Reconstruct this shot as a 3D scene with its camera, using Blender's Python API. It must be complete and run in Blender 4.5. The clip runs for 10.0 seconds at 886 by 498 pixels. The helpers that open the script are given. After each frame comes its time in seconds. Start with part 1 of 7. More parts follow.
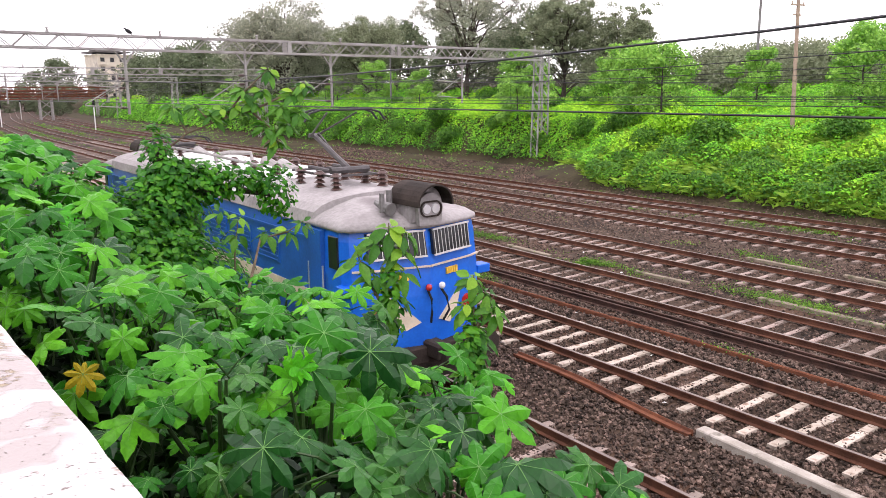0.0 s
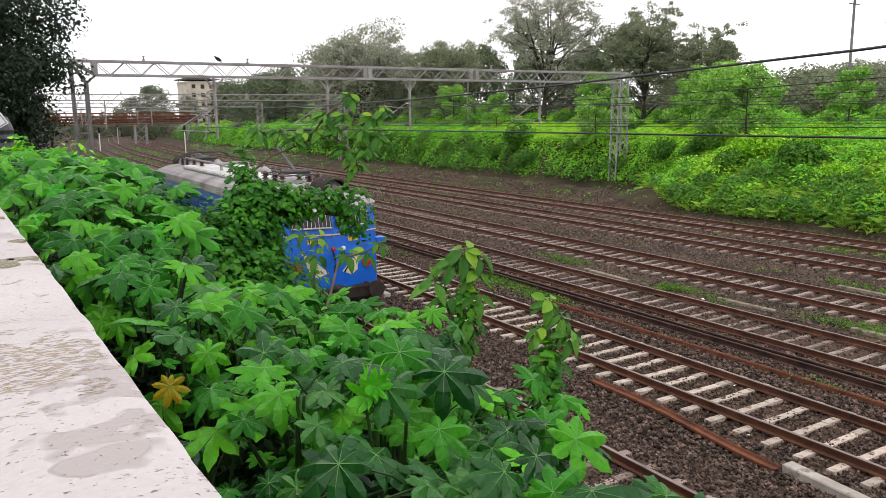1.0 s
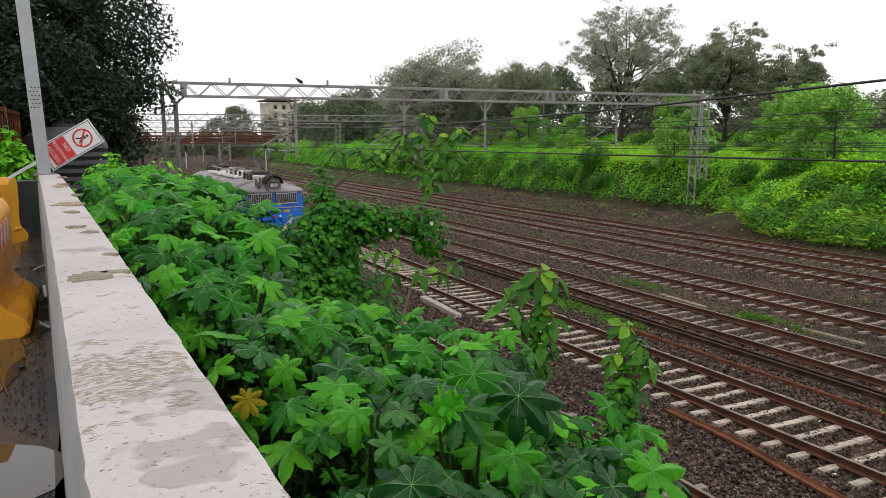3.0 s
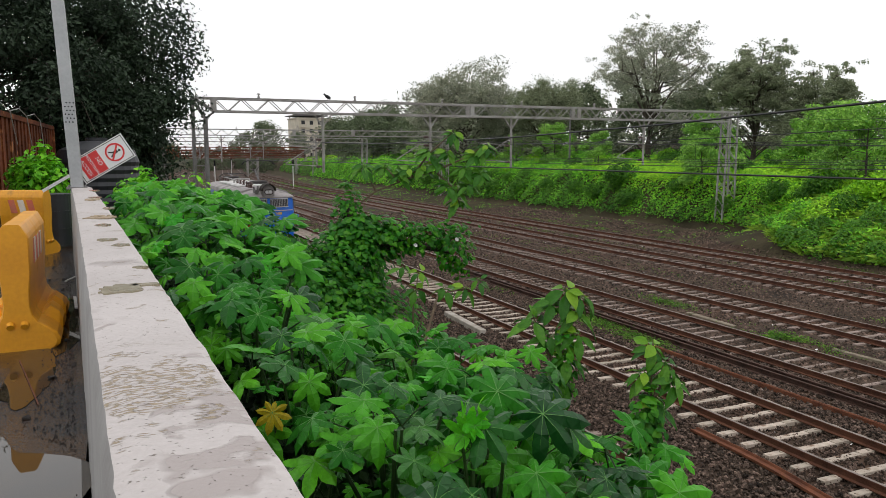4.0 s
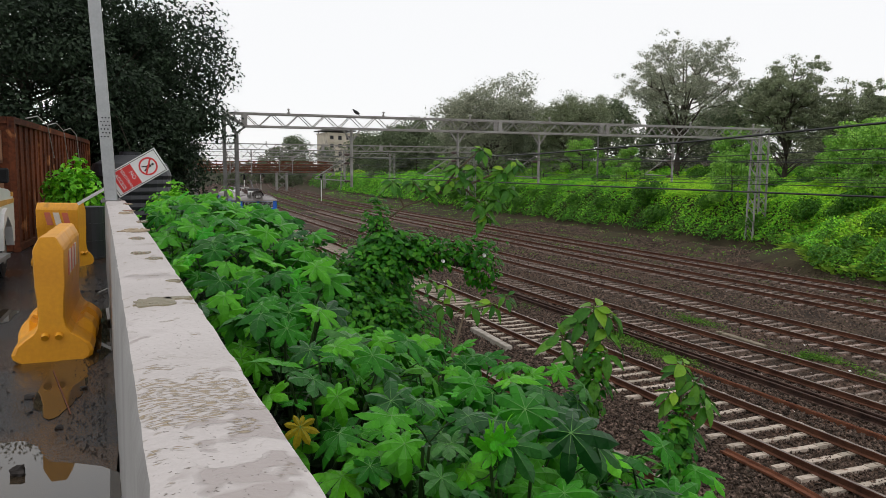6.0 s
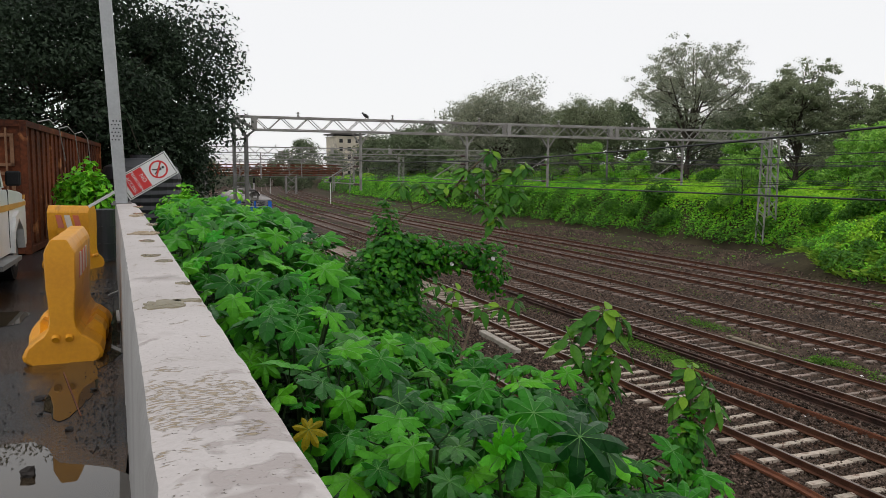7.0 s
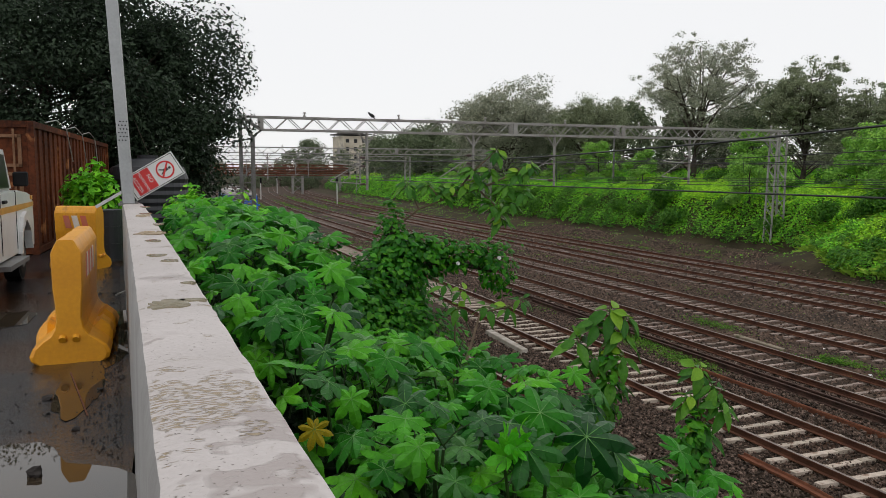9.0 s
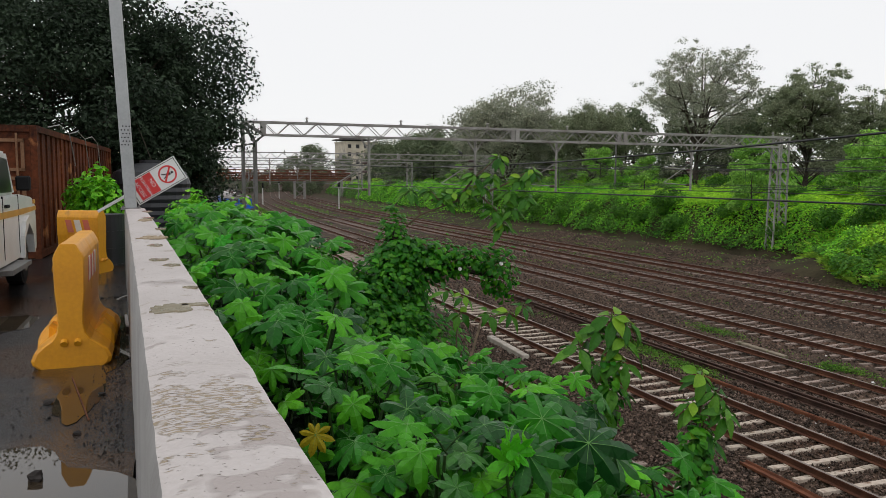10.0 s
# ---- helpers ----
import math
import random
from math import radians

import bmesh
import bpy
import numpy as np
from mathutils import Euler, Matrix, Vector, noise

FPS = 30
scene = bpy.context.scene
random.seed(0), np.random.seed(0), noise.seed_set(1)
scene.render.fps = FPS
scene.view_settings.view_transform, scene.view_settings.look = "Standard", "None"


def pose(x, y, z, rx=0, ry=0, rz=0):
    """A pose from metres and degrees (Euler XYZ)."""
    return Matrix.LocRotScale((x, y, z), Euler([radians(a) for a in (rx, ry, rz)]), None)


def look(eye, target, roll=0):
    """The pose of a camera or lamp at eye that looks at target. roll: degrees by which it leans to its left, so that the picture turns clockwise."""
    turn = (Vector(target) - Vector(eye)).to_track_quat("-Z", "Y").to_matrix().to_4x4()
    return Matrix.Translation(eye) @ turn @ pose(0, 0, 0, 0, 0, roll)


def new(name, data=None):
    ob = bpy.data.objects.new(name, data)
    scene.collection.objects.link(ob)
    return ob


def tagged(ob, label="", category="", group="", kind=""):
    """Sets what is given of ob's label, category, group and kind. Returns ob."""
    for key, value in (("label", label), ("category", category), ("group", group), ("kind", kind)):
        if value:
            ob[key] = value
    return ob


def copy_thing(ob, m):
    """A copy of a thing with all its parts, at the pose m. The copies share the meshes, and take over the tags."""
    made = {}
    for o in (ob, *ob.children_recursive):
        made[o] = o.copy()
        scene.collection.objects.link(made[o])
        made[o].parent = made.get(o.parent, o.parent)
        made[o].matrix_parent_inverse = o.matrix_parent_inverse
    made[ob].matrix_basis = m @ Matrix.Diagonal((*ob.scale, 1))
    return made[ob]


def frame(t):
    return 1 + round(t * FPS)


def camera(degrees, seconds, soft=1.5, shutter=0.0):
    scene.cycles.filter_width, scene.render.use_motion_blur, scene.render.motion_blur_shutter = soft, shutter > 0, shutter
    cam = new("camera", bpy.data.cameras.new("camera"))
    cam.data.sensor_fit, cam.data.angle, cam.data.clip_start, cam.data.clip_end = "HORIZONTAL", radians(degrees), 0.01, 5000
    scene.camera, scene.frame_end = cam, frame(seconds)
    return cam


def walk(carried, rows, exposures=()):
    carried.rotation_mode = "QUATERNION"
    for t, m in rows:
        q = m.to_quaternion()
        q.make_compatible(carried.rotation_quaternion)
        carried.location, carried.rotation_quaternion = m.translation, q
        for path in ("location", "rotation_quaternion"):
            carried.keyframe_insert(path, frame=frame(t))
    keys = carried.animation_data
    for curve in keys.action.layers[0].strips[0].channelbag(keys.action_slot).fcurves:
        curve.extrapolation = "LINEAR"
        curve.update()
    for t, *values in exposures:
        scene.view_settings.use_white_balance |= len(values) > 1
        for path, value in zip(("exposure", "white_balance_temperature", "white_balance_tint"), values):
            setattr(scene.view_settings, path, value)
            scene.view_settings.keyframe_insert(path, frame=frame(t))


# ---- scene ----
cam = camera(60.46, 10.0, soft=0.7)
PATH = [
    (0.0, 0.031, -0.009, 5.703, 78.40, 0.46, -36.51),
    (0.5, 0.023, -0.022, 5.699, 79.11, 1.04, -31.82),
    (1.0, 0.022, -0.021, 5.701, 80.17, 0.79, -30.79),
    (1.5, 0.021, 0.003, 5.700, 80.96, 0.66, -29.60),
    (2.0, 0.016, -0.005, 5.700, 81.34, 0.84, -27.22),
    (2.5, 0.011, -0.003, 5.702, 81.56, 0.68, -25.90),
    (4.0, 0.005, -0.010, 5.708, 82.95, 0.08, -23.31),
    (4.5, 0.001, -0.007, 5.712, 83.80, 0.29, -21.94),
    (5.0, 0.003, 0.004, 5.710, 83.75, 0.37, -22.57),
    (5.5, 0.001, -0.008, 5.710, 83.80, 0.35, -21.69),
    (6.0, -0.008, -0.015, 5.715, 84.09, -0.25, -21.27),
    (7.5, -0.006, -0.013, 5.713, 84.41, -0.18, -20.38),
    (8.0, -0.006, -0.006, 5.712, 84.50, -0.24, -20.24),
    (8.5, -0.003, -0.002, 5.710, 84.41, -0.45, -20.31),
    (9.0, 0.002, -0.002, 5.710, 84.30, -0.11, -20.12),
    (9.5, -0.001, -0.001, 5.709, 84.20, -0.09, -19.88),
    (10.0, 0.000, 0.000, 5.709, 84.72, -0.29, -19.98),
]
walk(cam, [(r[0], pose(*r[1:])) for r in PATH],
     exposures=[(0.0, 0.5, 6500, 24), (0.5, 0.2, 6500, 20), (1.0, -0.06, 6500, 15), (2.5, -0.4, 6500, 12), (4.5, -0.55, 6500, 10), (7.5, -0.75, 6500, 10), (10.0, -0.75, 6500, 10)])

# ---- sky: bright overcast ----
world = bpy.data.worlds.new("overcast_sky")
scene.world = world
world.use_nodes = True
wn, wl = world.node_tree.nodes, world.node_tree.links
sky = wn.new("ShaderNodeTexSky")
sky.sky_type = "NISHITA"
sky.sun_disc = False
sky.sun_elevation, sky.sun_rotation = radians(55), radians(200)
cloud = wn.new("ShaderNodeMixRGB")
cloud.inputs[0].default_value = 0.93
cloud.inputs[2].default_value = (10.0, 10.0, 10.05, 1)
wl.new(sky.outputs[0], cloud.inputs[1])
wl.new(cloud.outputs[0], wn["Background"].inputs[0])
wn["Background"].inputs[1].default_value = 0.16
sun = new("sun", bpy.data.lights.new("sun", "SUN"))
sun.data.energy, sun.data.angle, sun.data.color = 0.7, radians(25), (1.0, 0.97, 0.92)
sun.matrix_world = look((0, 0, 60), (16, 22, 0))

# ---- materials ----


def mat(name, c1, c2=None, rough=0.7, metal=0.0, scale=4.0, fine=60.0, bump=0.3, rand=0.0, stain=None, stain_scale=1.5, stain_cut=0.55, translucent=0.0, stretch=None, wet=0.0, soft_cut=0.1, spec=None):
    """A surface with two scales of colour variation, optional stains, per-piece variation and fine relief."""
    m = bpy.data.materials.new(name)
    m.use_nodes = True
    n, l = m.node_tree.nodes, m.node_tree.links
    b = n["Principled BSDF"]
    c2 = c2 or tuple(v * 0.7 for v in c1)
    tc = n.new("ShaderNodeTexCoord")
    mp = n.new("ShaderNodeMapping")
    l.new(tc.outputs["Object"], mp.inputs[0])
    if stretch:
        mp.inputs["Scale"].default_value = stretch

    def tex(s, detail=4):
        t = n.new("ShaderNodeTexNoise")
        t.inputs["Scale"].default_value, t.inputs["Detail"].default_value = s, detail
        l.new(mp.outputs[0], t.inputs["Vector"])
        return t
    big, small = tex(scale), tex(fine, 3)
    add = n.new("ShaderNodeMath")
    add.operation = "MULTIPLY_ADD"
    l.new(small.outputs[0], add.inputs[0])
    add.inputs[1].default_value = 0.5
    l.new(big.outputs[0], add.inputs[2])
    ramp = n.new("ShaderNodeMapRange")
    ramp.inputs["From Min"].default_value, ramp.inputs["From Max"].default_value = 0.5, 1.0
    l.new(add.outputs[0], ramp.inputs["Value"])
    mix = n.new("ShaderNodeMixRGB")
    mix.inputs[1].default_value, mix.inputs[2].default_value = (*c2, 1), (*c1, 1)
    l.new(ramp.outputs[0], mix.inputs[0])
    out = mix.outputs[0]
    rough_out = None
    if stain:
        st = tex(stain_scale, 6)
        cut = n.new("ShaderNodeMapRange")
        cut.inputs["From Min"].default_value, cut.inputs["From Max"].default_value = stain_cut, stain_cut + soft_cut
        l.new(st.outputs[0], cut.inputs["Value"])
        sm = n.new("ShaderNodeMixRGB")
        sm.inputs[2].default_value = (*stain, 1)
        l.new(cut.outputs[0], sm.inputs[0])
        l.new(out, sm.inputs[1])
        out = sm.outputs[0]
        if wet:
            rr = n.new("ShaderNodeMapRange")
            rr.inputs["To Min"].default_value, rr.inputs["To Max"].default_value = rough, wet
            l.new(cut.outputs[0], rr.inputs["Value"])
            rough_out = rr.outputs[0]
    if rand:
        oi, ge = n.new("ShaderNodeObjectInfo"), n.new("ShaderNodeNewGeometry")
        sm2 = n.new("ShaderNodeMath")
        l.new(oi.outputs["Random"], sm2.inputs[0])
        l.new(ge.outputs["Random Per Island"], sm2.inputs[1])
        fr = n.new("ShaderNodeMath")
        fr.operation = "FRACT"
        l.new(sm2.outputs[0], fr.inputs[0])
        hv = n.new("ShaderNodeHueSaturation")
        v = n.new("ShaderNodeMapRange")
        v.inputs["To Min"].default_value, v.inputs["To Max"].default_value = 1 - rand, 1 + rand
        l.new(fr.outputs[0], v.inputs["Value"])
        l.new(v.outputs[0], hv.inputs["Value"])
        h = n.new("ShaderNodeMapRange")
        k = 0.016 if translucent else 0.008
        h.inputs["To Min"].default_value, h.inputs["To Max"].default_value = 0.5 + k, 0.5 - k
        l.new(fr.outputs[0], h.inputs["Value"])
        l.new(h.outputs[0], hv.inputs["Hue"])
        l.new(out, hv.inputs["Color"])
        out = hv.outputs[0]
    l.new(out, b.inputs["Base Color"])
    b.inputs["Roughness"].default_value, b.inputs["Metallic"].default_value = rough, metal
    if rough_out:
        l.new(rough_out, b.inputs["Roughness"])
    if spec is None and rough >= 0.7 and not metal:
        spec = 0.12
    if spec is not None:
        b.inputs["Specular IOR Level"].default_value = spec
    if bump:
        bp = n.new("ShaderNodeBump")
        bp.inputs["Strength"].default_value, bp.inputs["Distance"].default_value = bump, 0.02
        l.new(add.outputs[0], bp.inputs["Height"])
        l.new(bp.outputs[0], b.inputs["Normal"])
    if translucent:
        b.inputs["Specular IOR Level"].default_value = 0.22 if spec is None else spec
        tr = n.new("ShaderNodeBsdfTranslucent")
        l.new(out, tr.inputs[0])
        ms = n.new("ShaderNodeMixShader")
        ms.inputs[0].default_value = translucent
        l.new(b.outputs[0], ms.inputs[1])
        l.new(tr.outputs[0], ms.inputs[2])
        l.new(ms.outputs[0], n["Material Output"].inputs[0])
    return m


M = dict(
    ballast=mat("ballast", (0.10, 0.069, 0.049), (0.006, 0.0045, 0.0038), 0.85, scale=0.6, fine=14, bump=1.0, stain=(0.095, 0.052, 0.034), stain_scale=0.25, stain_cut=0.5, soft_cut=0.2),
    stone=mat("ballast_stone", (0.175, 0.124, 0.096), (0.012, 0.0085, 0.007), 0.75, scale=5, fine=40, bump=0.3, rand=0.75),
    soil=mat("soil", (0.06, 0.05, 0.03), (0.02, 0.03, 0.012), 0.9, scale=0.7, fine=12, bump=0.8),
    turf=mat("bank_turf", (0.075, 0.062, 0.034), (0.028, 0.024, 0.014), 0.9, scale=0.5, fine=8, bump=0.8),
    rail=mat("rusty_rail", (0.15, 0.066, 0.04), (0.06, 0.028, 0.02), 0.75, scale=2, fine=40, bump=0.3),
    dark_rail=mat("old_black_rail", (0.10, 0.055, 0.042), (0.03, 0.02, 0.017), 0.7, scale=2, fine=40, bump=0.3),
    railtop=mat("rail_head", (0.27, 0.22, 0.19), (0.13, 0.09, 0.075), 0.45, 0.5, scale=2, fine=30, bump=0.1),
    rust=mat("rust", (0.22, 0.085, 0.045), (0.08, 0.033, 0.022), 0.85, scale=3, fine=30, bump=0.4),
    sleeper=mat("concrete_sleeper", (0.56, 0.485, 0.41), (0.34, 0.28, 0.225), 0.85, scale=5, fine=50, bump=0.4, rand=0.2, stain=(0.2, 0.13, 0.09), stain_scale=3, stain_cut=0.6),
    sleeper_old=mat("dirty_sleeper", (0.36, 0.29, 0.25), (0.17, 0.13, 0.11), 0.9, scale=5, fine=50, bump=0.4, rand=0.3),
    concrete=mat("concrete_post", (0.46, 0.42, 0.37), (0.28, 0.25, 0.21), 0.85, scale=3, fine=40, bump=0.4, stain=(0.2, 0.18, 0.15), stain_scale=4, stain_cut=0.6),
    concrete_tan=mat("dusty_concrete_post", (0.30, 0.25, 0.19), (0.17, 0.14, 0.105), 0.85, scale=3, fine=40, bump=0.4, stain=(0.12, 0.11, 0.07), stain_scale=4, stain_cut=0.55),
    asphalt=mat("wet_asphalt", (0.022, 0.020, 0.021), (0.006, 0.006, 0.007), 0.24, scale=3, fine=70, bump=0.5, stain=(0.035, 0.019, 0.01), stain_scale=0.75, stain_cut=0.53, wet=0.03, soft_cut=0.03, spec=0.22),
    steel=mat("grey_steel", (0.46, 0.47, 0.48), (0.34, 0.35, 0.36), 0.5, 0.3, scale=2, fine=30, bump=0.1),
    steel_old=mat("weathered_steel", (0.24, 0.235, 0.23), (0.11, 0.10, 0.095), 0.6, 0.2, scale=1.5, fine=20, bump=0.1),
    steel_pale=mat("galvanised_steel", (0.38, 0.37, 0.355), (0.21, 0.19, 0.175), 0.55, 0.2, scale=1.5, fine=20, bump=0.1),
    wire=mat("black_wire", (0.03, 0.03, 0.032), None, 0.5, 0.3, bump=0),
    dark=mat("dark_rubber", (0.02, 0.02, 0.021), None, 0.7, scale=6, fine=60, bump=0.2),
)

# ---- geometry helpers ----


def link(name, bm, materials, parent=None, label="", smooth=False):
    me = bpy.data.meshes.new(name)
    bm.to_mesh(me)
    bm.free()
    for m in materials if isinstance(materials, (list, tuple)) else [materials]:
        me.materials.append(m)
    if smooth:
        for p in me.polygons:
            p.use_smooth = True
    ob = new(name, me)
    ob.parent = parent
    if label:
        tagged(ob, label)
    return ob


def part(name, bm, material, parent, label="", smooth=False):
    return link(name, bm, material, parent, label, smooth)


def share(name, me, parent, m):
    """One more piece on a mesh that is already there."""
    ob = new(name, me)
    ob.parent = parent
    ob.matrix_basis = m
    return ob


def thing(name, label, category, at=(0, 0, 0), group="", kind="", rz=0):
    ob = new(name)
    ob.empty_display_size = 0.2
    ob.matrix_basis = pose(*at, 0, 0, rz)
    return tagged(ob, label, category, group, kind)


def box(bm, x0, x1, y0, y1, z0, z1, bevel=0.0, m=None, mi=0):
    r = bmesh.ops.create_cube(bm, size=1.0)
    mm = Matrix.Translation(((x0 + x1) / 2, (y0 + y1) / 2, (z0 + z1) / 2)) @ Matrix.Diagonal((x1 - x0, y1 - y0, z1 - z0, 1))
    vs = r["verts"]
    bmesh.ops.transform(bm, matrix=(m @ mm) if m else mm, verts=vs)
    if bevel:
        es = list({e for v in vs for e in v.link_edges})
        res = bmesh.ops.bevel(bm, geom=es, offset=bevel, segments=1, affect="EDGES", profile=0.5)
        fs = res["faces"]
    if mi:
        for f in {f for v in vs if v.is_valid for f in v.link_faces}:
            f.material_index = mi
    return bm


def bar(bm, a, b, w, h=None, mi=0):
    """A square or flat bar from a to b."""
    a, b = Vector(a), Vector(b)
    d = b - a
    m = Matrix.Translation((a + b) / 2) @ d.to_track_quat("Z", "Y").to_matrix().to_4x4() @ Matrix.Diagonal((w, h or w, d.length, 1))
    r = bmesh.ops.create_cube(bm, size=1.0)
    bmesh.ops.transform(bm, matrix=m, verts=r["verts"])
    if mi:
        for f in {f for v in r["verts"] for f in v.link_faces}:
            f.material_index = mi
    return bm


def rod(bm, a, b, r0, r1=None, seg=8):
    a, b = Vector(a), Vector(b)
    d = b - a
    m = Matrix.Translation((a + b) / 2) @ d.to_track_quat("Z", "Y").to_matrix().to_4x4()
    bmesh.ops.create_cone(bm, cap_ends=True, segments=seg, radius1=r0, radius2=r0 if r1 is None else r1, depth=d.length, matrix=m)
    return bm


def tube(bm, pts, radii, seg=7):
    """A bent tapering tube through pts."""
    rings = []
    for i, p in enumerate(pts):
        d = Vector(pts[min(i + 1, len(pts) - 1)]) - Vector(pts[max(i - 1, 0)])
        q = d.to_track_quat("Z", "Y")
        r = radii[i] if isinstance(radii, (list, tuple)) else radii
        rings.append([bm.verts.new(Vector(p) + q @ Vector((r * math.cos(2 * math.pi * k / seg), r * math.sin(2 * math.pi * k / seg), 0))) for k in range(seg)])
    for a, b in zip(rings, rings[1:]):
        for k in range(seg):
            bm.faces.new((a[k], a[(k + 1) % seg], b[(k + 1) % seg], b[k]))
    bm.faces.new(rings[-1])
    bm.faces.new(rings[0][::-1])
    return bm


def prism(bm, outline, y0, y1, m=None, mi=0):
    """An outline in x, z drawn out along y."""
    a = [bm.verts.new((x, y0, z)) for x, z in outline]
    b = [bm.verts.new((x, y1, z)) for x, z in outline]
    n = len(a)
    fs = [bm.faces.new((a[i], a[(i + 1) % n], b[(i + 1) % n], b[i])) for i in range(n)] + [bm.faces.new(a[::-1]), bm.faces.new(b)]
    for f in fs:
        f.material_index = mi
    if m:
        bmesh.ops.transform(bm, matrix=m, verts=a + b)
    bmesh.ops.recalc_face_normals(bm, faces=fs)
    return bm


def raw(name, verts, faces, material, parent=None, smooth=False):
    """A mesh from arrays of places and of equal-sided faces."""
    me = bpy.data.meshes.new(name)
    v, f = np.asarray(verts, np.float32).reshape(-1, 3), np.asarray(faces, np.int32)
    k = f.shape[1]
    me.vertices.add(len(v))
    me.vertices.foreach_set("co", v.ravel())
    me.loops.add(f.size)
    me.loops.foreach_set("vertex_index", f.ravel())
    me.polygons.add(len(f))
    me.polygons.foreach_set("loop_start", np.arange(0, f.size, k, dtype=np.int32))
    me.polygons.foreach_set("use_smooth", np.full(len(f), smooth))
    me.update(calc_edges=True)
    me.materials.append(material)
    ob = new(name, me)
    ob.parent = parent
    return ob


rng = np.random.default_rng(7)

# ---- the lie of the land ----


def bend(y):
    """How far the line has curved to the right at y."""
    return 0.00036 * max(0.0, y - 82) ** 2 if y < 260 else 0.00036 * 178 ** 2 + 0.12816 * (y - 260)


PROFILE = [(-400, 4.1), (-60, 4.08), (-0.6, 4.06), (0.35, 3.9), (1.2, 3.3), (2.6, 2.2), (4.2, 0.9), (5.4, -0.1), (6.2, -0.24), (34.6, -0.24), (35.0, -0.05), (35.3, 0.4), (36.6, 1.2),
           (38.5, 2.2), (41, 3.15), (44.5, 3.9), (50, 4.6), (60, 5.9), (85, 7.5), (160, 9), (900, 12)]


# beyond the lattice leg the bank stands further back and steeper, above a strip of bare earth
STEEP = PROFILE[:9] + [(34.9, -0.24), (36.8, -0.2), (38.5, -0.02), (40.9, 0.15), (42.0, 1.7), (43.0, 3.1), (44.3, 3.85), (50, 4.4), (60, 5.7), (85, 7.5), (160, 9), (900, 12)]


def along(profile, s):
    if s <= profile[0][0]:
        return profile[0][1]
    for (a, za), (b, zb) in zip(profile, profile[1:]):
        if s <= b:
            return za + (zb - za) * (s - a) / (b - a)
    return profile[-1][1]


def back(y):
    q = min(1.0, max(0.0, (y - 31) / 11))
    return q * q * (3 - 2 * q)


def land(x, y):
    s, q = x - bend(y), back(y)
    return along(PROFILE, s) * (1 - q) + along(STEEP, s) * q


def build_ground():
    xs = [-400, -150, -60, -20, -8, -2, -0.6, 0, 0.35, 0.8, 1.2, 1.9, 2.6, 3.4, 4.2, 4.8, 5.4, 6.2] + list(np.arange(7, 34.5, 1.0)) + [34.6, 35.0, 35.3, 35.9, 36.6, 37.0, 37.6, 38.5, 39.5, 40.2, 40.9, 41.5, 42, 42.5, 43, 43.6, 44.3, 45.5, 47, 50, 55, 60, 72, 85, 110, 160, 300, 900]
    ys = [-300, -120, -50, -20] + list(np.arange(-10, 60, 1.5)) + list(np.arange(60, 140, 5)) + list(np.arange(140, 420, 12)) + [450, 550, 700, 1000, 1800]
    v, f = [], []
    for y in ys:
        for s in xs:
            x = s + bend(y)
            wob = noise.noise(Vector((x * 0.35, y * 0.35, 0))) * (0.022 if 6 < s < 36.5 else 0.0 if s < 0.3 else 0.25)
            v.append((x, y, land(x, y) + wob * (1 if s < 100 else 4)))
    w = len(xs)
    for j in range(len(ys) - 1):
        for i in range(w - 1):
            f.append((j * w + i, j * w + i + 1, (j + 1) * w + i + 1, (j + 1) * w + i))
    ob = raw("ground", v, f, M["soil"], smooth=True)
    ob.data.materials.append(M["ballast"])
    ob.data.materials.append(M["turf"])
    idx = np.zeros(len(f), np.int32)
    for k in range(len(f)):
        s = xs[k % (w - 1)]
        if 5.3 < s < 34.5 + 2.0 * back(ys[k // (w - 1)]):
            idx[k] = 1
        elif s > 34:
            idx[k] = 2
    ob.data.polygons.foreach_set("material_index", idx)
    tagged(ob, "dark gravel railway bed between overgrown earth banks", "ground", kind="structure")


build_ground()

# ---- road behind the parapet ----
bm = bmesh.new()
box(bm, -60, -0.2, -60, 70, 3.9, 4.16)
road = tagged(link("road", bm, M["asphalt"]), "wet dark asphalt road with puddles", "road", kind="structure")

# ---- railway tracks ----
RAIL = [(-0.07, -0.17), (0.07, -0.17), (0.07, -0.155), (0.012, -0.135), (0.012, -0.045), (0.036, -0.035), (0.036, -0.004), (0.03, 0.0), (-0.03, 0.0), (-0.036, -0.004), (-0.036, -0.035), (-0.012, -0.045), (-0.012, -0.135), (-0.07, -0.155)]


def rail_mesh(name, x, ys, parent, z=0.0, label=""):
    v, f, n = [], [], len(RAIL)
    for y in ys:
        for px, pz in RAIL:
            v.append((x + px + bend(y), y, pz + z))
    for j in range(len(ys) - 1):
        for i in range(n):
            f.append((j * n + i, j * n + (i + 1) % n, (j + 1) * n + (i + 1) % n, (j + 1) * n + i))
    ob = raw(name, v, f, M["rail"], parent)
    ob.data.materials.append(M["railtop"])
    ob.data.polygons.foreach_set("material_index", np.array([1 if k % n in (6, 7, 8) else 0 for k in range(len(f))], np.int32))
    return ob


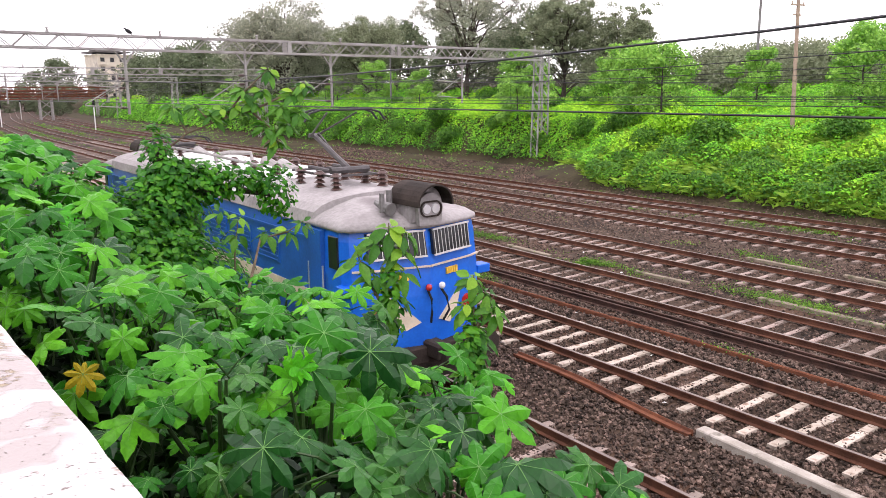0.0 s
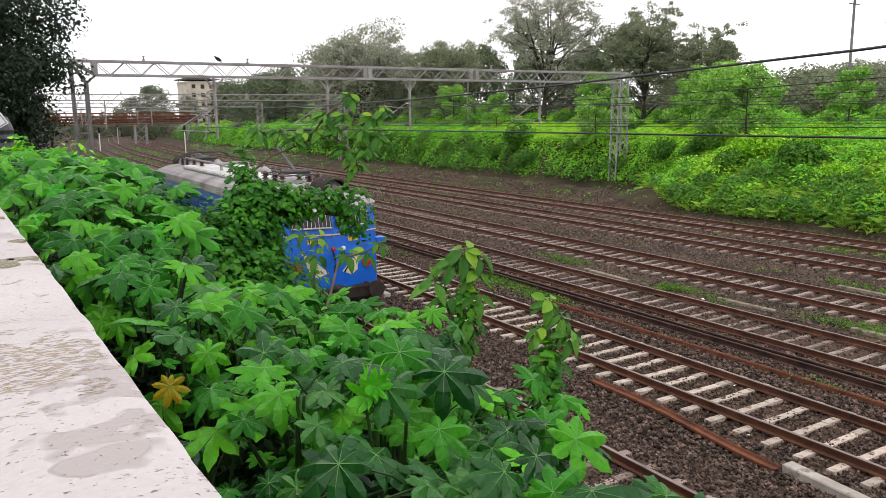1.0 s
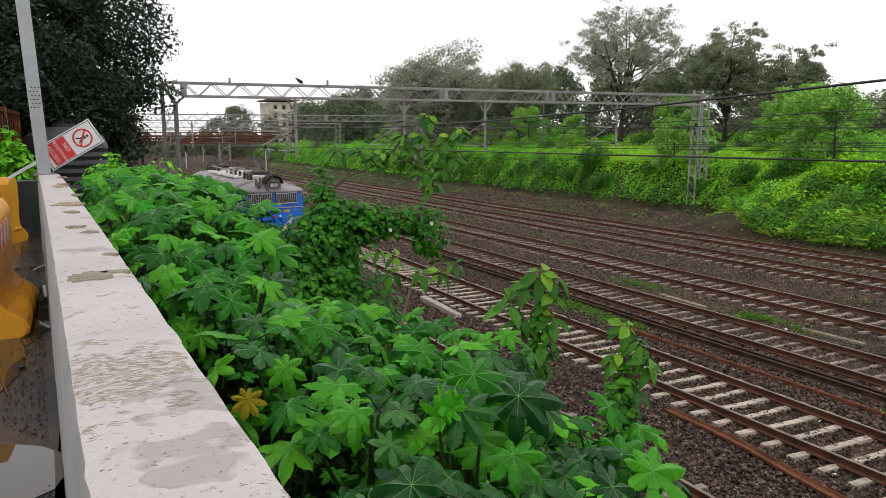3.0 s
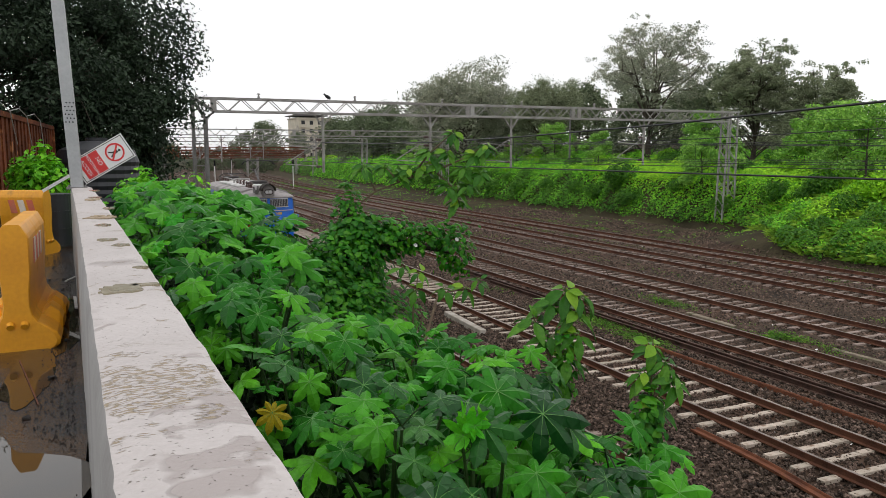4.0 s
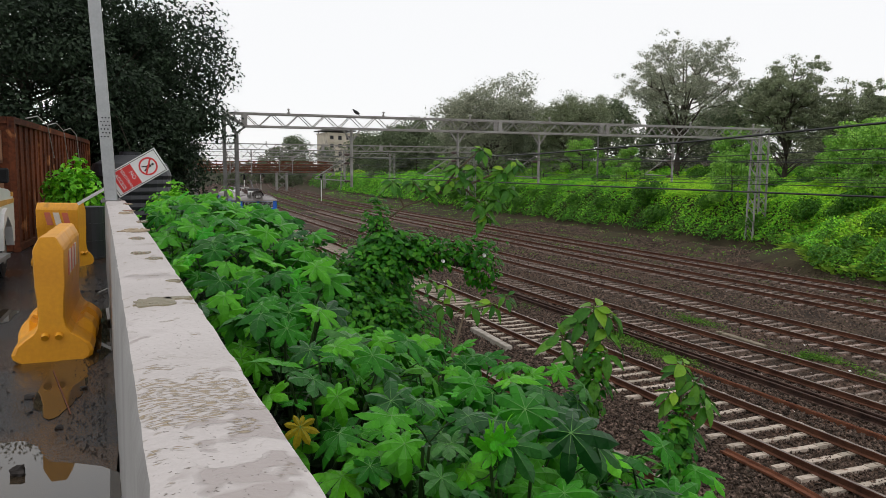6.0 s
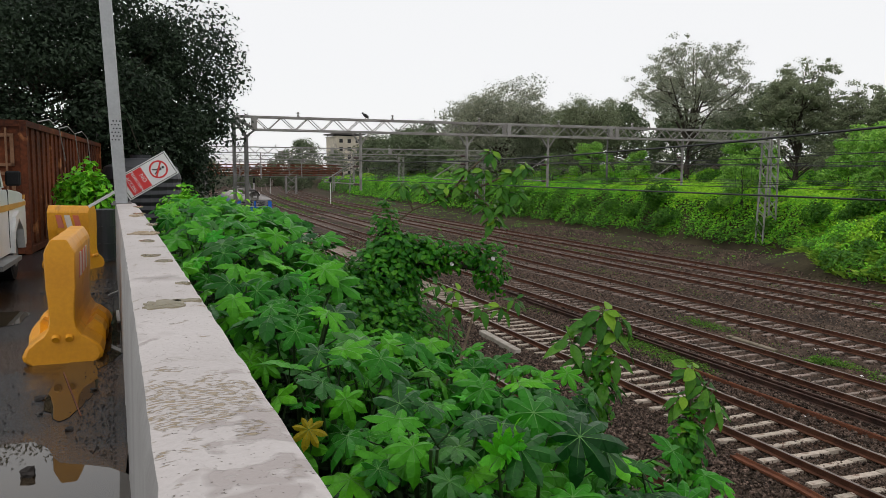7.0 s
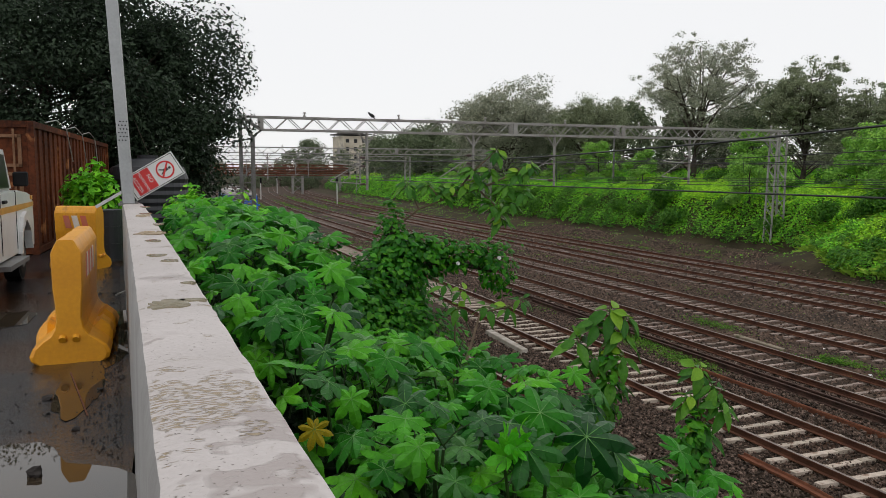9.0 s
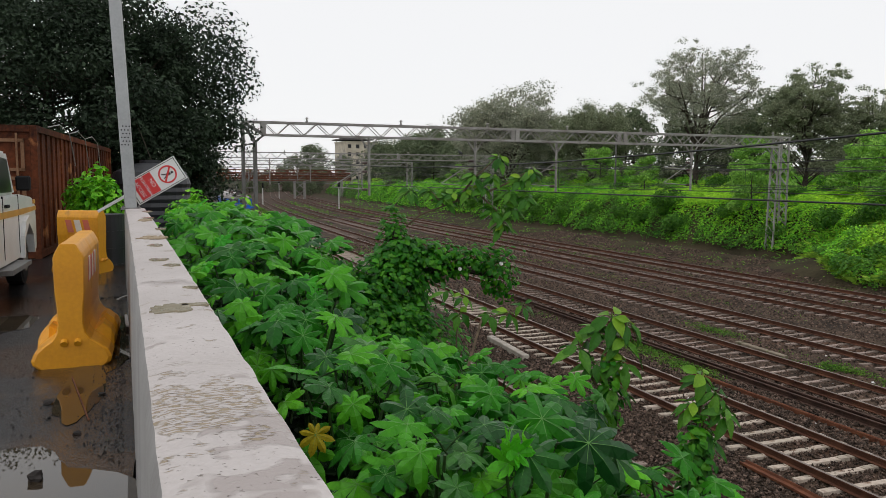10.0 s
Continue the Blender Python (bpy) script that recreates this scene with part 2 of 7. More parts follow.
def sleeper_mesh(material, top, wide=0.2, length=2.7):
    bm = bmesh.new()
    h = length / 2
    for x0, x1, z in ((-h, -0.45, top), (-0.45, 0.45, top - 0.015), (0.45, h, top)):
        a, b = wide / 2, wide / 2 - 0.02
        vs = [bm.verts.new(p) for p in ((x0, -a, -0.36), (x1, -a, -0.36), (x1, a, -0.36), (x0, a, -0.36), (x0, -b, z), (x1, -b, z), (x1, b, z), (x0, b, z))]
        for q in ((4, 5, 6, 7), (0, 1, 5, 4), (2, 3, 7, 6), (1, 2, 6, 5), (3, 0, 4, 7)):
            bm.faces.new([vs[k] for k in q])
    for x in (-0.84, 0.84):
        for s in (-0.13, 0.13):
            box(bm, x + s - 0.02, x + s + 0.02, -0.03, 0.03, top - 0.01, top + 0.02)
    me = bpy.data.meshes.new("sleeper")
    bm.to_mesh(me)
    bm.free()
    me.materials.append(material)
    return me


S_NEW, S_OLD, S_LOW = sleeper_mesh(M["sleeper"], -0.165), sleeper_mesh(M["sleeper_old"], -0.175), sleeper_mesh(M["sleeper_old"], -0.195, 0.18)
TRACKS = [7.92, 12.9, 17.7, 22.35, 28.2, 32.55]
FAR_YS = list(range(-14, 85, 9)) + list(range(90, 420, 10)) + [450, 520, 640, 800]


def build_track(cx, me, y1, label):
    t = thing("railway_track", label, "railway track", group="railway tracks")
    for s in (-0.873, 0.873):
        rail_mesh("rail", cx + s, FAR_YS, t)
    y, k = -6.0 + (cx % 0.6), 0
    while y < y1:
        j = (y * 7.13 + cx) % 1.0
        share("sleeper", me, t, pose(cx + 0.05 * (j - 0.5), y + 0.06 * (j - 0.5), -0.02 * ((j * 3) % 1), 0, 0, 2.5 * (((j * 5) % 1) - 0.5)))
        y += 0.63
        k += 1
    return t


for cx, me, y1, label in zip(TRACKS, (S_OLD, S_NEW, S_LOW, S_OLD, S_OLD, S_OLD), (70, 125, 110, 110, 110, 110),
                             ("rusty rails on dirty brown sleepers beside the embankment", "brown rails on pale concrete sleepers in dark ballast", "brown rails on sleepers half buried in gravel",
                              "brown rails on worn sleepers in gravel", "rust-red rails on brown sleepers", "rust-red rails on brown sleepers along the green bank")):
    build_track(cx, me, y1, label)

# spare rails and posts lying by the tracks


def spare_rail(a, b, label, material="rust", flat=False, sag=0.0):
    bm = bmesh.new()
    d = Vector(b) - Vector(a)
    prof = [(p[1] + 0.085, p[0] * 0.8 + 0.05) for p in RAIL[::-1]] if flat else [(p[0], p[1] + 0.17) for p in RAIL]
    rings = []
    for j in range(13):
        q = j / 12
        off = sag * math.sin(math.pi * q) ** 2 + 0.3 * sag * math.sin(7 * q)
        rings.append([bm.verts.new((x + off, q * d.length, z)) for x, z in prof])
    n = len(prof)
    for r0, r1 in zip(rings, rings[1:]):
        for i in range(n):
            bm.faces.new((r0[i], r0[(i + 1) % n], r1[(i + 1) % n], r1[i]))
    bm.faces.new(rings[0][::-1])
    bm.faces.new(rings[-1])
    bmesh.ops.recalc_face_normals(bm, faces=bm.faces[:])
    ob = tagged(link("spare_rail", bm, M[material]), label, "rail", group="spare rails lying by the tracks")
    ob.matrix_basis = Matrix.Translation(a) @ d.to_track_quat("Y", "Z").to_matrix().to_4x4()


spare_rail((11.16, 12.3, -0.2), (10.75, 7.36, -0.2), "short bent rust-red spare rail lying on the ballast", "rust", True, -0.12)
spare_rail((15.88, 3.0, -0.2), (15.75, 31.0, -0.2), "long dark spare rail lying beside the track", "dark_rail")
spare_rail((16.12, 2.0, -0.2), (16.05, 38.0, -0.2), "long dark spare rail lying beside the track", "dark_rail")
spare_rail((15.08, 4.0, -0.22), (15.0, 19.0, -0.21), "rust-red spare rail on the gravel between tracks", "rust", True, 0.06)


def lying_post(a, b, w, label, material="concrete"):
    bm = bmesh.new()
    d = Vector(b) - Vector(a)
    box(bm, -w / 2, w / 2, 0, d.length, 0, w * 0.8, bevel=0.02)
    for v in bm.verts:
        v.co += Vector((noise.noise(v.co * 3), 0, noise.noise(v.co * 5))) * 0.02
    ob = tagged(link("concrete_post", bm, M[material]), label, "concrete post", group="posts lying by the tracks")
    ob.matrix_basis = Matrix.Translation(a) @ d.to_track_quat("Y", "Z").to_matrix().to_4x4()


for a, b, w in (((11.0, 7.32), (10.8, 4.4), 0.24), ((11.12, 25.4), (11.01, 22.2), 0.26), ((19.36, 21.9), (19.31, 19.5), 0.26), ((19.8, 16.0), (19.92, 14.0), 0.2), ((19.88, 11.6), (19.95, 8.2), 0.24), ((19.95, 8.1), (19.98, 5.0), 0.24), ((24.55, 14.9), (24.5, 12.2), 0.22), ((24.6, 11.5), (24.5, 8.4), 0.2)):
    lying_post((*a, -0.25), (*b, -0.27), w * (1 if a[0] < 15 else 0.75), "pale concrete post lying on the gravel" if a[0] < 15 else "dusty tan concrete post half sunk in gravel", "concrete" if a[0] < 15 else "concrete_tan")

# ---- locomotive ----
M.update(
    blue=mat("blue_paint", (0.003, 0.155, 0.72), (0.004, 0.10, 0.52), 0.35, scale=1.2, fine=20, bump=0.08, stain=(0.03, 0.07, 0.2), stain_scale=1.2, stain_cut=0.6),
    blue_dark=mat("grime_and_shade_blue_paint", (0.008, 0.11, 0.46), (0.01, 0.06, 0.24), 0.45, scale=1.2, fine=20, bump=0.08),
    cream=mat("cream_paint", (0.72, 0.62, 0.48), (0.5, 0.42, 0.32), 0.5, scale=1.5, fine=20, bump=0.08),
    roof=mat("dusty_roof", (0.42, 0.395, 0.39), (0.22, 0.205, 0.20), 0.75, scale=0.8, fine=14, bump=0.15, stain=(0.17, 0.15, 0.15), stain_scale=0.9, stain_cut=0.56, soft_cut=0.2),
    hatch=mat("pale_roof_hatch", (0.70, 0.69, 0.68), (0.5, 0.49, 0.48), 0.7, scale=1.5, fine=20, bump=0.1),
    brown=mat("brown_insulator", (0.10, 0.055, 0.045), (0.06, 0.03, 0.025), 0.35, bump=0.05),
    bogie=mat("grimy_bogie", (0.055, 0.042, 0.036), (0.02, 0.017, 0.015), 0.8, scale=3, fine=30, bump=0.3),
    chrome=mat("lamp_reflector", (0.85, 0.85, 0.86), (0.7, 0.7, 0.72), 0.12, 0.3, bump=0),
    yellow=mat("yellow_lettering", (0.85, 0.55, 0.05), (0.7, 0.42, 0.04), 0.5, bump=0),
    red=mat("red_lens", (0.5, 0.03, 0.02), (0.35, 0.02, 0.015), 0.25, bump=0),
    arm_steel=mat("sooty_steel", (0.13, 0.12, 0.12), (0.05, 0.045, 0.045), 0.55, 0.3, scale=3, fine=30, bump=0.1),
    white=mat("white_paint", (0.8, 0.8, 0.79), (0.62, 0.61, 0.6), 0.5, scale=3, fine=30, bump=0.05),
    glass=mat("dark_window_glass", (0.012, 0.013, 0.015), None, 0.3, bump=0),
)
LEN = 18.4


def insulator(parent, x, y, z, h=0.44, r=0.125):
    bm = bmesh.new()
    k = 5
    rod(bm, (0, 0, 0), (0, 0, h), r * 0.45)
    for i in range(k):
        bmesh.ops.create_cone(bm, cap_ends=True, segments=10, radius1=r, radius2=r * 0.55, depth=h / k * 0.6, matrix=Matrix.Translation((0, 0, h * (i + 0.5) / k)))
    ob = part("insulator", bm, M["brown"], parent, "ribbed brown insulator")
    ob.matrix_basis = pose(x, y, z)


def pantograph(parent, y, raised, away):
    """Arms and head of a current collector; it opens along the roof."""
    s = -1 if away else 1
    z0 = 4.05
    bm = bmesh.new()
    for x in (-0.5, 0.5):
        bar(bm, (x, y - 0.9, z0), (x, y + 0.9, z0), 0.045)
    for yy in (y - 0.9, y + 0.9, y):
        bar(bm, (-0.55, yy, z0), (0.55, yy, z0), 0.045)
    rod(bm, (-0.45, y + 0.7 * s, z0 + 0.1), (0.45, y + 0.7 * s, z0 + 0.1), 0.07)
    for x in (-0.3, 0.3):
        rod(bm, (x, y - 0.5, z0 + 0.06), (x, y + 0.55, z0 + 0.09), 0.045)
    part("pantograph_base", bm, M["arm_steel"], parent, "dark steel pantograph base frame")
    bm = bmesh.new()
    if raised:
        knee = Vector((0, y - 0.85 * s, z0 + 0.75))
        head = Vector((0, y + 0.45 * s, z0 + 1.33))
    else:
        knee = Vector((0, y - 1.0 * s, z0 + 0.26))
        head = Vector((0, y + 0.75 * s, z0 + 0.34))
    rod(bm, (0, y + 0.7 * s, z0 + 0.1), knee, 0.065, 0.05)
    rod(bm, (0.1, y + 0.45 * s, z0 + 0.08), knee + Vector((0.05, 0.1 * s, 0.06)), 0.018, 0.018)
    for x in (-0.07, 0.07):
        rod(bm, knee + Vector((x, 0, 0)), head + Vector((x * 5, 0, -0.06)), 0.024, 0.018)
    rod(bm, knee + Vector((-0.14, 0, 0)), knee + Vector((0.14, 0, 0)), 0.045)
    part("pantograph_arm", bm, M["arm_steel"], parent, "jointed grey pantograph arms")
    bm = bmesh.new()
    for d in (-0.16, 0.16):
        tube(bm, [head + Vector(p) for p in ((-0.95, d, -0.22), (-0.82, d, -0.06), (-0.6, d, 0), (0.6, d, 0), (0.82, d, -0.06), (0.95, d, -0.22))], 0.025, 6)
    for x in (-0.45, 0.45):
        bar(bm, head + Vector((x, -0.16, 0)), head + Vector((x, 0.16, 0)), 0.03)
    part("pantograph_head", bm, M["wire"], parent, "dark curved collector bows")


def build_loco():
    L = thing("electric_locomotive", "blue electric locomotive with cream stripe and dusty grey roof", "locomotive")
    W = 1.52
    # body shell: sides are set in a little at the top
    side = [(-W, 1.05), (-W, 3.05), (-W + 0.06, 3.36), (W - 0.06, 3.36), (W, 3.05), (W, 1.05)]
    bm = bmesh.new()
    prism(bm, side, 1.75, LEN - 1.75)
    part("body", bm, M["blue_dark"], L, "blue painted body side with ribbed panels")
    # roof
    arch = [(W * math.sin(a) * 1.0, 3.3 + 0.52 * max(0.0, math.cos(a)) ** 0.6) for a in np.linspace(-math.pi / 2, math.pi / 2, 13)]
    bm = bmesh.new()
    prism(bm, arch, 1.7, LEN - 1.7)
    part("roof", bm, M["roof"], L, "dusty grey curved roof")
    bm = bmesh.new()
    for y0, y1 in ((4.7, 8.2), (8.5, 10.4), (10.7, 13.6)):
        box(bm, -1.0, 1.0, y0, y1, 3.74, 3.9, bevel=0.05)
    part("roof_hatch", bm, M["hatch"], L, "pale raised roof hatches")
    bm = bmesh.new()
    for sx in (-1, 1):
        box(bm, sx * W - 0.012, sx * W + 0.012, 1.8, LEN - 1.8, 1.72, 2.02)
    part("stripe", bm, M["cream"], L, "cream stripe along the side")
    bm = bmesh.new()
    for sx in (-1, 1):
        for k in range(9):
            y = 3.2 + k * 1.45
            box(bm, sx * W - 0.02, sx * W + 0.02, y, y + 1.1, 2.3, 2.9)
            for j in range(6):
                box(bm, sx * W - 0.04, sx * W + 0.04, y + 0.05, y + 1.05, 2.33 + j * 0.095, 2.36 + j * 0.095)
        box(bm, sx * W - 0.03, sx * W + 0.03, 1.8, LEN - 1.8, 3.02, 3.07)
    part("louvre", bm, M["blue_dark"], L, "rows of blue side louvres")
    # cabs
    for end in (0, 1):
        F = Matrix.Identity(4) if not end else Matrix.Translation((0, LEN, 0)) @ pose(0, 0, 0, 0, 0, 180)
        cab = new("cab")
        cab.parent, cab.matrix_basis = L, F
        tagged(cab, "bright blue driving cab with barred windows")

        def ring(z, grow=0.0, front=0.0):
            w = W + grow - (0.06 * max(0, z - 3.05) / 0.3)
            y = front
            return [(-w, 1.8, z), (-w, y + 0.62, z), (-w + 0.1, y + 0.42, z), (-w + 0.4, y + 0.28, z), (0, y, z), (w - 0.4, y + 0.28, z), (w - 0.1, y + 0.42, z), (w, y + 0.62, z), (w, 1.8, z)]
        bm = bmesh.new()
        levels = [(1.02, 0.02), (2.05, 0.0), (2.45, 0.03), (3.12, 0.12), (3.34, 0.16)]
        vs = [[bm.verts.new(p) for p in ring(z, 0, f)] for z, f in levels]
        for a, b in zip(vs, vs[1:]):
            for i in range(8):
                bm.faces.new((a[i], a[i + 1], b[i + 1], b[i]))
        bm.faces.new(vs[-1])
        part("cab_shell", bm, M["blue"], cab, "bright blue cab front and sides")
        # cab roof, rounded at the nose
        bm = bmesh.new()
        vs = []
        for z, g in ((3.3, 0.02), (3.37, 0.02), (3.47, -0.12), (3.62, -0.5), (3.74, -0.95)):
            w = W + g
            y = 0.1 - g * 1.05
            vs.append([bm.verts.new(p) for p in [(-w, 1.9, z), (-w, y + 0.58, z), (-w + 0.14, y + 0.38, z), (-w * 0.55, y + 0.18, z), (0, y - 0.02, z), (w * 0.55, y + 0.18, z), (w - 0.14, y + 0.38, z), (w, y + 0.58, z), (w, 1.9, z)]])
        for a, b in zip(vs, vs[1:]):
            for i in range(8):
                bm.faces.new((a[i], a[i + 1], b[i + 1], b[i]))
        bm.faces.new(vs[-1])
        bm.faces.new(vs[0][::-1])
        part("cab_roof", bm, M["roof"], cab, "dusty grey rounded cab roof", smooth=True)
        # windscreens with bars
        for sx in (-1, 1):
            bm = bmesh.new()
            x0, x1 = (0.08, 1.14)
            sweep = 0.265
            for z0, z1, d in ((2.80, 3.26, 0.0),):
                a = [(sx * x0, 0.015, z0), (sx * x1, 0.32, z0), (sx * x1, 0.40, z1), (sx * x0, 0.125, z1)]
                fr = [bm.verts.new((p[0], p[1] - 0.02, p[2])) for p in a]
                bk = [bm.verts.new((p[0], p[1] + 0.1, p[2])) for p in a]
                bm.faces.new(fr)
                for i in range(4):
                    bm.faces.new((fr[i], fr[(i + 1) % 4], bk[(i + 1) % 4], bk[i]))
            part("windscreen", bm, M["glass"], cab, "dark windscreen glass")
            for k in range(11):
                bm = bmesh.new()
                x = x0 + 0.04 + (x1 - x0 - 0.08) * k / 10
                y = sweep * (x - x0)
                bar(bm, (sx * x, y - 0.02, 2.78), (sx * x, y + 0.07, 3.28), 0.009)
                part("window_bar", bm, M["hatch"], cab)
            bm = bmesh.new()
            bar(bm, (sx * x0, -0.01, 2.80), (sx * x1, 0.27, 2.80), 0.03)
            bar(bm, (sx * x0, 0.07, 3.26), (sx * x1, 0.35, 3.26), 0.03)
            part("bar_rail", bm, M["hatch"], cab)
            # side door and window
            bm = bmesh.new()
            box(bm, sx * W - 0.03, sx * W + 0.015, 0.72, 1.05, 2.6, 3.2, bevel=0.01)
            part("side_window", bm, M["glass"], cab)
            # no real recess: the door panel's darker blue stands for the recess's shade
            bm = bmesh.new()
            box(bm, sx * W - 0.08, sx * W + 0.012, 1.25, 1.74, 1.2, 3.26)
            part("door", bm, M["blue_dark"], cab, "cab door panel, darker blue for the shade of a recess")
            bm = bmesh.new()
            rod(bm, (sx * (W + 0.05), 1.25, 1.3), (sx * (W + 0.05), 1.25, 2.6), 0.018)
            rod(bm, (sx * (W + 0.05), 1.82, 1.3), (sx * (W + 0.05), 1.82, 2.6), 0.018)
            part("handrail", bm, M["steel"], cab)
            # marker lamp
            bm = bmesh.new()
            rod(bm, (sx * 1.02, 0.2, 1.72), (sx * 1.02, 0.36, 1.72), 0.15, seg=14)
            rod(bm, (sx * 1.02, 0.16, 1.77), (sx * 1.02, 0.25, 1.77), 0.06, seg=10)
            part("marker_lamp", bm, M["red"], cab, "round red marker lamp")
            # buffer
            bm = bmesh.new()
            rod(bm, (sx * 0.98, -0.42, 1.06), (sx * 0.98, 0.3, 1.06), 0.09, seg=12)
            rod(bm, (sx * 0.98, -0.5, 1.06), (sx * 0.98, -0.42, 1.06), 0.24, seg=16)
            part("buffer", bm, M["bogie"], cab, "grimy round buffer")
            # lookout box at the corner
            bm = bmesh.new()
            box(bm, sx * (W + 0.0) - 0.1, sx * (W + 0.0) + 0.22, 0.4, 0.7, 2.17, 2.34, bevel=0.015)
            part("corner_step", bm, M["blue"], cab)
            bm = bmesh.new()
            tube(bm, [(0.07 + sx * 0.15, 0.0, 2.15), (0.1 + sx * 0.17, -0.1, 2.0), (0.12 + sx * 0.2, -0.12, 1.75), (0.08 + sx * 0.14, -0.06, 1.55)], 0.024, 6)
            part("brake_hose", bm, M["dark"], cab, "black hanging hose")
            bm = bmesh.new()
            bmesh.ops.create_uvsphere(bm, u_segments=10, v_segments=6, radius=0.065, matrix=Matrix.Translation((0.07 + sx * 0.15, -0.03, 2.21)))
            part("socket", bm, M["white" if sx > 0 else "red"], cab, "round socket cover")
        # cream chevrons on the nose
        bm = bmesh.new()
        for pts in (((-0.2, 1.55), (-0.5, 1.42), (-1.35, 1.85), (-1.35, 2.18), (-0.8, 2.1)), ((0.2, 1.55), (0.5, 1.42), (1.35, 1.85), (1.35, 2.18), (0.8, 2.1))):
            a = [bm.verts.new((x, 0.25 * abs(x) - 0.012 + 0.35 * max(0, abs(x) - 1.12), z)) for x, z in pts]
            bm.faces.new(a)
            b = [bm.verts.new((v.co.x, v.co.y + 0.05, v.co.z)) for v in a]
            for i in range(5):
                bm.faces.new((a[i], a[(i + 1) % 5], b[(i + 1) % 5], b[i]))
        part("chevron", bm, M["cream"], cab, "cream chevrons on the blue nose")
        # plain bars where the fleet marking stands
        bm = bmesh.new()
        for sx in (-1, 1):
            for k in range(5):
                x = sx * 0.58 + (k - 2) * 0.066
                box(bm, x - 0.02, x + 0.02, 0.25 * abs(x) - 0.015, 0.25 * abs(x) + 0.1, 2.37, 2.49)
        part("marking", bm, M["yellow"], cab, "small yellow painted bars")
        bm = bmesh.new()
        for sx in (-1, 1):
            bar(bm, (0, 0.01, 2.6), (sx * (W - 0.4), 0.29, 2.6), 0.04, 0.03)
            bar(bm, (sx * (W - 0.4), 0.29, 2.6), (sx * (W - 0.1), 0.43, 2.6), 0.04, 0.03)
        part("ledge", bm, M["cream"], cab, "thin pale ledge under the windows")
        bm = bmesh.new()
        box(bm, -1.4, 1.4, -0.06, 0.3, 0.78, 1.1, bevel=0.02)
        box(bm, -1.25, 1.25, 0.15, 0.3, 0.35, 0.8)
        part("headstock", bm, M["bogie"], cab, "grimy buffer beam")
        bm = bmesh.new()
        box(bm, -0.16, 0.16, -0.45, 0.1, 0.9, 1.2, bevel=0.04)
        box(bm, -0.1, 0.1, -0.62, -0.4, 0.86, 1.24, bevel=0.05)
        part("coupler", bm, M["bogie"], cab, "heavy rusty coupler")
        # headlight in its hood
        bm = bmesh.new()
        hood = [(0.34 * math.cos(a), 3.72 + 0.34 * math.sin(a)) for a in np.linspace(0, math.pi, 11)] + [(-0.34, 3.42), (0.34, 3.42)]
        prism(bm, hood, 0.12, 0.9)
        part("headlight_housing", bm, M["roof"], cab, "grey headlight housing")
        bm = bmesh.new()
        o, i = [(0.39 * math.cos(a), 3.76 + 0.36 * math.sin(a)) for a in np.linspace(-0.1, math.pi + 0.1, 13)], [(0.36 * math.cos(a), 3.76 + 0.33 * math.sin(a)) for a in np.linspace(-0.1, math.pi + 0.1, 13)]
        prism(bm, o + i[::-1], -0.18, 0.8)
        part("headlight_visor", bm, M["bogie"], cab, "dark arched headlight visor")
        bm = bmesh.new()
        prism(bm, [(0.27 * math.cos(a), 3.68 + 0.27 * math.sin(a)) for a in np.linspace(0, math.pi, 15)] + [(-0.24, 3.36), (0.24, 3.36)], 0.0, 0.13)
        part("headlight_rim", bm, M["roof"], cab, "dusty grey rounded headlight plate")
        bm = bmesh.new()
        for x in (-0.1, 0.1):
            rod(bm, (x * 1.0, -0.03, 3.66), (x * 1.0, 0.03, 3.66), 0.085, 0.095, seg=16)
        part("headlight", bm, M["chrome"], cab, "twin round headlights")
        bm = bmesh.new()
        ov = [((0.1 if math.cos(a) > 0 else -0.1) + 0.125 * math.cos(a), -0.02, 3.66 + 0.135 * math.sin(a)) for a in [k * math.pi / 12 for k in range(24)]]
        for p, q in zip(ov, ov[1:] + ov[:1]):
            bar(bm, p, q, 0.028)
        part("lamp_ring", bm, M["bogie"], cab)
        bm = bmesh.new()
        rod(bm, (-0.62, 0.35, 3.66), (-0.62, 0.85, 3.74), 0.12, 0.06, seg=10)
        rod(bm, (-0.5, 0.6, 3.62), (-0.5, 0.6, 3.98), 0.06, seg=8)
        rod(bm, (-0.72, 0.5, 3.6), (-0.72, 0.5, 3.95), 0.05, seg=8)
        part("horn", bm, M["steel_old"], cab, "grey roof horns")
    # roof gear
    for y in (2.5, 3.2, 4.1, 5.3, 6.6, 7.9, 12.2, 13.5, 14.8, 15.7):
        for x in (-0.55, 0.55):
            insulator(L, x, y, 3.7)
    bm = bmesh.new()
    tube(bm, [(-0.9, 5.3, 4.1), (-0.9, 8.0, 4.16), (-0.6, 10.0, 4.12), (-0.6, 14.0, 4.14)], 0.035, 6)
    for y in (6.2, 7.2, 12.5):
        rod(bm, (0.35, y, 3.8), (0.35, y + 0.8, 3.95), 0.16, seg=12)
    part("roof_conductor", bm, M["steel_pale"], L, "pale roof busbar and switch gear")
    bm = bmesh.new()
    tube(bm, [(-0.6, 9.0, 3.9), (-0.6, 9.1, 4.12), (-0.1, 9.4, 4.14), (0.4, 9.1, 4.12), (0.4, 9.0, 3.9)], 0.06, 8)
    part("breaker", bm, M["steel_pale"], L, "pale bent pipe of the roof breaker")
    pantograph(L, 3.6, True, True)
    pantograph(L, 14.5, False, True)
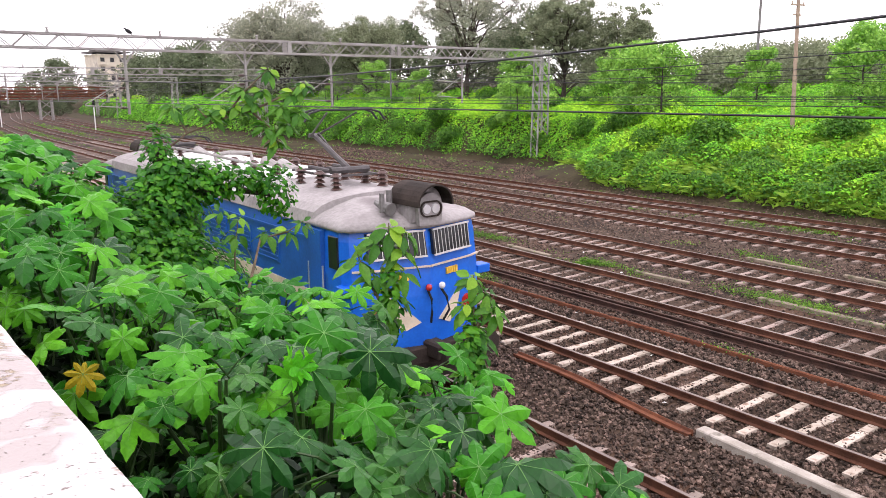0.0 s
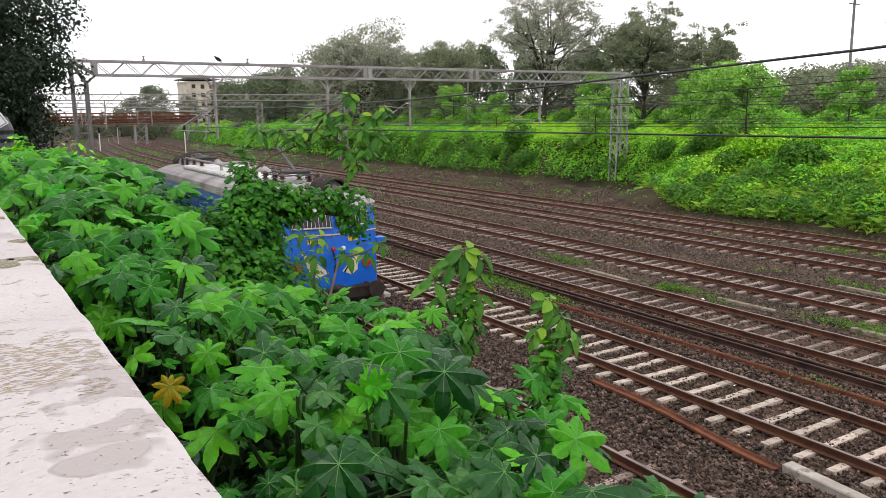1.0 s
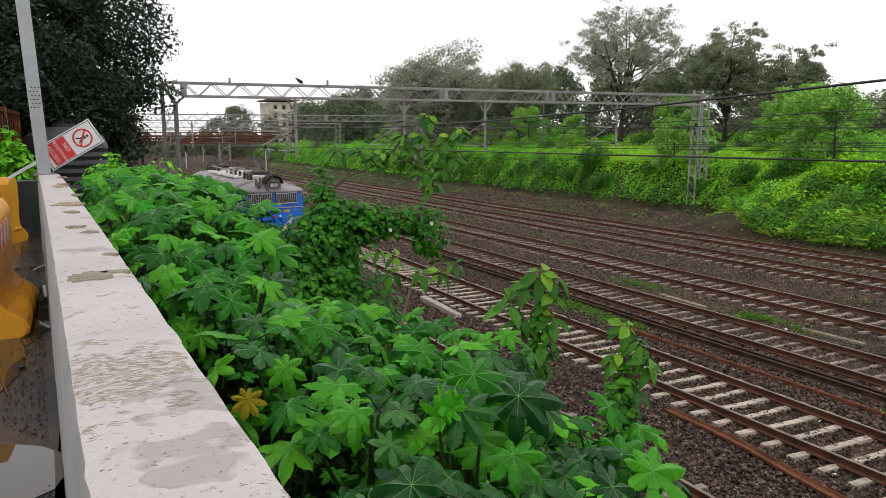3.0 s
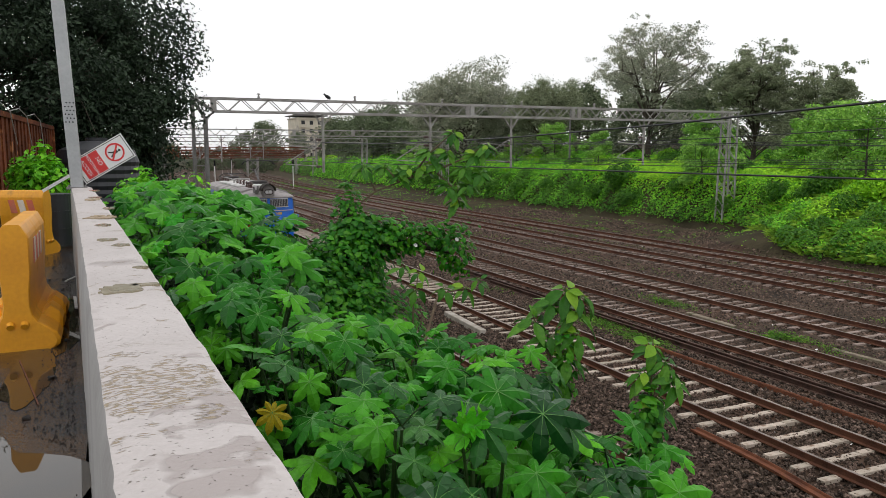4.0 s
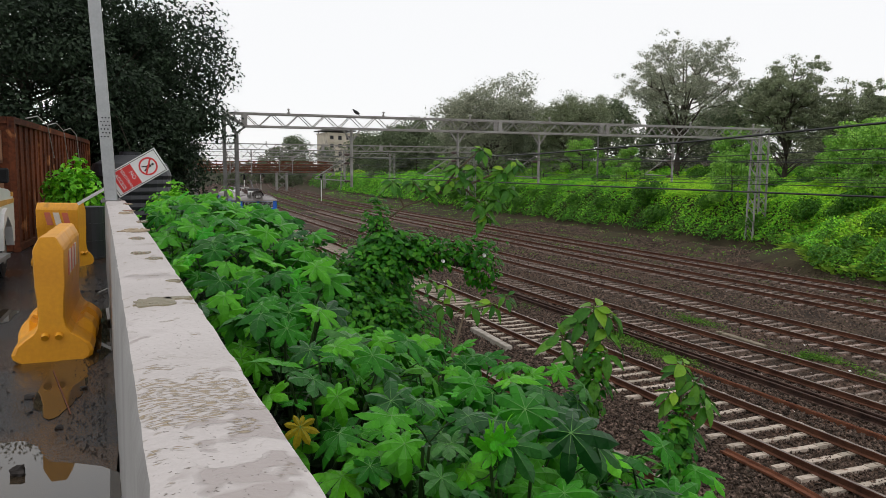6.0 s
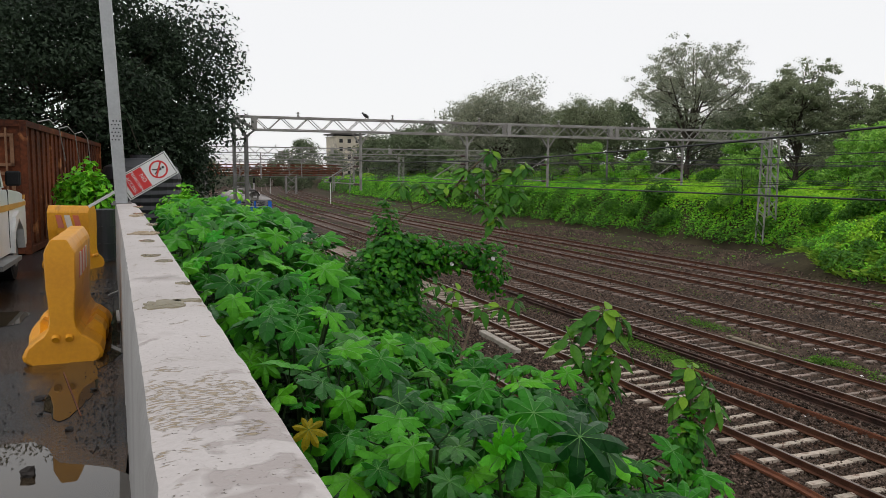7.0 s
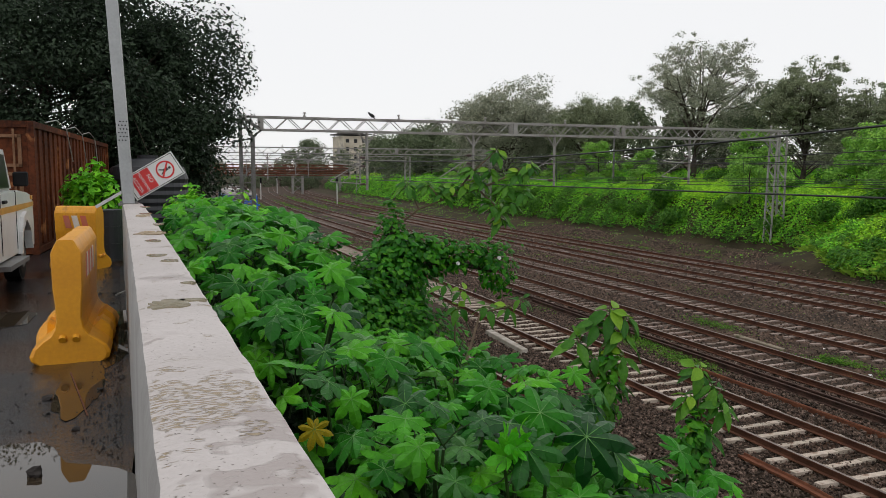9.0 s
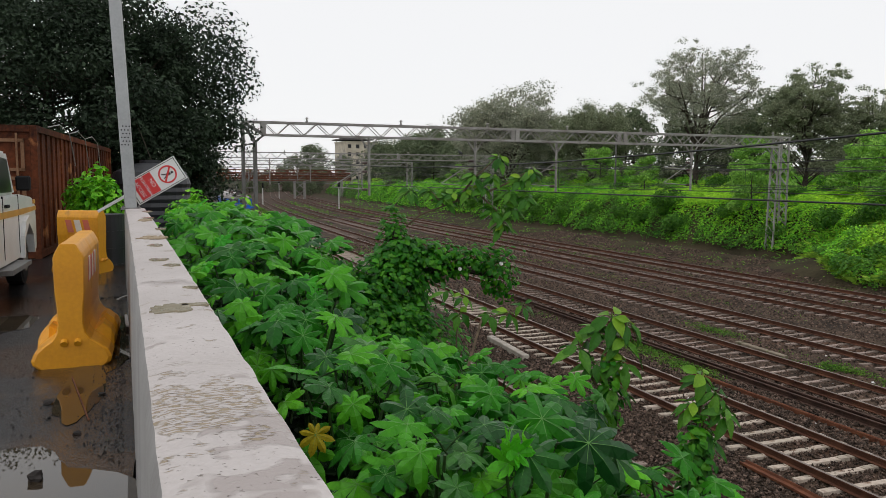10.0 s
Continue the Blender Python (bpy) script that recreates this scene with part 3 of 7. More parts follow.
    # running gear
    for yb in (4.1, LEN - 4.1):
        b = new("bogie")
        b.parent, b.matrix_basis = L, pose(0, yb, 0)
        tagged(b, "grimy three-axle bogie")
        bm = bmesh.new()
        for sx in (-1, 1):
            box(bm, sx * 1.12 - 0.08, sx * 1.12 + 0.08, -2.5, 2.5, 0.62, 0.9, bevel=0.02)
            for y in (-1.9, 0, 1.9):
                box(bm, sx * 1.15 - 0.1, sx * 1.15 + 0.1, y - 0.22, y + 0.22, 0.38, 0.72, bevel=0.03)
        part("bogie_frame", bm, M["bogie"], b)
        for y in (-1.9, 0, 1.9):
            for sx in (-1, 1):
                bm = bmesh.new()
                rod(bm, (sx * 0.78, 0, 0), (sx * 0.92, 0, 0), 0.54, seg=24)
                rod(bm, (sx * 0.74, 0, 0), (sx * 0.78, 0, 0), 0.58, seg=24)
                w = part("wheel", bm, M["bogie"], b, "steel wheel")
                w.matrix_basis = pose(0, y, 0.545)
    bm = bmesh.new()
    box(bm, -1.35, 1.35, 6.9, LEN - 6.9, 0.45, 1.06, bevel=0.03)
    box(bm, -1.45, 1.45, 0.4, LEN - 0.4, 0.92, 1.06)
    part("underframe", bm, M["bogie"], L, "dark underframe and tanks")
    return L


loco = build_loco()


def track_pose(t):
    y = 11.05 + 8.0 * t
    a = math.degrees(math.atan2(bend(y + 14) - bend(y + 4), 10))
    return pose(7.92 + bend(y), y, 0.0, 0, 0, -a)

# ---- overhead line portals ----


def portal(y, x0, x1, name_label, legs="left_plain", z0=8.1, z1=8.8, drops=(), z_base=-0.3):
    P = thing("overhead_line_portal", name_label, "portal frame", (0, y, 0), group="overhead line portals")
    d = 0.35
    for yy in (-d, d):
        for a, b, z in ((x0, x1, z1), (x0 + 1.1, x1 - 0.9, z0)):
            bm = bmesh.new()
            bar(bm, (a, yy, z), (b, yy, z), 0.11)
            part("chord", bm, M["steel_pale"], P, "long grey chord of the lattice beam")
    bm = bmesh.new()
    n = int((x1 - x0 - 2) / 0.75)
    for k in range(n):
        a, b = x0 + 1.1 + k * (x1 - x0 - 2) / n, x0 + 1.1 + (k + 1) * (x1 - x0 - 2) / n
        for yy in (-d, d):
            za, zb = (z0, z1) if k % 2 else (z1, z0)
            bar(bm, (a, yy, za), (b, yy, zb), 0.045)
        if k % 2:
            bar(bm, (a, -d, z1), (b, d, z1), 0.04)
    tagged(part("lacing", bm, M["steel_pale"], P, "thin diagonal lacing bars"), kind="stuff")
    for x in (x0 + 1.1, (x0 + x1) * 0.5 - 2.5, x0 + (x1 - x0) * 0.64):
        for yy in (-d, d):
            bm = bmesh.new()
            box(bm, x - 0.12, x + 0.12, yy - 0.06, yy + 0.06, z0, z1)
            part("splice_plate", bm, M["steel_pale"], P)
    # left leg: two channels with a raking brace
    bm = bmesh.new()
    for yy in (-d, d):
        bar(bm, (x0, yy, z_base), (x0, yy, z1), 0.13)
        bar(bm, (x0 + 0.65, yy, z_base), (x0 + 0.65, yy, z0 - 0.4), 0.15)
        bar(bm, (x0, yy, z1), (x0 + 1.15, yy, z0), 0.1)
        bar(bm, (x0, yy, z1 - 0.1), (x0 + 0.65, yy, z0 - 0.4), 0.09)
        bar(bm, (x0 + 0.65, yy, z0 - 0.4), (x0 + 1.15, yy, z0), 0.09)
        for k in range(6):
            z = z0 - 0.55 - k * 1.2
            bar(bm, (x0, yy, z), (x0 + 0.65, yy, z), 0.05)
            bar(bm, (x0, yy, z - 1.2), (x0 + 0.65, yy, z), 0.03)
    part("leg", bm, M["steel_old"], P, "dark twin-channel leg with a raking brace")
    # right leg: square lattice
    bm = bmesh.new()
    w = 0.85
    for xx in (x1 - w, x1):
        for yy in (-d, d):
            bar(bm, (xx - 0.3 * (xx < x1), yy, z_base), (xx, yy, z1), 0.1)
    for k in range(12):
        z = z1 - 0.7 * (k + 1)
        for yy in (-d, d):
            a, b = (x1 - w - 0.02 * k, x1) if k % 2 else (x1, x1 - w - 0.02 * k)
            bar(bm, (a, yy, z), (b, yy, z + 0.7), 0.04)
        for xx in (x1 - w - 0.02 * k, x1):
            bar(bm, (xx, -d, z), (xx, d, z + 0.7), 0.04)
    for yy in (-d, d):
        bar(bm, (x1 - 1.4, yy, z0), (x1 - 0.6, yy, z0 - 0.8), 0.07)
    part("leg", bm, M["steel_pale"], P, "pale square lattice leg")
    for x, zz in drops:
        bm = bmesh.new()
        rod(bm, (x, 0, z0), (x, 0, zz), 0.08, seg=10)
        bar(bm, (x - 0.55, 0, z0), (x, 0, z0 - 0.75), 0.08)
        bar(bm, (x + 0.55, 0, z0), (x, 0, z0 - 0.75), 0.08)
        for z, s in ((zz + 0.35, 1), (zz + 1.4, 1)):
            rod(bm, (x, 0, z), (x - 2.2, 0, z + 0.15), 0.03, seg=6)
        rod(bm, (x, 0, zz + 1.9), (x - 2.2, 0, zz + 0.55), 0.03, seg=6)
        part("drop_post", bm, M["steel_pale"], P, "hanging post with Y braces and cantilever arm")
        for z in (zz + 0.35, zz + 1.4, zz + 1.9):
            bm = bmesh.new()
            rod(bm, (x - 0.1, 0, z), (x - 0.45, 0, z), 0.035, seg=6)
            for k in range(4):
                rod(bm, (x - 0.15 - k * 0.07, 0, z), (x - 0.19 - k * 0.07, 0, z), 0.08, seg=8)
            part("insulator", bm, M["brown"], P)
    for k in range(7):
        bm = bmesh.new()
        x = x0 + 3.5 + k * (x1 - x0 - 5) / 6
        rod(bm, (x, -d, z1 + 0.05), (x, -d, z1 + 0.25), 0.09, 0.03, seg=8)
        rod(bm, (x, -d, z1 + 0.25), (x, -d, z1 + 0.33), 0.12, 0.04, seg=8)
        part("post_insulator", bm, M["steel_pale"], P)
    return P


portal(43.85, 4.1, 42.4, "weathered grey steel lattice portal spanning all the tracks", drops=((11.3, 4.7), (18.05, 4.9), (23.7, 4.9), (34.2, 5.0)))
portal(95.0, 5.0, 41.6, "grey steel lattice portal further along the line", drops=((12.0, 4.9), (23.5, 4.9)))
portal(140.0, 7.0, 44.5, "distant grey steel lattice portal", drops=((14.0, 4.9), (25.0, 4.9)))
portal(185.0, 10.0, 46.0, "distant grey steel lattice portal", drops=((20.0, 4.9), (30.0, 4.9)))

# ---- overhead wires ----


def overhead(cx, spans, droppers, label):
    W = thing("overhead_wire", label, "overhead wire", group="overhead wires")
    bm = bmesh.new()
    pts = [(cx + bend(y), y, 5.43) for y in range(-30, 260, 10)]
    tube(bm, pts, 0.013 if droppers else 0.008, 5)
    part("contact_wire", bm, M["wire"], W, "thin black contact wire")
    bm = bmesh.new()
    pts = []
    for a, b in zip(spans, spans[1:]):
        for k in range(10):
            y = a + (b - a) * k / 10
            s = (2 * k / 10 - 1) ** 2
            pts.append((cx + bend(y), y, 6.05 + 0.78 * s))
    tube(bm, pts, 0.016 if droppers else 0.009, 5)
    part("messenger_wire", bm, M["wire"], W, "sagging black carrier wire")
    for p in pts[::2]:
        if p[1] > 10:
            bm = bmesh.new()
            rod(bm, (p[0], p[1], 5.43), p, 0.005, seg=4)
            part("dropper", bm, M["wire"], W)


for i, cx in enumerate(TRACKS):
    overhead(cx, (-5, 43.85, 95, 140, 185, 230), i == 0, "black overhead wires hung above the track")
for x, z, r in ((43.0, 8.2, 0.012), (43.0, 7.4, 0.012), (42.2, 6.6, 0.012)):
    bm = bmesh.new()
    tube(bm, [(x + bend(y), y, z - 0.5 * math.sin(math.pi * (((y - 43.85) / 48) % 1.0))) for y in range(-30, 236, 6)], r, 5)
    tagged(link("feeder_cable", bm, M["wire"]), "thin black feeder cable strung along the line", "cable", group="feeder cables")

# ---- leaning wooden-looking pole on the bank ----
bm = bmesh.new()
rod(bm, (0, 0, -0.8), (0.0, 0.3, 7.9), 0.13, 0.09, seg=10)
bar(bm, (-0.7, 0.3, 7.2), (0.7, 0.3, 7.25), 0.08)
bar(bm, (-0.4, 0.3, 6.7), (0.4, 0.3, 6.7), 0.07)
for x in (-0.6, 0, 0.6):
    rod(bm, (x, 0.3, 7.25), (x, 0.3, 7.42), 0.04, seg=6)
M["pole"] = mat("weathered_pole", (0.42, 0.33, 0.25), (0.25, 0.19, 0.14), 0.8, scale=2, fine=20, bump=0.2)
ob = tagged(link("utility_pole", bm, M["pole"]), "weathered tan utility pole with cross arms on the bank", "pole")
ob.matrix_basis = pose(42.0, 23.3, 3.1)
for x, y, h in ((52.0, 32.0, 8.5), (47.5, 74.0, 7.0)):
    bm = bmesh.new()
    rod(bm, (0, 0, -0.6), (0, 0, h), 0.12, 0.08, seg=8)
    bar(bm, (-0.6, 0, h - 0.4), (0.6, 0, h - 0.4), 0.07)
    ob = tagged(link("utility_pole", bm, M["steel_old"]), "dark utility pole among the trees", "pole")
    ob.matrix_basis = pose(x, y, land(x, y))

# ---- signals ----
for x, y, h in ((30.4, 140.5, 5.0), (30.6, 222.0, 5.5), (20.5, 175.0, 4.6)):
    S = thing("signal_post", "slim pale signal post beside the track", "signal", (x, y, -0.3), group="signal posts")
    bm = bmesh.new()
    rod(bm, (0, 0, 0), (0, 0, h), 0.09, seg=8)
    part("post", bm, M["white"], S)
    bm = bmesh.new()
    box(bm, -0.2, 0.2, -0.15, 0.1, h - 0.9, h + 0.3, bevel=0.04)
    part("signal_head", bm, M["dark"], S, "black signal head")

# ---- distant pipe bridge ----
B = thing("pipe_bridge", "rust-brown lattice pipe bridge across the tracks", "bridge", (0, 216, 0))
bm = bmesh.new()
for z in (5.0, 7.9):
    for yy in (-1, 1):
        bar(bm, (4, yy, z), (50, yy, z), 0.3)
part("girder", bm, M["rust"], B)
for yy in (-1, 1):
    bm = bmesh.new()
    for k in range(23):
        a, b = 4 + k * 2, 6 + k * 2
        bar(bm, (a, yy, 5.0 if k % 2 else 7.9), (b, yy, 7.9 if k % 2 else 5.0), 0.14)
        bar(bm, (a, yy, 5.0), (a, yy, 7.9), 0.12)
    part("lattice", bm, M["rust"], B)
bm = bmesh.new()
for z in (5.6, 6.3, 7.0):
    rod(bm, (4, 0, z), (50, 0, z), 0.28, seg=8)
part("pipe", bm, M["rust"], B, "rusty pipes")
for x in (6.0, 35.5, 49):
    for a, b in ((x - 1.4, x - 1.4), (x + 1.4, x + 1.4)):
        for yy in (-1, 1):
            bm = bmesh.new()
            bar(bm, (a, yy, -0.3), (b, yy, 5), 0.3)
            part("trestle_leg", bm, M["steel_pale"], B)
    bm = bmesh.new()
    for z in (0.2, 2.5):
        bar(bm, (x - 1.4, -1, z), (x + 1.4, -1, z + 2.3), 0.16)
        bar(bm, (x + 1.4, -1, z), (x - 1.4, -1, z + 2.3), 0.16)
    part("trestle_brace", bm, M["steel_pale"], B)

# ---- apartment building ----
M["wall"] = mat("pale_plaster", (0.72, 0.66, 0.54), (0.52, 0.47, 0.38), 0.85, scale=0.4, fine=6, bump=0.1, stain=(0.33, 0.3, 0.26), stain_scale=0.25, stain_cut=0.58)
M["roofing"] = mat("dark_roofing", (0.14, 0.13, 0.125), (0.08, 0.075, 0.07), 0.8, scale=0.6, fine=6, bump=0.1)


def apartment(x, y, w, dpt, floors, label, rz):
    A = thing("apartment_building", label, "building", (x, y, 1.0), rz=rz, group="distant buildings")
    h = floors * 3.1
    bm = bmesh.new()
    box(bm, -w / 2, w / 2, -dpt / 2, dpt / 2, 0, h)
    box(bm, -w / 2 - 0.25, w / 2 + 0.25, -dpt / 2 - 0.25, dpt / 2 + 0.25, h, h + 0.5)
    part("wall", bm, M["wall"], A)
    bm = bmesh.new()
    box(bm, -w / 2 - 1.2, w / 2 - 2, -dpt / 2 - 1.2, dpt / 2, h + 1.0, h + 1.5)
    box(bm, -w / 2 + 1.5, w / 2 - 5, -dpt / 2 + 1, dpt / 2 - 1, h + 1.5, h + 2.6)
    for xx in (-w / 2 + 0.5, 0, w / 2 - 4):
        for yy in (-dpt / 2 + 0.5, dpt / 2 - 0.5):
            box(bm, xx - 0.15, xx + 0.15, yy - 0.15, yy + 0.15, h + 0.4, h + 1.1)
    part("roof", bm, M["roofing"], A, "dark flat canopy roof on posts")
    n = int(w / 3)
    for f in range(floors):
        for k in range(n):
            xx = -w / 2 + (k + 0.5) * w / n
            bm = bmesh.new()
            box(bm, xx - 0.7, xx + 0.7, -dpt / 2 - 0.03, -dpt / 2 + 0.3, f * 3.1 + 0.9, f * 3.1 + 2.4)
            part("window", bm, M["glass"], A)
            bm = bmesh.new()
            box(bm, xx - 0.9, xx + 0.9, -dpt / 2 - 0.7, -dpt / 2, f * 3.1 + 2.5, f * 3.1 + 2.65)
            part("sunshade", bm, M["wall"], A)
            if (k + f) % 2:
                bm = bmesh.new()
                box(bm, xx - 1.1, xx + 1.1, -dpt / 2 - 1.0, -dpt / 2, f * 3.1 + 0.0, f * 3.1 + 0.15)
                box(bm, xx - 1.1, xx + 1.1, -dpt / 2 - 1.0, -dpt / 2 - 0.9, f * 3.1 + 0.15, f * 3.1 + 0.95)
                part("balcony", bm, M["wall"], A)


apartment(72.0, 300.0, 13.5, 12, 6, "pale cream apartment block with dark roof canopy", 8)
apartment(96.0, 330.0, 16.0, 12, 3, "pale stained apartment block behind trees", 15)

# ---- foliage ----
M.update(
    vine=mat("bright_vine_leaf", (0.38, 0.68, 0.035), (0.20, 0.50, 0.018), 0.5, scale=0.3, fine=3, bump=0, rand=0.4, translucent=0.3),
    shrub=mat("shrub_leaf", (0.22, 0.58, 0.03), (0.09, 0.36, 0.013), 0.5, scale=0.4, fine=4, bump=0, rand=0.4, translucent=0.18),
    grass=mat("grass_blade", (0.30, 0.50, 0.06), (0.13, 0.28, 0.025), 0.5, scale=0.4, fine=4, bump=0, rand=0.4, translucent=0.3),
    trackweed=mat("dusty_weed", (0.17, 0.35, 0.04), (0.07, 0.19, 0.02), 0.6, scale=0.8, fine=6, bump=0, rand=0.4, translucent=0.2),
    youngleaf=mat("young_tree_leaf", (0.32, 0.58, 0.11), (0.19, 0.41, 0.065), 0.5, scale=0.4, fine=4, bump=0, rand=0.35, translucent=0.35),
    bush=mat("bush_leaf", (0.10, 0.28, 0.022), (0.032, 0.12, 0.010), 0.5, scale=0.4, fine=4, bump=0, rand=0.4, translucent=0.15),
    # two distant leaf colours, greyed and lightened to carry the haze
    treeleaf=mat("hazy_tree_leaf", (0.30, 0.34, 0.21), (0.215, 0.25, 0.15), 0.6, scale=0.3, fine=3, bump=0, rand=0.2, translucent=0.4),
    treeleaf2=mat("hazy_pale_tree_leaf", (0.40, 0.42, 0.31), (0.29, 0.31, 0.23), 0.6, scale=0.3, fine=3, bump=0, rand=0.2, translucent=0.35),
    # the wood's shadow is painted into this darker leaf colour
    woodleaf=mat("shadow_dark_wood_leaf", (0.18, 0.22, 0.125), (0.11, 0.145, 0.08), 0.6, scale=0.3, fine=3, bump=0, rand=0.25, translucent=0.3),
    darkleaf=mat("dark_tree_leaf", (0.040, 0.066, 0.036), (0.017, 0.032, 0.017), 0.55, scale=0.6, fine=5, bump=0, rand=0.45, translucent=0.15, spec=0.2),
    bark=mat("bark", (0.09, 0.075, 0.06), (0.04, 0.033, 0.028), 0.9, scale=4, fine=30, bump=0.6),
)


def leaf_arrays(c, n, size, slim=0.32):
    """Folded diamond leaves at centres c with normals n."""
    k = len(c)
    n = n / (np.linalg.norm(n, axis=1, keepdims=True) + 1e-9)
    r = rng.normal(size=(k, 3))
    u = r - n * (r * n).sum(1, keepdims=True)
    u /= np.linalg.norm(u, axis=1, keepdims=True) + 1e-9
    v = np.cross(n, u)
    s = np.asarray(size).reshape(-1, 1) * np.ones((k, 1))
    p = np.stack([c - u * s * 0.5, c + v * s * slim + n * s * 0.1, c + u * s * 0.5 - n * s * 0.12, c - v * s * slim + n * s * 0.1], 1)
    return p.reshape(-1, 3), np.arange(4 * k).reshape(-1, 4)


def foliage(name, c, n, size, material, parent=None, slim=0.32, label=""):
    v, f = leaf_arrays(np.asarray(c, float), np.asarray(n, float), size, slim)
    ob = raw(name, v, f, material, parent)
    if label:
        tagged(ob, label)
    return tagged(ob, kind="stuff")


def blob(k, centre, radii, shell=0.55):
    """Places and outward normals in an uneven ellipsoid."""
    d = rng.normal(size=(k, 3))
    d /= np.linalg.norm(d, axis=1, keepdims=True)
    r = shell + (1 - shell) * rng.random((k, 1)) ** 0.6
    return np.asarray(centre) + d * r * np.asarray(radii), d + np.array([0, 0, 0.5])


def make_tree(h, w, leaves, size, material, label, clusters=22, trunk_share=0.35, name="tree", puff=0.18, full=2):
    T = thing(name, label, "tree", group="trees")
    bm = bmesh.new()
    lean = rng.normal(size=2) * 0.05 * h
    th = h * trunk_share
    top = Vector((lean[0], lean[1], h * 0.72))
    r0 = h * 0.02
    pts = [Vector((0, 0, -0.6)), Vector((lean[0] * 0.1, lean[1] * 0.1, th * 0.5)), Vector((lean[0] * 0.4, lean[1] * 0.4, th)), Vector((lean[0] * 0.7, lean[1] * 0.7, h * 0.55)), top]
    tube(bm, pts, [r0, r0 * 0.85, r0 * 0.7, r0 * 0.45, r0 * 0.2], 8)
    cs, ns = [], []
    for i in range(clusters):
        a = i * 2.39996 + rng.random() * 0.5
        zz = th * 0.9 + (h - th * 0.9) * ((i + 0.7) / clusters) ** 0.85
        q = (zz - th * 0.9) / (h - th * 0.9)
        rad = w / 2 * math.sqrt(max(0.05, 1 - (q * 1.75 - 0.75) ** full if q > 0.43 else 0.75 + q * 0.5)) * (0.25 + 0.75 * rng.random() ** 0.6)
        c = Vector((lean[0] * q + rad * math.cos(a), lean[1] * q + rad * math.sin(a), zz - 0.06 * h * rng.random()))
        st = pts[2] + (pts[4] - pts[2]) * (q * 0.85)
        mid = (st + c) / 2 + Vector((0, 0, -0.04 * h)) + Vector(rng.normal(size=3) * 0.03 * w)
        rr = r0 * (0.42 - 0.25 * q)
        tube(bm, [st, mid, c], [rr, rr * 0.65, rr * 0.25], 6)
        for j in range(3):
            e = c + Vector(rng.normal(size=3)) * w * 0.05
            tube(bm, [mid.lerp(c, 0.5), (mid.lerp(c, 0.5) + e) / 2 + Vector((0, 0, 0.1)), e], [rr * 0.4, rr * 0.3, rr * 0.1], 5)
        k = leaves // clusters
        p, nn = blob(k, c, np.array([1, 1, 0.7]) * w * puff * (0.7 + 0.6 * rng.random()), 0.2)
        cs.append(p), ns.append(nn)
    part("trunk", bm, M["bark"], T, "dark branching trunk")
    c, n = np.concatenate(cs), np.concatenate(ns)
    foliage("crown", c, n + rng.normal(size=n.shape) * 0.6, size * (0.7 + 0.6 * rng.random(len(c))), material, T)
    return T


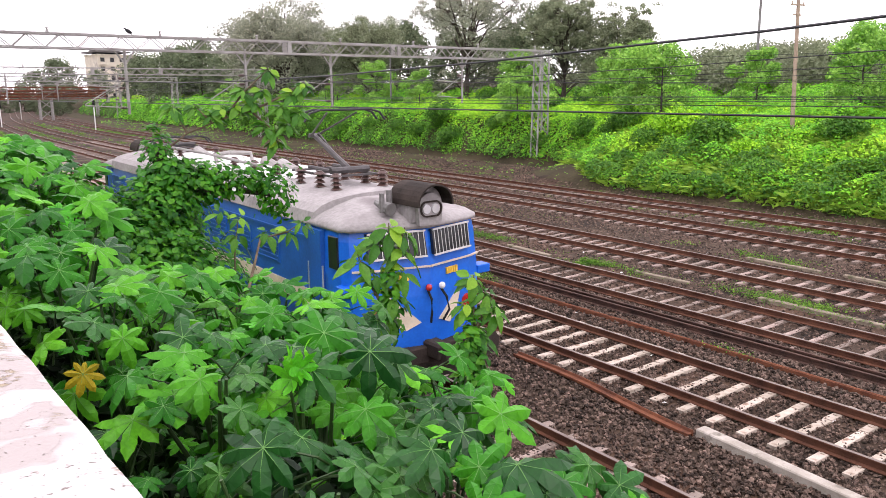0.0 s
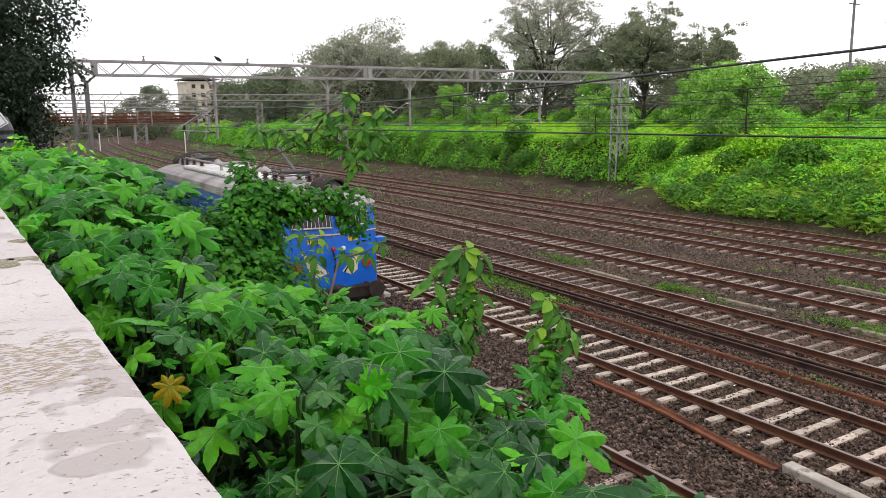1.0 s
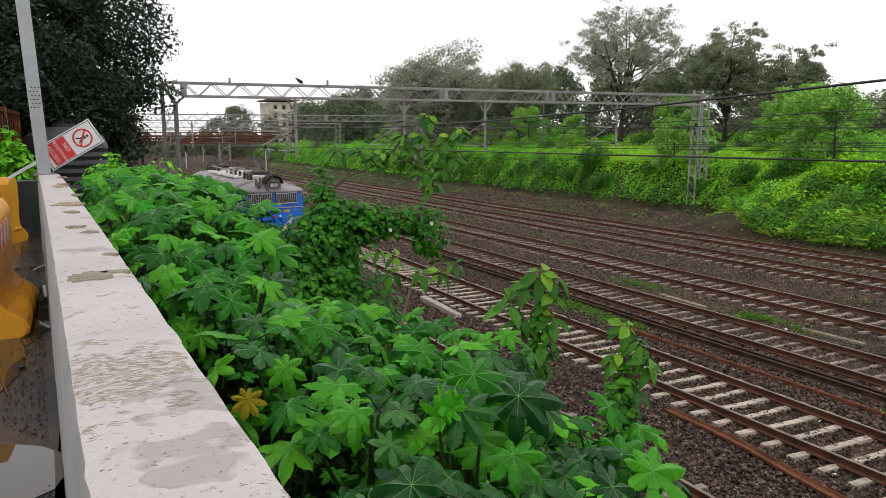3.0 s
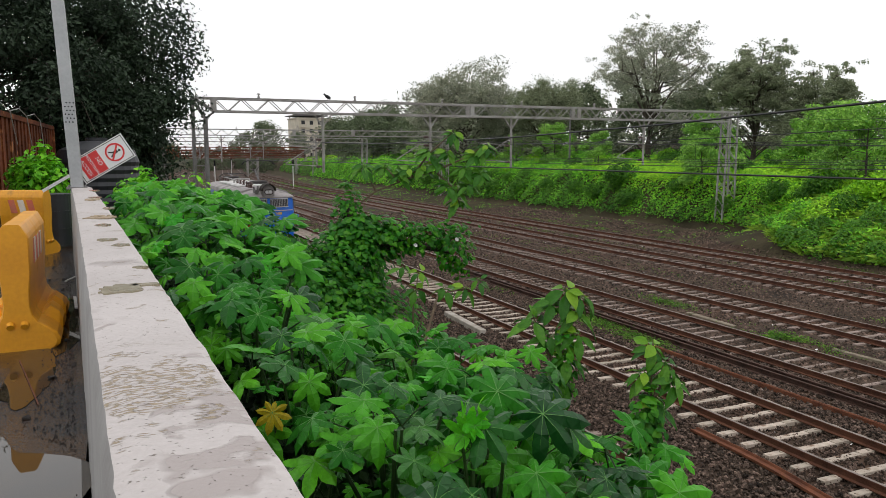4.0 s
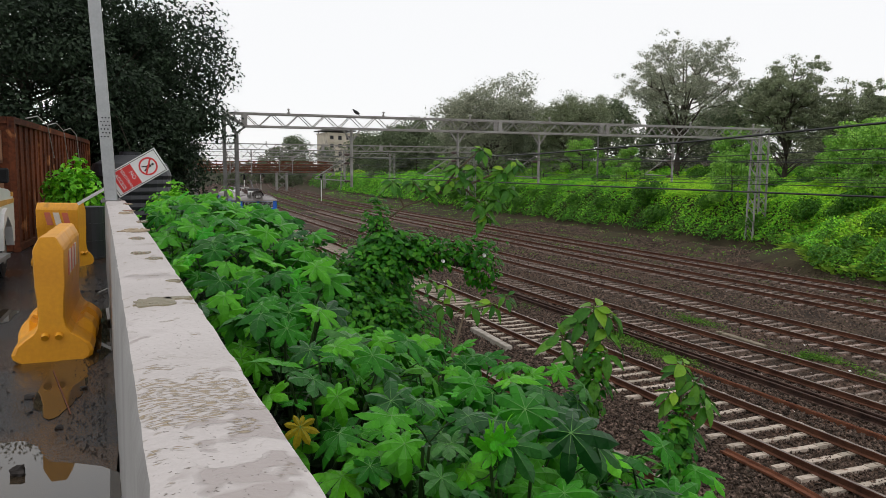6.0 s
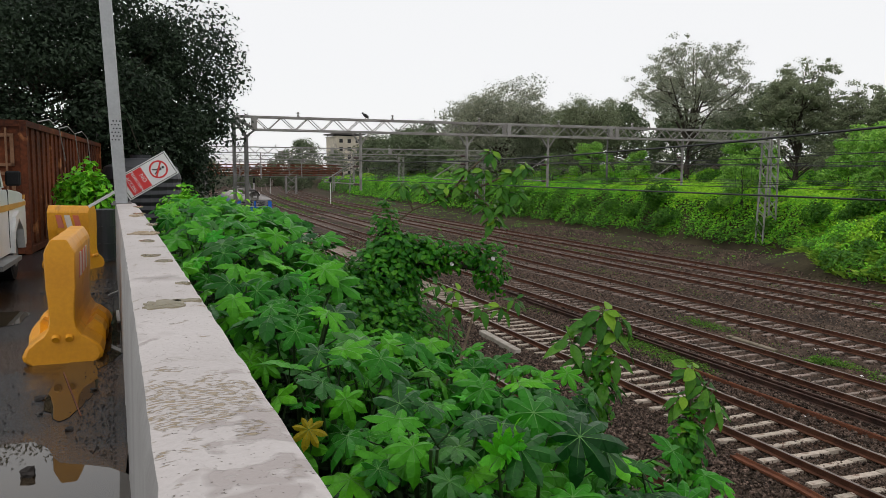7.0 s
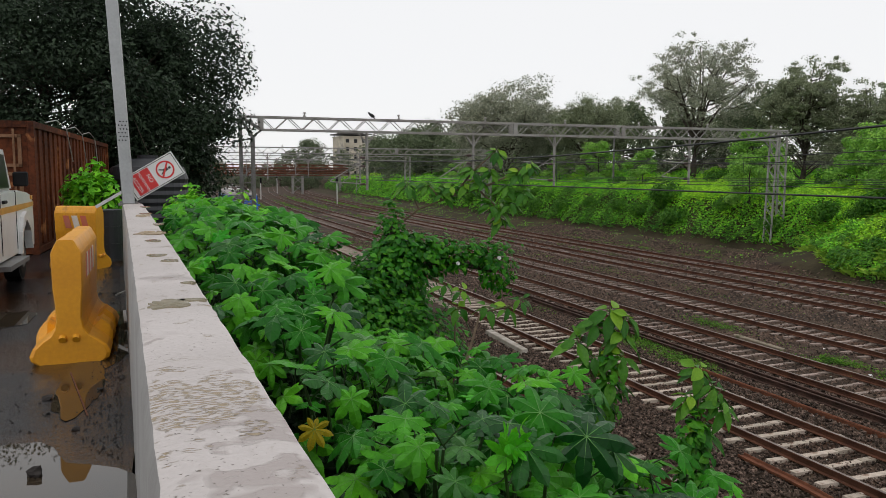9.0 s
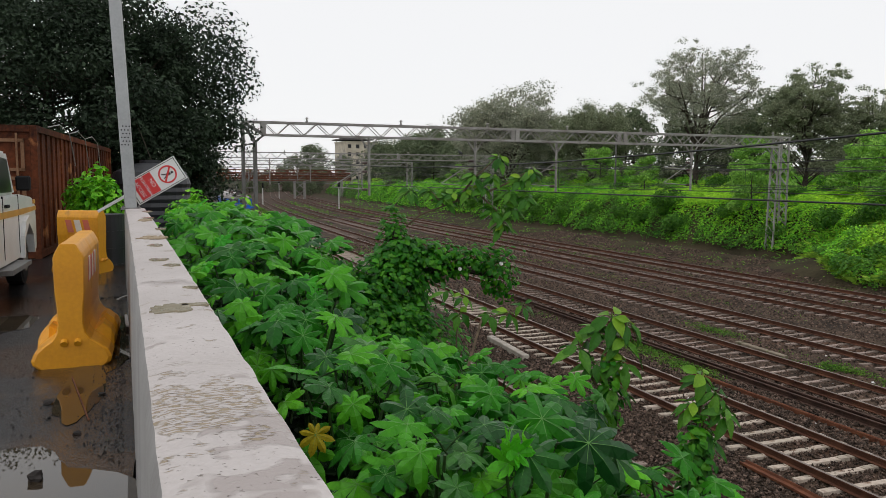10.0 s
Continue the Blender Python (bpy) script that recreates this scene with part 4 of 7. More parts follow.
def limb_tree(h, w, leaves, size, material, label, fork=0.3, limbs=7, gap=0.5, skirt=0):
    """A tall tree whose trunk forks low into rising limbs, each ending in uneven clumps of leaves."""
    T = thing("tree", label, "tree", group="trees")
    bm = bmesh.new()
    r0 = h * 0.021
    top = Vector((0.02 * h, 0, h * fork))
    tube(bm, [Vector((0, 0, -0.6)), Vector((0.03 * h, 0.01 * h, h * fork * 0.5)), top], [r0, r0 * 0.85, r0 * 0.75], 9)
    tips = []
    for i in range(limbs):
        a = i * 2.39996 + rng.uniform(-0.3, 0.3)
        lean = 0.18 + 0.82 * (i / max(1, limbs - 1))
        reach = Vector((math.cos(a), math.sin(a), 0)) * w * 0.42 * lean
        end = top + reach + Vector((0, 0, h * (1 - fork) * (0.86 - 0.42 * lean ** 1.5) * rng.uniform(0.88, 1.04)))
        mid = top.lerp(end, 0.5) + Vector((0, 0, 0.02 * h)) - reach * 0.12 + Vector(rng.normal(size=3) * 0.015 * h)
        rr = r0 * rng.uniform(0.4, 0.55)
        tube(bm, [top, mid, end], [rr, rr * 0.6, rr * 0.2], 7)
        tips.append((end, 1.0))
        for j in range(5):
            st = (mid if j < 3 else top.lerp(mid, 0.6)).lerp(end, 0.15 + 0.2 * (j % 3))
            b = a + (1 if j % 2 else -1) * rng.uniform(0.5, 1.5)
            out = Vector((math.cos(b), math.sin(b), rng.uniform(0.1, 0.9))) * w * rng.uniform(0.12, 0.22)
            e = st + out
            tube(bm, [st, st.lerp(e, 0.5) + Vector((0, 0, -0.01 * h)), e], [rr * 0.45, rr * 0.3, rr * 0.1], 5)
            tips.append((e, 0.8))
            for q in range(2):
                e2 = e + Vector(rng.normal(size=3) * 0.06 * w)
                tube(bm, [st.lerp(e, 0.6), st.lerp(e2, 0.8), e2], [rr * 0.2, rr * 0.13, rr * 0.06], 4)
                tips.append((e2, 0.7))
    for i in range(skirt):
        a, q = rng.uniform(0, 6.28), rng.uniform(0.15, 0.42)
        e = Vector((q * w * math.cos(a), q * w * math.sin(a), h * rng.uniform(0.12, 0.5)))
        tube(bm, [Vector((0, 0, max(0.3, e.z - 0.12 * h))), e * 0.6 + Vector((0, 0, 0.3 * e.z)), e], [r0 * 0.2, r0 * 0.13, r0 * 0.05], 5)
        tips.append((e, 1.1))
    part("trunk", bm, M["bark"], T, "dark trunk forking into rising limbs")
    cs, ns = [], []
    share_k = leaves / len(tips)
    for c, k in tips:
        for q in range(3):
            o = np.array(c) + rng.normal(size=3) * w * 0.035
            p, nn = blob(int(share_k / 3), o, np.array([1, 1, 0.55]) * w * (0.085 - 0.04 * gap) * k * rng.uniform(0.6, 1.4), 0.1)
            cs.append(p), ns.append(nn)
    c, n = np.concatenate(cs), np.concatenate(ns)
    foliage("crown", c, n + rng.normal(size=n.shape) * 0.5, size * (0.7 + 0.6 * rng.random(len(c))), material, T)
    return T


def plant_tree(T, x, y, rz=0, dz=0.0):
    T.matrix_basis = pose(x, y, land(x, y) + dz, 0, 0, rz)
    return T


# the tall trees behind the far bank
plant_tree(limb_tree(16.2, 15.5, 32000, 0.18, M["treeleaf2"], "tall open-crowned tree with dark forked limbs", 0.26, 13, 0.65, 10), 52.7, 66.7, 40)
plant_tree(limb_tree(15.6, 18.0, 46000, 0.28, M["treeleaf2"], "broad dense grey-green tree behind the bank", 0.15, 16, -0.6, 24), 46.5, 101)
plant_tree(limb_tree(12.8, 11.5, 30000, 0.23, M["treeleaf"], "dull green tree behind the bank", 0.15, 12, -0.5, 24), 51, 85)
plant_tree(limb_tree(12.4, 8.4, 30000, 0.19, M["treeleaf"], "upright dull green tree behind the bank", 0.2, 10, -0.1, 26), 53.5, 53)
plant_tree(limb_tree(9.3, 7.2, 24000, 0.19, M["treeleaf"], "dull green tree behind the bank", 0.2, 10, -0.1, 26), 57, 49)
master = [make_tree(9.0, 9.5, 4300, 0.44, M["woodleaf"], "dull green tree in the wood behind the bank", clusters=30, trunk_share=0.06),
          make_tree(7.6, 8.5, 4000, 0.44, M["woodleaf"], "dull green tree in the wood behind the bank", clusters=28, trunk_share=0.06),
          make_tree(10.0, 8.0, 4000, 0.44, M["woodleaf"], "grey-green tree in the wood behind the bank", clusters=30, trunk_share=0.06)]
spots = [(68, 41), (76, 30), (70, 20), (64, 58), (66, 74), (60, 92), (60, 108), (55, 122), (66, 132), (56, 146), (64, 160), (60, 178), (70, 190), (62, 205), (74, 220), (66, 238), (84, 250), (60, 265), (98, 262), (80, 275),
         (62, 66), (58, 36), (84, 46), (90, 24), (78, 10), (72, 84), (74, 110), (78, 150), (44, 262), (52, 285), (30, 300), (12, 290), (-2, 262), (4, 240), (58, 76), (57, 98), (63, 50), (61, 30), (64, 14), (56, 134), (58, 16), (70, 62), (55, 112), (62, 42), (48, 335), (58, 350), (70, 370), (84, 350), (40, 330), (20, 320)]
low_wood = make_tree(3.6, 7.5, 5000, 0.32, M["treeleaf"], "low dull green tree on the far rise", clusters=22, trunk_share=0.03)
plant_tree(low_wood, 80, 36)
for i, (x, y) in enumerate(spots):
    b = master[i % 3] if y > 0.95 * x else low_wood
    if i in (5, 6, 7):
        plant_tree(master[i % 3], x, y, i * 50)
    else:
        copy_thing(b, pose(x, y, land(x, y) - 0.3, 0, 0, i * 67))
for i, (x, y, q) in enumerate(((50, 160, 1.15), (56.5, 162, 1.35), (63, 158, 1.25), (68, 196, 1.5), (60, 215, 1.5), (64, 345, 2.0), (55, 350, 1.7), (84, 300, 1.6), (92, 290, 1.7))):
    copy_thing(master[i % 3], pose(x, y, land(x, y) - 0.3, 0, 0, 40 + i * 77) @ Matrix.Diagonal((q, q, q, 1)))
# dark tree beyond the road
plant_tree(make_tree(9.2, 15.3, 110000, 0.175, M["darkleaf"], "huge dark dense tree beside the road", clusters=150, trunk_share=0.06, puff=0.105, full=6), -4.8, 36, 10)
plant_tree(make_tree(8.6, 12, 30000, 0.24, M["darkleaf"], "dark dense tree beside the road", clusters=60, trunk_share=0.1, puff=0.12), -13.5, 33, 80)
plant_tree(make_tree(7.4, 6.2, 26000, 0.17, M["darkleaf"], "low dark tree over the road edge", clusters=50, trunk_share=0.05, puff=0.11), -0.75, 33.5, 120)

# brighter young trees and bushes on the bank
young = [make_tree(5.4, 4.6, 4500, 0.23, M["youngleaf"], "bright green young tree on the bank", clusters=14, trunk_share=0.12),
         make_tree(4.2, 4.2, 4000, 0.22, M["youngleaf"], "bright green bushy young tree on the bank", clusters=12, trunk_share=0.08)]
for i, (x, y) in enumerate([(45.5, 37), (43, 47.5), (47, 22), (41, 67), (46, 18), (44, 90), (47, 58), (49, 30), (42.5, 78), (50, 44), (49, 14), (41.5, 50), (43.5, 41), (46, 108), (52, 24), (50, 130), (43, 34)]):
    b = young[i % 2]
    if i < 2:
        plant_tree(b, x, y, 0, -0.2)
    else:
        x += 5.5 * back(y) if x < 48 else 0.0
        copy_thing(b, pose(x, y, land(x, y) - 0.3, 0, 0, i * 83))


def bush(x, y, rx, ry, rz, k, size, material, label, z=None, group="bushes on the bank"):
    zz = land(x, y) if z is None else z
    T = thing("bush", label, "bush", (x, y, zz), group=group)
    bm = bmesh.new()
    for j in range(6):
        a = j * 1.05
        tube(bm, [(0, 0, -0.2), (rx * 0.3 * math.cos(a), ry * 0.3 * math.sin(a), rz * 0.5), (rx * 0.6 * math.cos(a), ry * 0.6 * math.sin(a), rz)], [0.04, 0.03, 0.012], 5)
    part("stem", bm, M["bark"], T)
    cs, ns = [], []
    for j in range(7):
        a, q = j * 0.9, 0.5 if j else 0.0
        p, n = blob(k // 7, (q * rx * math.cos(a), q * ry * math.sin(a), rz * (0.75 if j else 1.05)), (rx * 0.55, ry * 0.55, rz * 0.65), 0.4)
        cs.append(p), ns.append(n)
    c, n = np.concatenate(cs), np.concatenate(ns)
    foliage("crown", c, n + rng.normal(size=n.shape) * 0.5, size * (0.7 + 0.6 * rng.random(len(c))), material, T)
    return T


bb = [bush(42.9, 58, 1.8, 1.8, 1.3, 1700, 0.24, M["bush"], "dark green bush at the foot of the bank"), bush(40.5, 30, 1.5, 2.0, 1.2, 1500, 0.24, M["vine"], "yellow-green bush on the bank")]
for i, (x, y) in enumerate([(39.4, 49), (41.5, 38), (39.5, 27), (43, 28), (40.5, 72), (39, 84), (42.5, 62), (40, 96), (44, 52), (45, 72), (38.6, 36), (38.4, 44), (38.8, 31), (38.5, 53), (38.7, 74), (38.6, 24), (41, 20), (44, 14), (41, 112), (43, 126), (43, 145), (47, 160), (40, 41), (46, 30), (47, 48), (50, 66), (38.6, 66), (43, 100), (50, 180), (44, 84)]):
    x += 9.5 * back(y) if x < 44 else 5.0 * back(y)
    q = 0.55 + 0.35 * math.sin(i * 2.3) ** 2
    copy_thing(bb[i % 2], pose(x, y, land(x, y) - 0.15, 0, 0, i * 71) @ Matrix.Diagonal((q, q, q, 1)))

# a ragged hedge of bushes along the foot of the steep part
for i in range(20):
    y = 37 + i * 4.1 + 1.6 * math.sin(i * 5.1)
    x = 42.2 + 0.5 * math.sin(i * 2.7) + bend(y)
    q = 0.55 + 0.3 * math.sin(i * 1.9) ** 2
    copy_thing(bb[0], pose(x, y, land(x, y) - 0.1, 0, 0, i * 97) @ Matrix.Diagonal((q * 0.8, q, q, 1)))

# creepers and grass over the whole bank


def bank_cover():
    def scatter(k, s0, s1, y0, y1):
        s, y = s0 + (s1 - s0) * rng.random(k), y0 + (y1 - y0) * rng.random(k) ** 1.25
        x = s + np.array([bend(v) for v in y])
        z = np.array([land(a, b) for a, b in zip(x, y)])
        f = np.array([noise.noise(Vector((a * 0.22, b * 0.22, 3.0))) for a, b in zip(x, y)])
        g = np.array([noise.noise(Vector((a * 0.6, b * 0.6, 9.0))) for a, b in zip(x, y)])
        return np.stack([x, y, z], 1), f, g
    p, f, g = scatter(260000, 35.1, 60, 4, 190)
    lift = 0.15 + 0.9 * np.clip(g + 0.35, 0, 1) + 0.1 * rng.random(len(p))
    base = np.array([35.1 + 6.0 * back(b) + bend(b) for b in p[:, 1]])
    keep = (p[:, 0] > base) | ((g > 0.12) & (p[:, 0] > base - 4.2) & (rng.random(len(p)) < 0.13))
    p, f, g, lift, base = p[keep], f[keep], g[keep], lift[keep], base[keep]
    lift = np.where(p[:, 0] > base, lift, 0.16)
    p[:, 2] += lift * rng.random(len(p)) ** 0.4
    n = np.stack([-0.45 + 0.35 * rng.normal(size=len(p)), -0.2 + 0.35 * rng.normal(size=len(p)), np.ones(len(p))], 1)
    size = np.where(p[:, 0] > base, 0.11 + 0.17 * rng.random(len(p)) ** 1.5, 0.1) * (1 + np.clip(p[:, 1] - 60, 0, 130) / 90)
    a = (f > -0.22 + 0.5 * (p[:, 1] < 36)) & (p[:, 0] < base + 12) & (p[:, 0] > base + 1.2 + 1.6 * np.array([back(b) for b in p[:, 1]])) & (p[:, 1] < 72)
    ob = foliage("creeper_cover", p[a], n[a], size[a], M["vine"], label="yellow-green creepers matted over the bank")
    tagged(ob, category="creeper")
    ob = foliage("weed_cover", p[~a], n[~a], size[~a], M["shrub"], label="mid green weeds covering the bank")
    tagged(ob, category="weeds")
    # thick growth on the face and the flat top of the bank
    lots = []
    for k, s0, s1, y0, y1 in ((115000, 41.0, 52, 31, 92), (105000, 35.0, 50, 4, 38), (45000, 40.5, 58, 85, 270)):
        p, f, g = scatter(k, s0, s1, y0, y1)
        foot = np.array([35.1 + 5.9 * back(b) + bend(b) for b in p[:, 1]])
        ok = p[:, 0] > foot + 0.5 * f
        lots.append(np.column_stack([p, f, g, foot])[ok])
    q = np.concatenate(lots)
    p, f, g, foot = q[:, :3].copy(), q[:, 3], q[:, 4], q[:, 5]
    k, up = len(p), p[:, 0] - foot
    lump = np.array([noise.noise(Vector((a * 0.75, b * 0.75, 21.0))) for a, b in zip(p[:, 0], p[:, 1])])
    depth = np.clip(0.45 + 1.25 * lump, 0.05, 1.3) * np.where(up < 3.2, 1.0, 0.45)
    p[:, 2] += depth * rng.random(k) ** 0.35
    p[:, 0] -= 0.35 * depth * rng.random(k)
    n = np.stack([-0.5 + 0.5 * rng.normal(size=k), -0.3 + 0.5 * rng.normal(size=k), np.ones(k)], 1)
    size = (0.10 + 0.14 * rng.random(k)) * (1 + np.clip(p[:, 1] - 55, 0, 130) / 90)
    # plant bands also put the foot's shade and the top's light into leaf colour
    pick = up / 2.6 + 1.2 * f + 0.7 * g + 0.25 * rng.normal(size=k)
    pick -= 0.7 * np.clip((p[:, 1] - 66) / 14, 0, 1)
    pick -= 1.0 * np.clip((40 - p[:, 1]) / 8, 0, 1)
    for lo, hi, key, name, label in ((-9, 0.45, "bush", "low_scrub", "dark green scrub hanging over the foot of the bank"), (0.45, 1.0, "shrub", "weed_thicket", "mid green weeds thick on the bank face"), (1.0, 9, "vine", "creeper_mat", "bright yellow-green creepers over the flat top of the bank")):
        a = (pick >= lo) & (pick < hi)
        tagged(foliage(name, p[a], n[a], size[a], M[key], label=label), category="weeds")
    p, f, g = scatter(62000, 34.9, 43, 6, 44)
    a = (g > -0.3) & np.array([q[0] > 35.1 + 5.8 * back(q[1]) and rng.random() > 0.93 * back(q[1]) for q in p])
    p = p[a]
    k = len(p)
    h = 0.22 + 0.42 * rng.random(k)
    d = np.stack([0.7 * rng.normal(size=k) - 0.2, 0.8 * rng.normal(size=k), np.ones(k)], 1)
    d /= np.linalg.norm(d, axis=1, keepdims=True)
    side = np.cross(d, rng.normal(size=(k, 3)))
    side /= np.linalg.norm(side, axis=1, keepdims=True)
    h = h[:, None]
    droop = (rng.normal(size=(k, 3)) * [0.45, 0.45, 0.15] + [-0.1, 0, -0.3]) * h
    v = np.stack([p - side * 0.014, p + side * 0.014, p + d * h + droop + side * 0.004, p + d * h * 0.6 - side * 0.02], 1).reshape(-1, 3)
    ob = raw("tall_grass", v, np.arange(4 * k).reshape(-1, 4), M["grass"])
    tagged(ob, "tall reedy grass along the foot of the bank", "grass", kind="stuff")
    # weeds among the tracks
    cs = []
    for x, y, sx, sy, k in ((19.6, 17.6, 0.55, 1.6, 2600), (20.2, 10.6, 0.45, 2.2, 2400), (25.0, 15, 0.5, 3.5, 1800), (31.5, 17, 0.4, 4.0, 2600), (30.6, 22, 0.5, 9, 1500), (34.6, 24, 0.3, 14, 1500), (35.6, 50, 0.5, 14, 1800), (15.3, 19.4, 0.4, 1.2, 1500), (15.6, 22.2, 0.5, 1.6, 2200), (20.1, 24.0, 0.4, 1.4, 900), (14.9, 24, 0.4, 3.0, 500), (15.2, 31, 0.5, 3.0, 500), (14.9, 60, 0.8, 14, 1500), (19.9, 60, 0.6, 16, 1200), (25.2, 50, 0.8, 18, 1800), (25.2, 90, 0.8, 18, 1500), (25.2, 28, 0.5, 3, 300), (15.2, 9.5, 0.2, 0.6, 90), (30.6, 60, 0.5, 20, 1200), (5.6, 20, 0.3, 12, 2500), (10.4, 40, 0.4, 8, 300), (15, 140, 0.9, 35, 2500), (25, 150, 1.0, 35, 2500), (30.5, 130, 0.7, 30, 2000), (10.4, 110, 0.7, 30, 2200), (20, 130, 0.7, 30, 1500), (36, 120, 1.2, 40, 3000), (38.5, 55, 1.6, 12, 1600)):
        q = rng.normal(size=(k, 3)) * [sx * 0.6, sy * 0.6, 0] + [x, y, -0.22]
        q[:, 2] += 0.14 * rng.random(k)
        cs.append(q)
    c = np.concatenate(cs)
    c[:, 0] += [bend(v) for v in c[:, 1]]
    keep = np.array([noise.noise(Vector((q[0] * 0.9, q[1] * 0.5, 5.0))) > (-0.3 if 14 < q[0] < 21 and q[1] < 26 else 0.0) for q in c])
    c = c[keep]
    n = rng.normal(size=c.shape) * 0.6 + [0, 0, 1]
    ob = foliage("low_weeds", c, n, (0.04 + 0.055 * rng.random(len(c))) * (1 + np.clip(c[:, 1] - 30, 0, 200) / 60), M["trackweed"], slim=0.2, label="low green weeds among the ballast")
    tagged(ob, category="weeds")


bank_cover()

# ---- loose ballast stones near the line ----


def stones():
    base = np.array([(1, 0, 0), (-1, 0, 0), (0, 1, 0), (0, -1, 0), (0, 0, 1), (0, 0, -1)], float)
    tri = np.array([(0, 2, 4), (2, 1, 4), (1, 3, 4), (3, 0, 4), (2, 0, 5), (1, 2, 5), (3, 1, 5), (0, 3, 5)])
    k = 82000
    x = 5.4 + 11.5 * rng.random(k)
    y = 1.5 + 29 * rng.random(k) ** 1.35
    inside = (np.abs(x - 7.8) < 1.4) | (np.abs(x - 12.9) < 1.45)
    bed = np.where(inside, -0.232, -0.222)
    r = rng.normal(size=(k, 3, 3))
    q = np.linalg.qr(r)[0]
    s = (0.026 + 0.03 * rng.random((k, 1, 1))) * np.where(inside, 0.8, 1.0)[:, None, None]
    sh = 0.6 + 0.7 * rng.random((k, 6, 1))
    v = np.einsum("kij,nj->kni", q, base) * s * sh
    v += np.stack([x, y, bed + 0.03 * rng.random(k)], 1)[:, None, :]
    f = (tri[None] + 6 * np.arange(k)[:, None, None]).reshape(-1, 3)
    ob = raw("ballast_stones", v.reshape(-1, 3), f, M["stone"])
    tagged(ob, "loose dark grey crushed stone between the tracks", "gravel", kind="stuff")


stones()


def far_stones():
    base = np.array([(1, 0, 0), (-0.5, 0.87, 0), (-0.5, -0.87, 0), (0, 0, 0.8)], float)
    tri = np.array([(0, 1, 3), (1, 2, 3), (2, 0, 3)])
    k = 120000
    x, y = 13.8 + 27.2 * rng.random(k), 4 + 70 * rng.random(k) ** 1.6
    ground = np.array([land(p, q) for p, q in zip(x, y)])
    ok = ground < 0.1
    x, y, ground, k = x[ok], y[ok], ground[ok], int(ok.sum())
    a = rng.random(k) * 6.28
    s = (0.03 + 0.035 * rng.random(k)) * (1 + y / 60)
    c, sn = np.cos(a), np.sin(a)
    v = np.stack([base[None, :, 0] * c[:, None] - base[None, :, 1] * sn[:, None], base[None, :, 0] * sn[:, None] + base[None, :, 1] * c[:, None], np.repeat(base[None, :, 2], k, 0)], 2)
    v *= (s[:, None] * (0.7 + 0.6 * rng.random((k, 4))))[:, :, None]
    v += np.stack([x, y, ground - 0.01], 1)[:, None, :]
    ob = raw("gravel", v.reshape(-1, 3), (tri[None] + 4 * np.arange(k)[:, None, None]).reshape(-1, 3), M["stone"])
    tagged(ob, "loose brown-grey gravel between the further tracks", "gravel", kind="stuff")
    k = 160
    p = np.stack([9.5 + 27 * rng.random(k), 5 + 50 * rng.random(k) ** 1.3, np.full(k, -0.2)], 1)
    ob = foliage("litter", p, rng.normal(size=(k, 3)) * 0.3 + [0, 0, 1], 0.06 + 0.08 * rng.random(k), M["white"], label="small scraps of pale litter on the gravel")
    tagged(ob, category="litter")


far_stones()

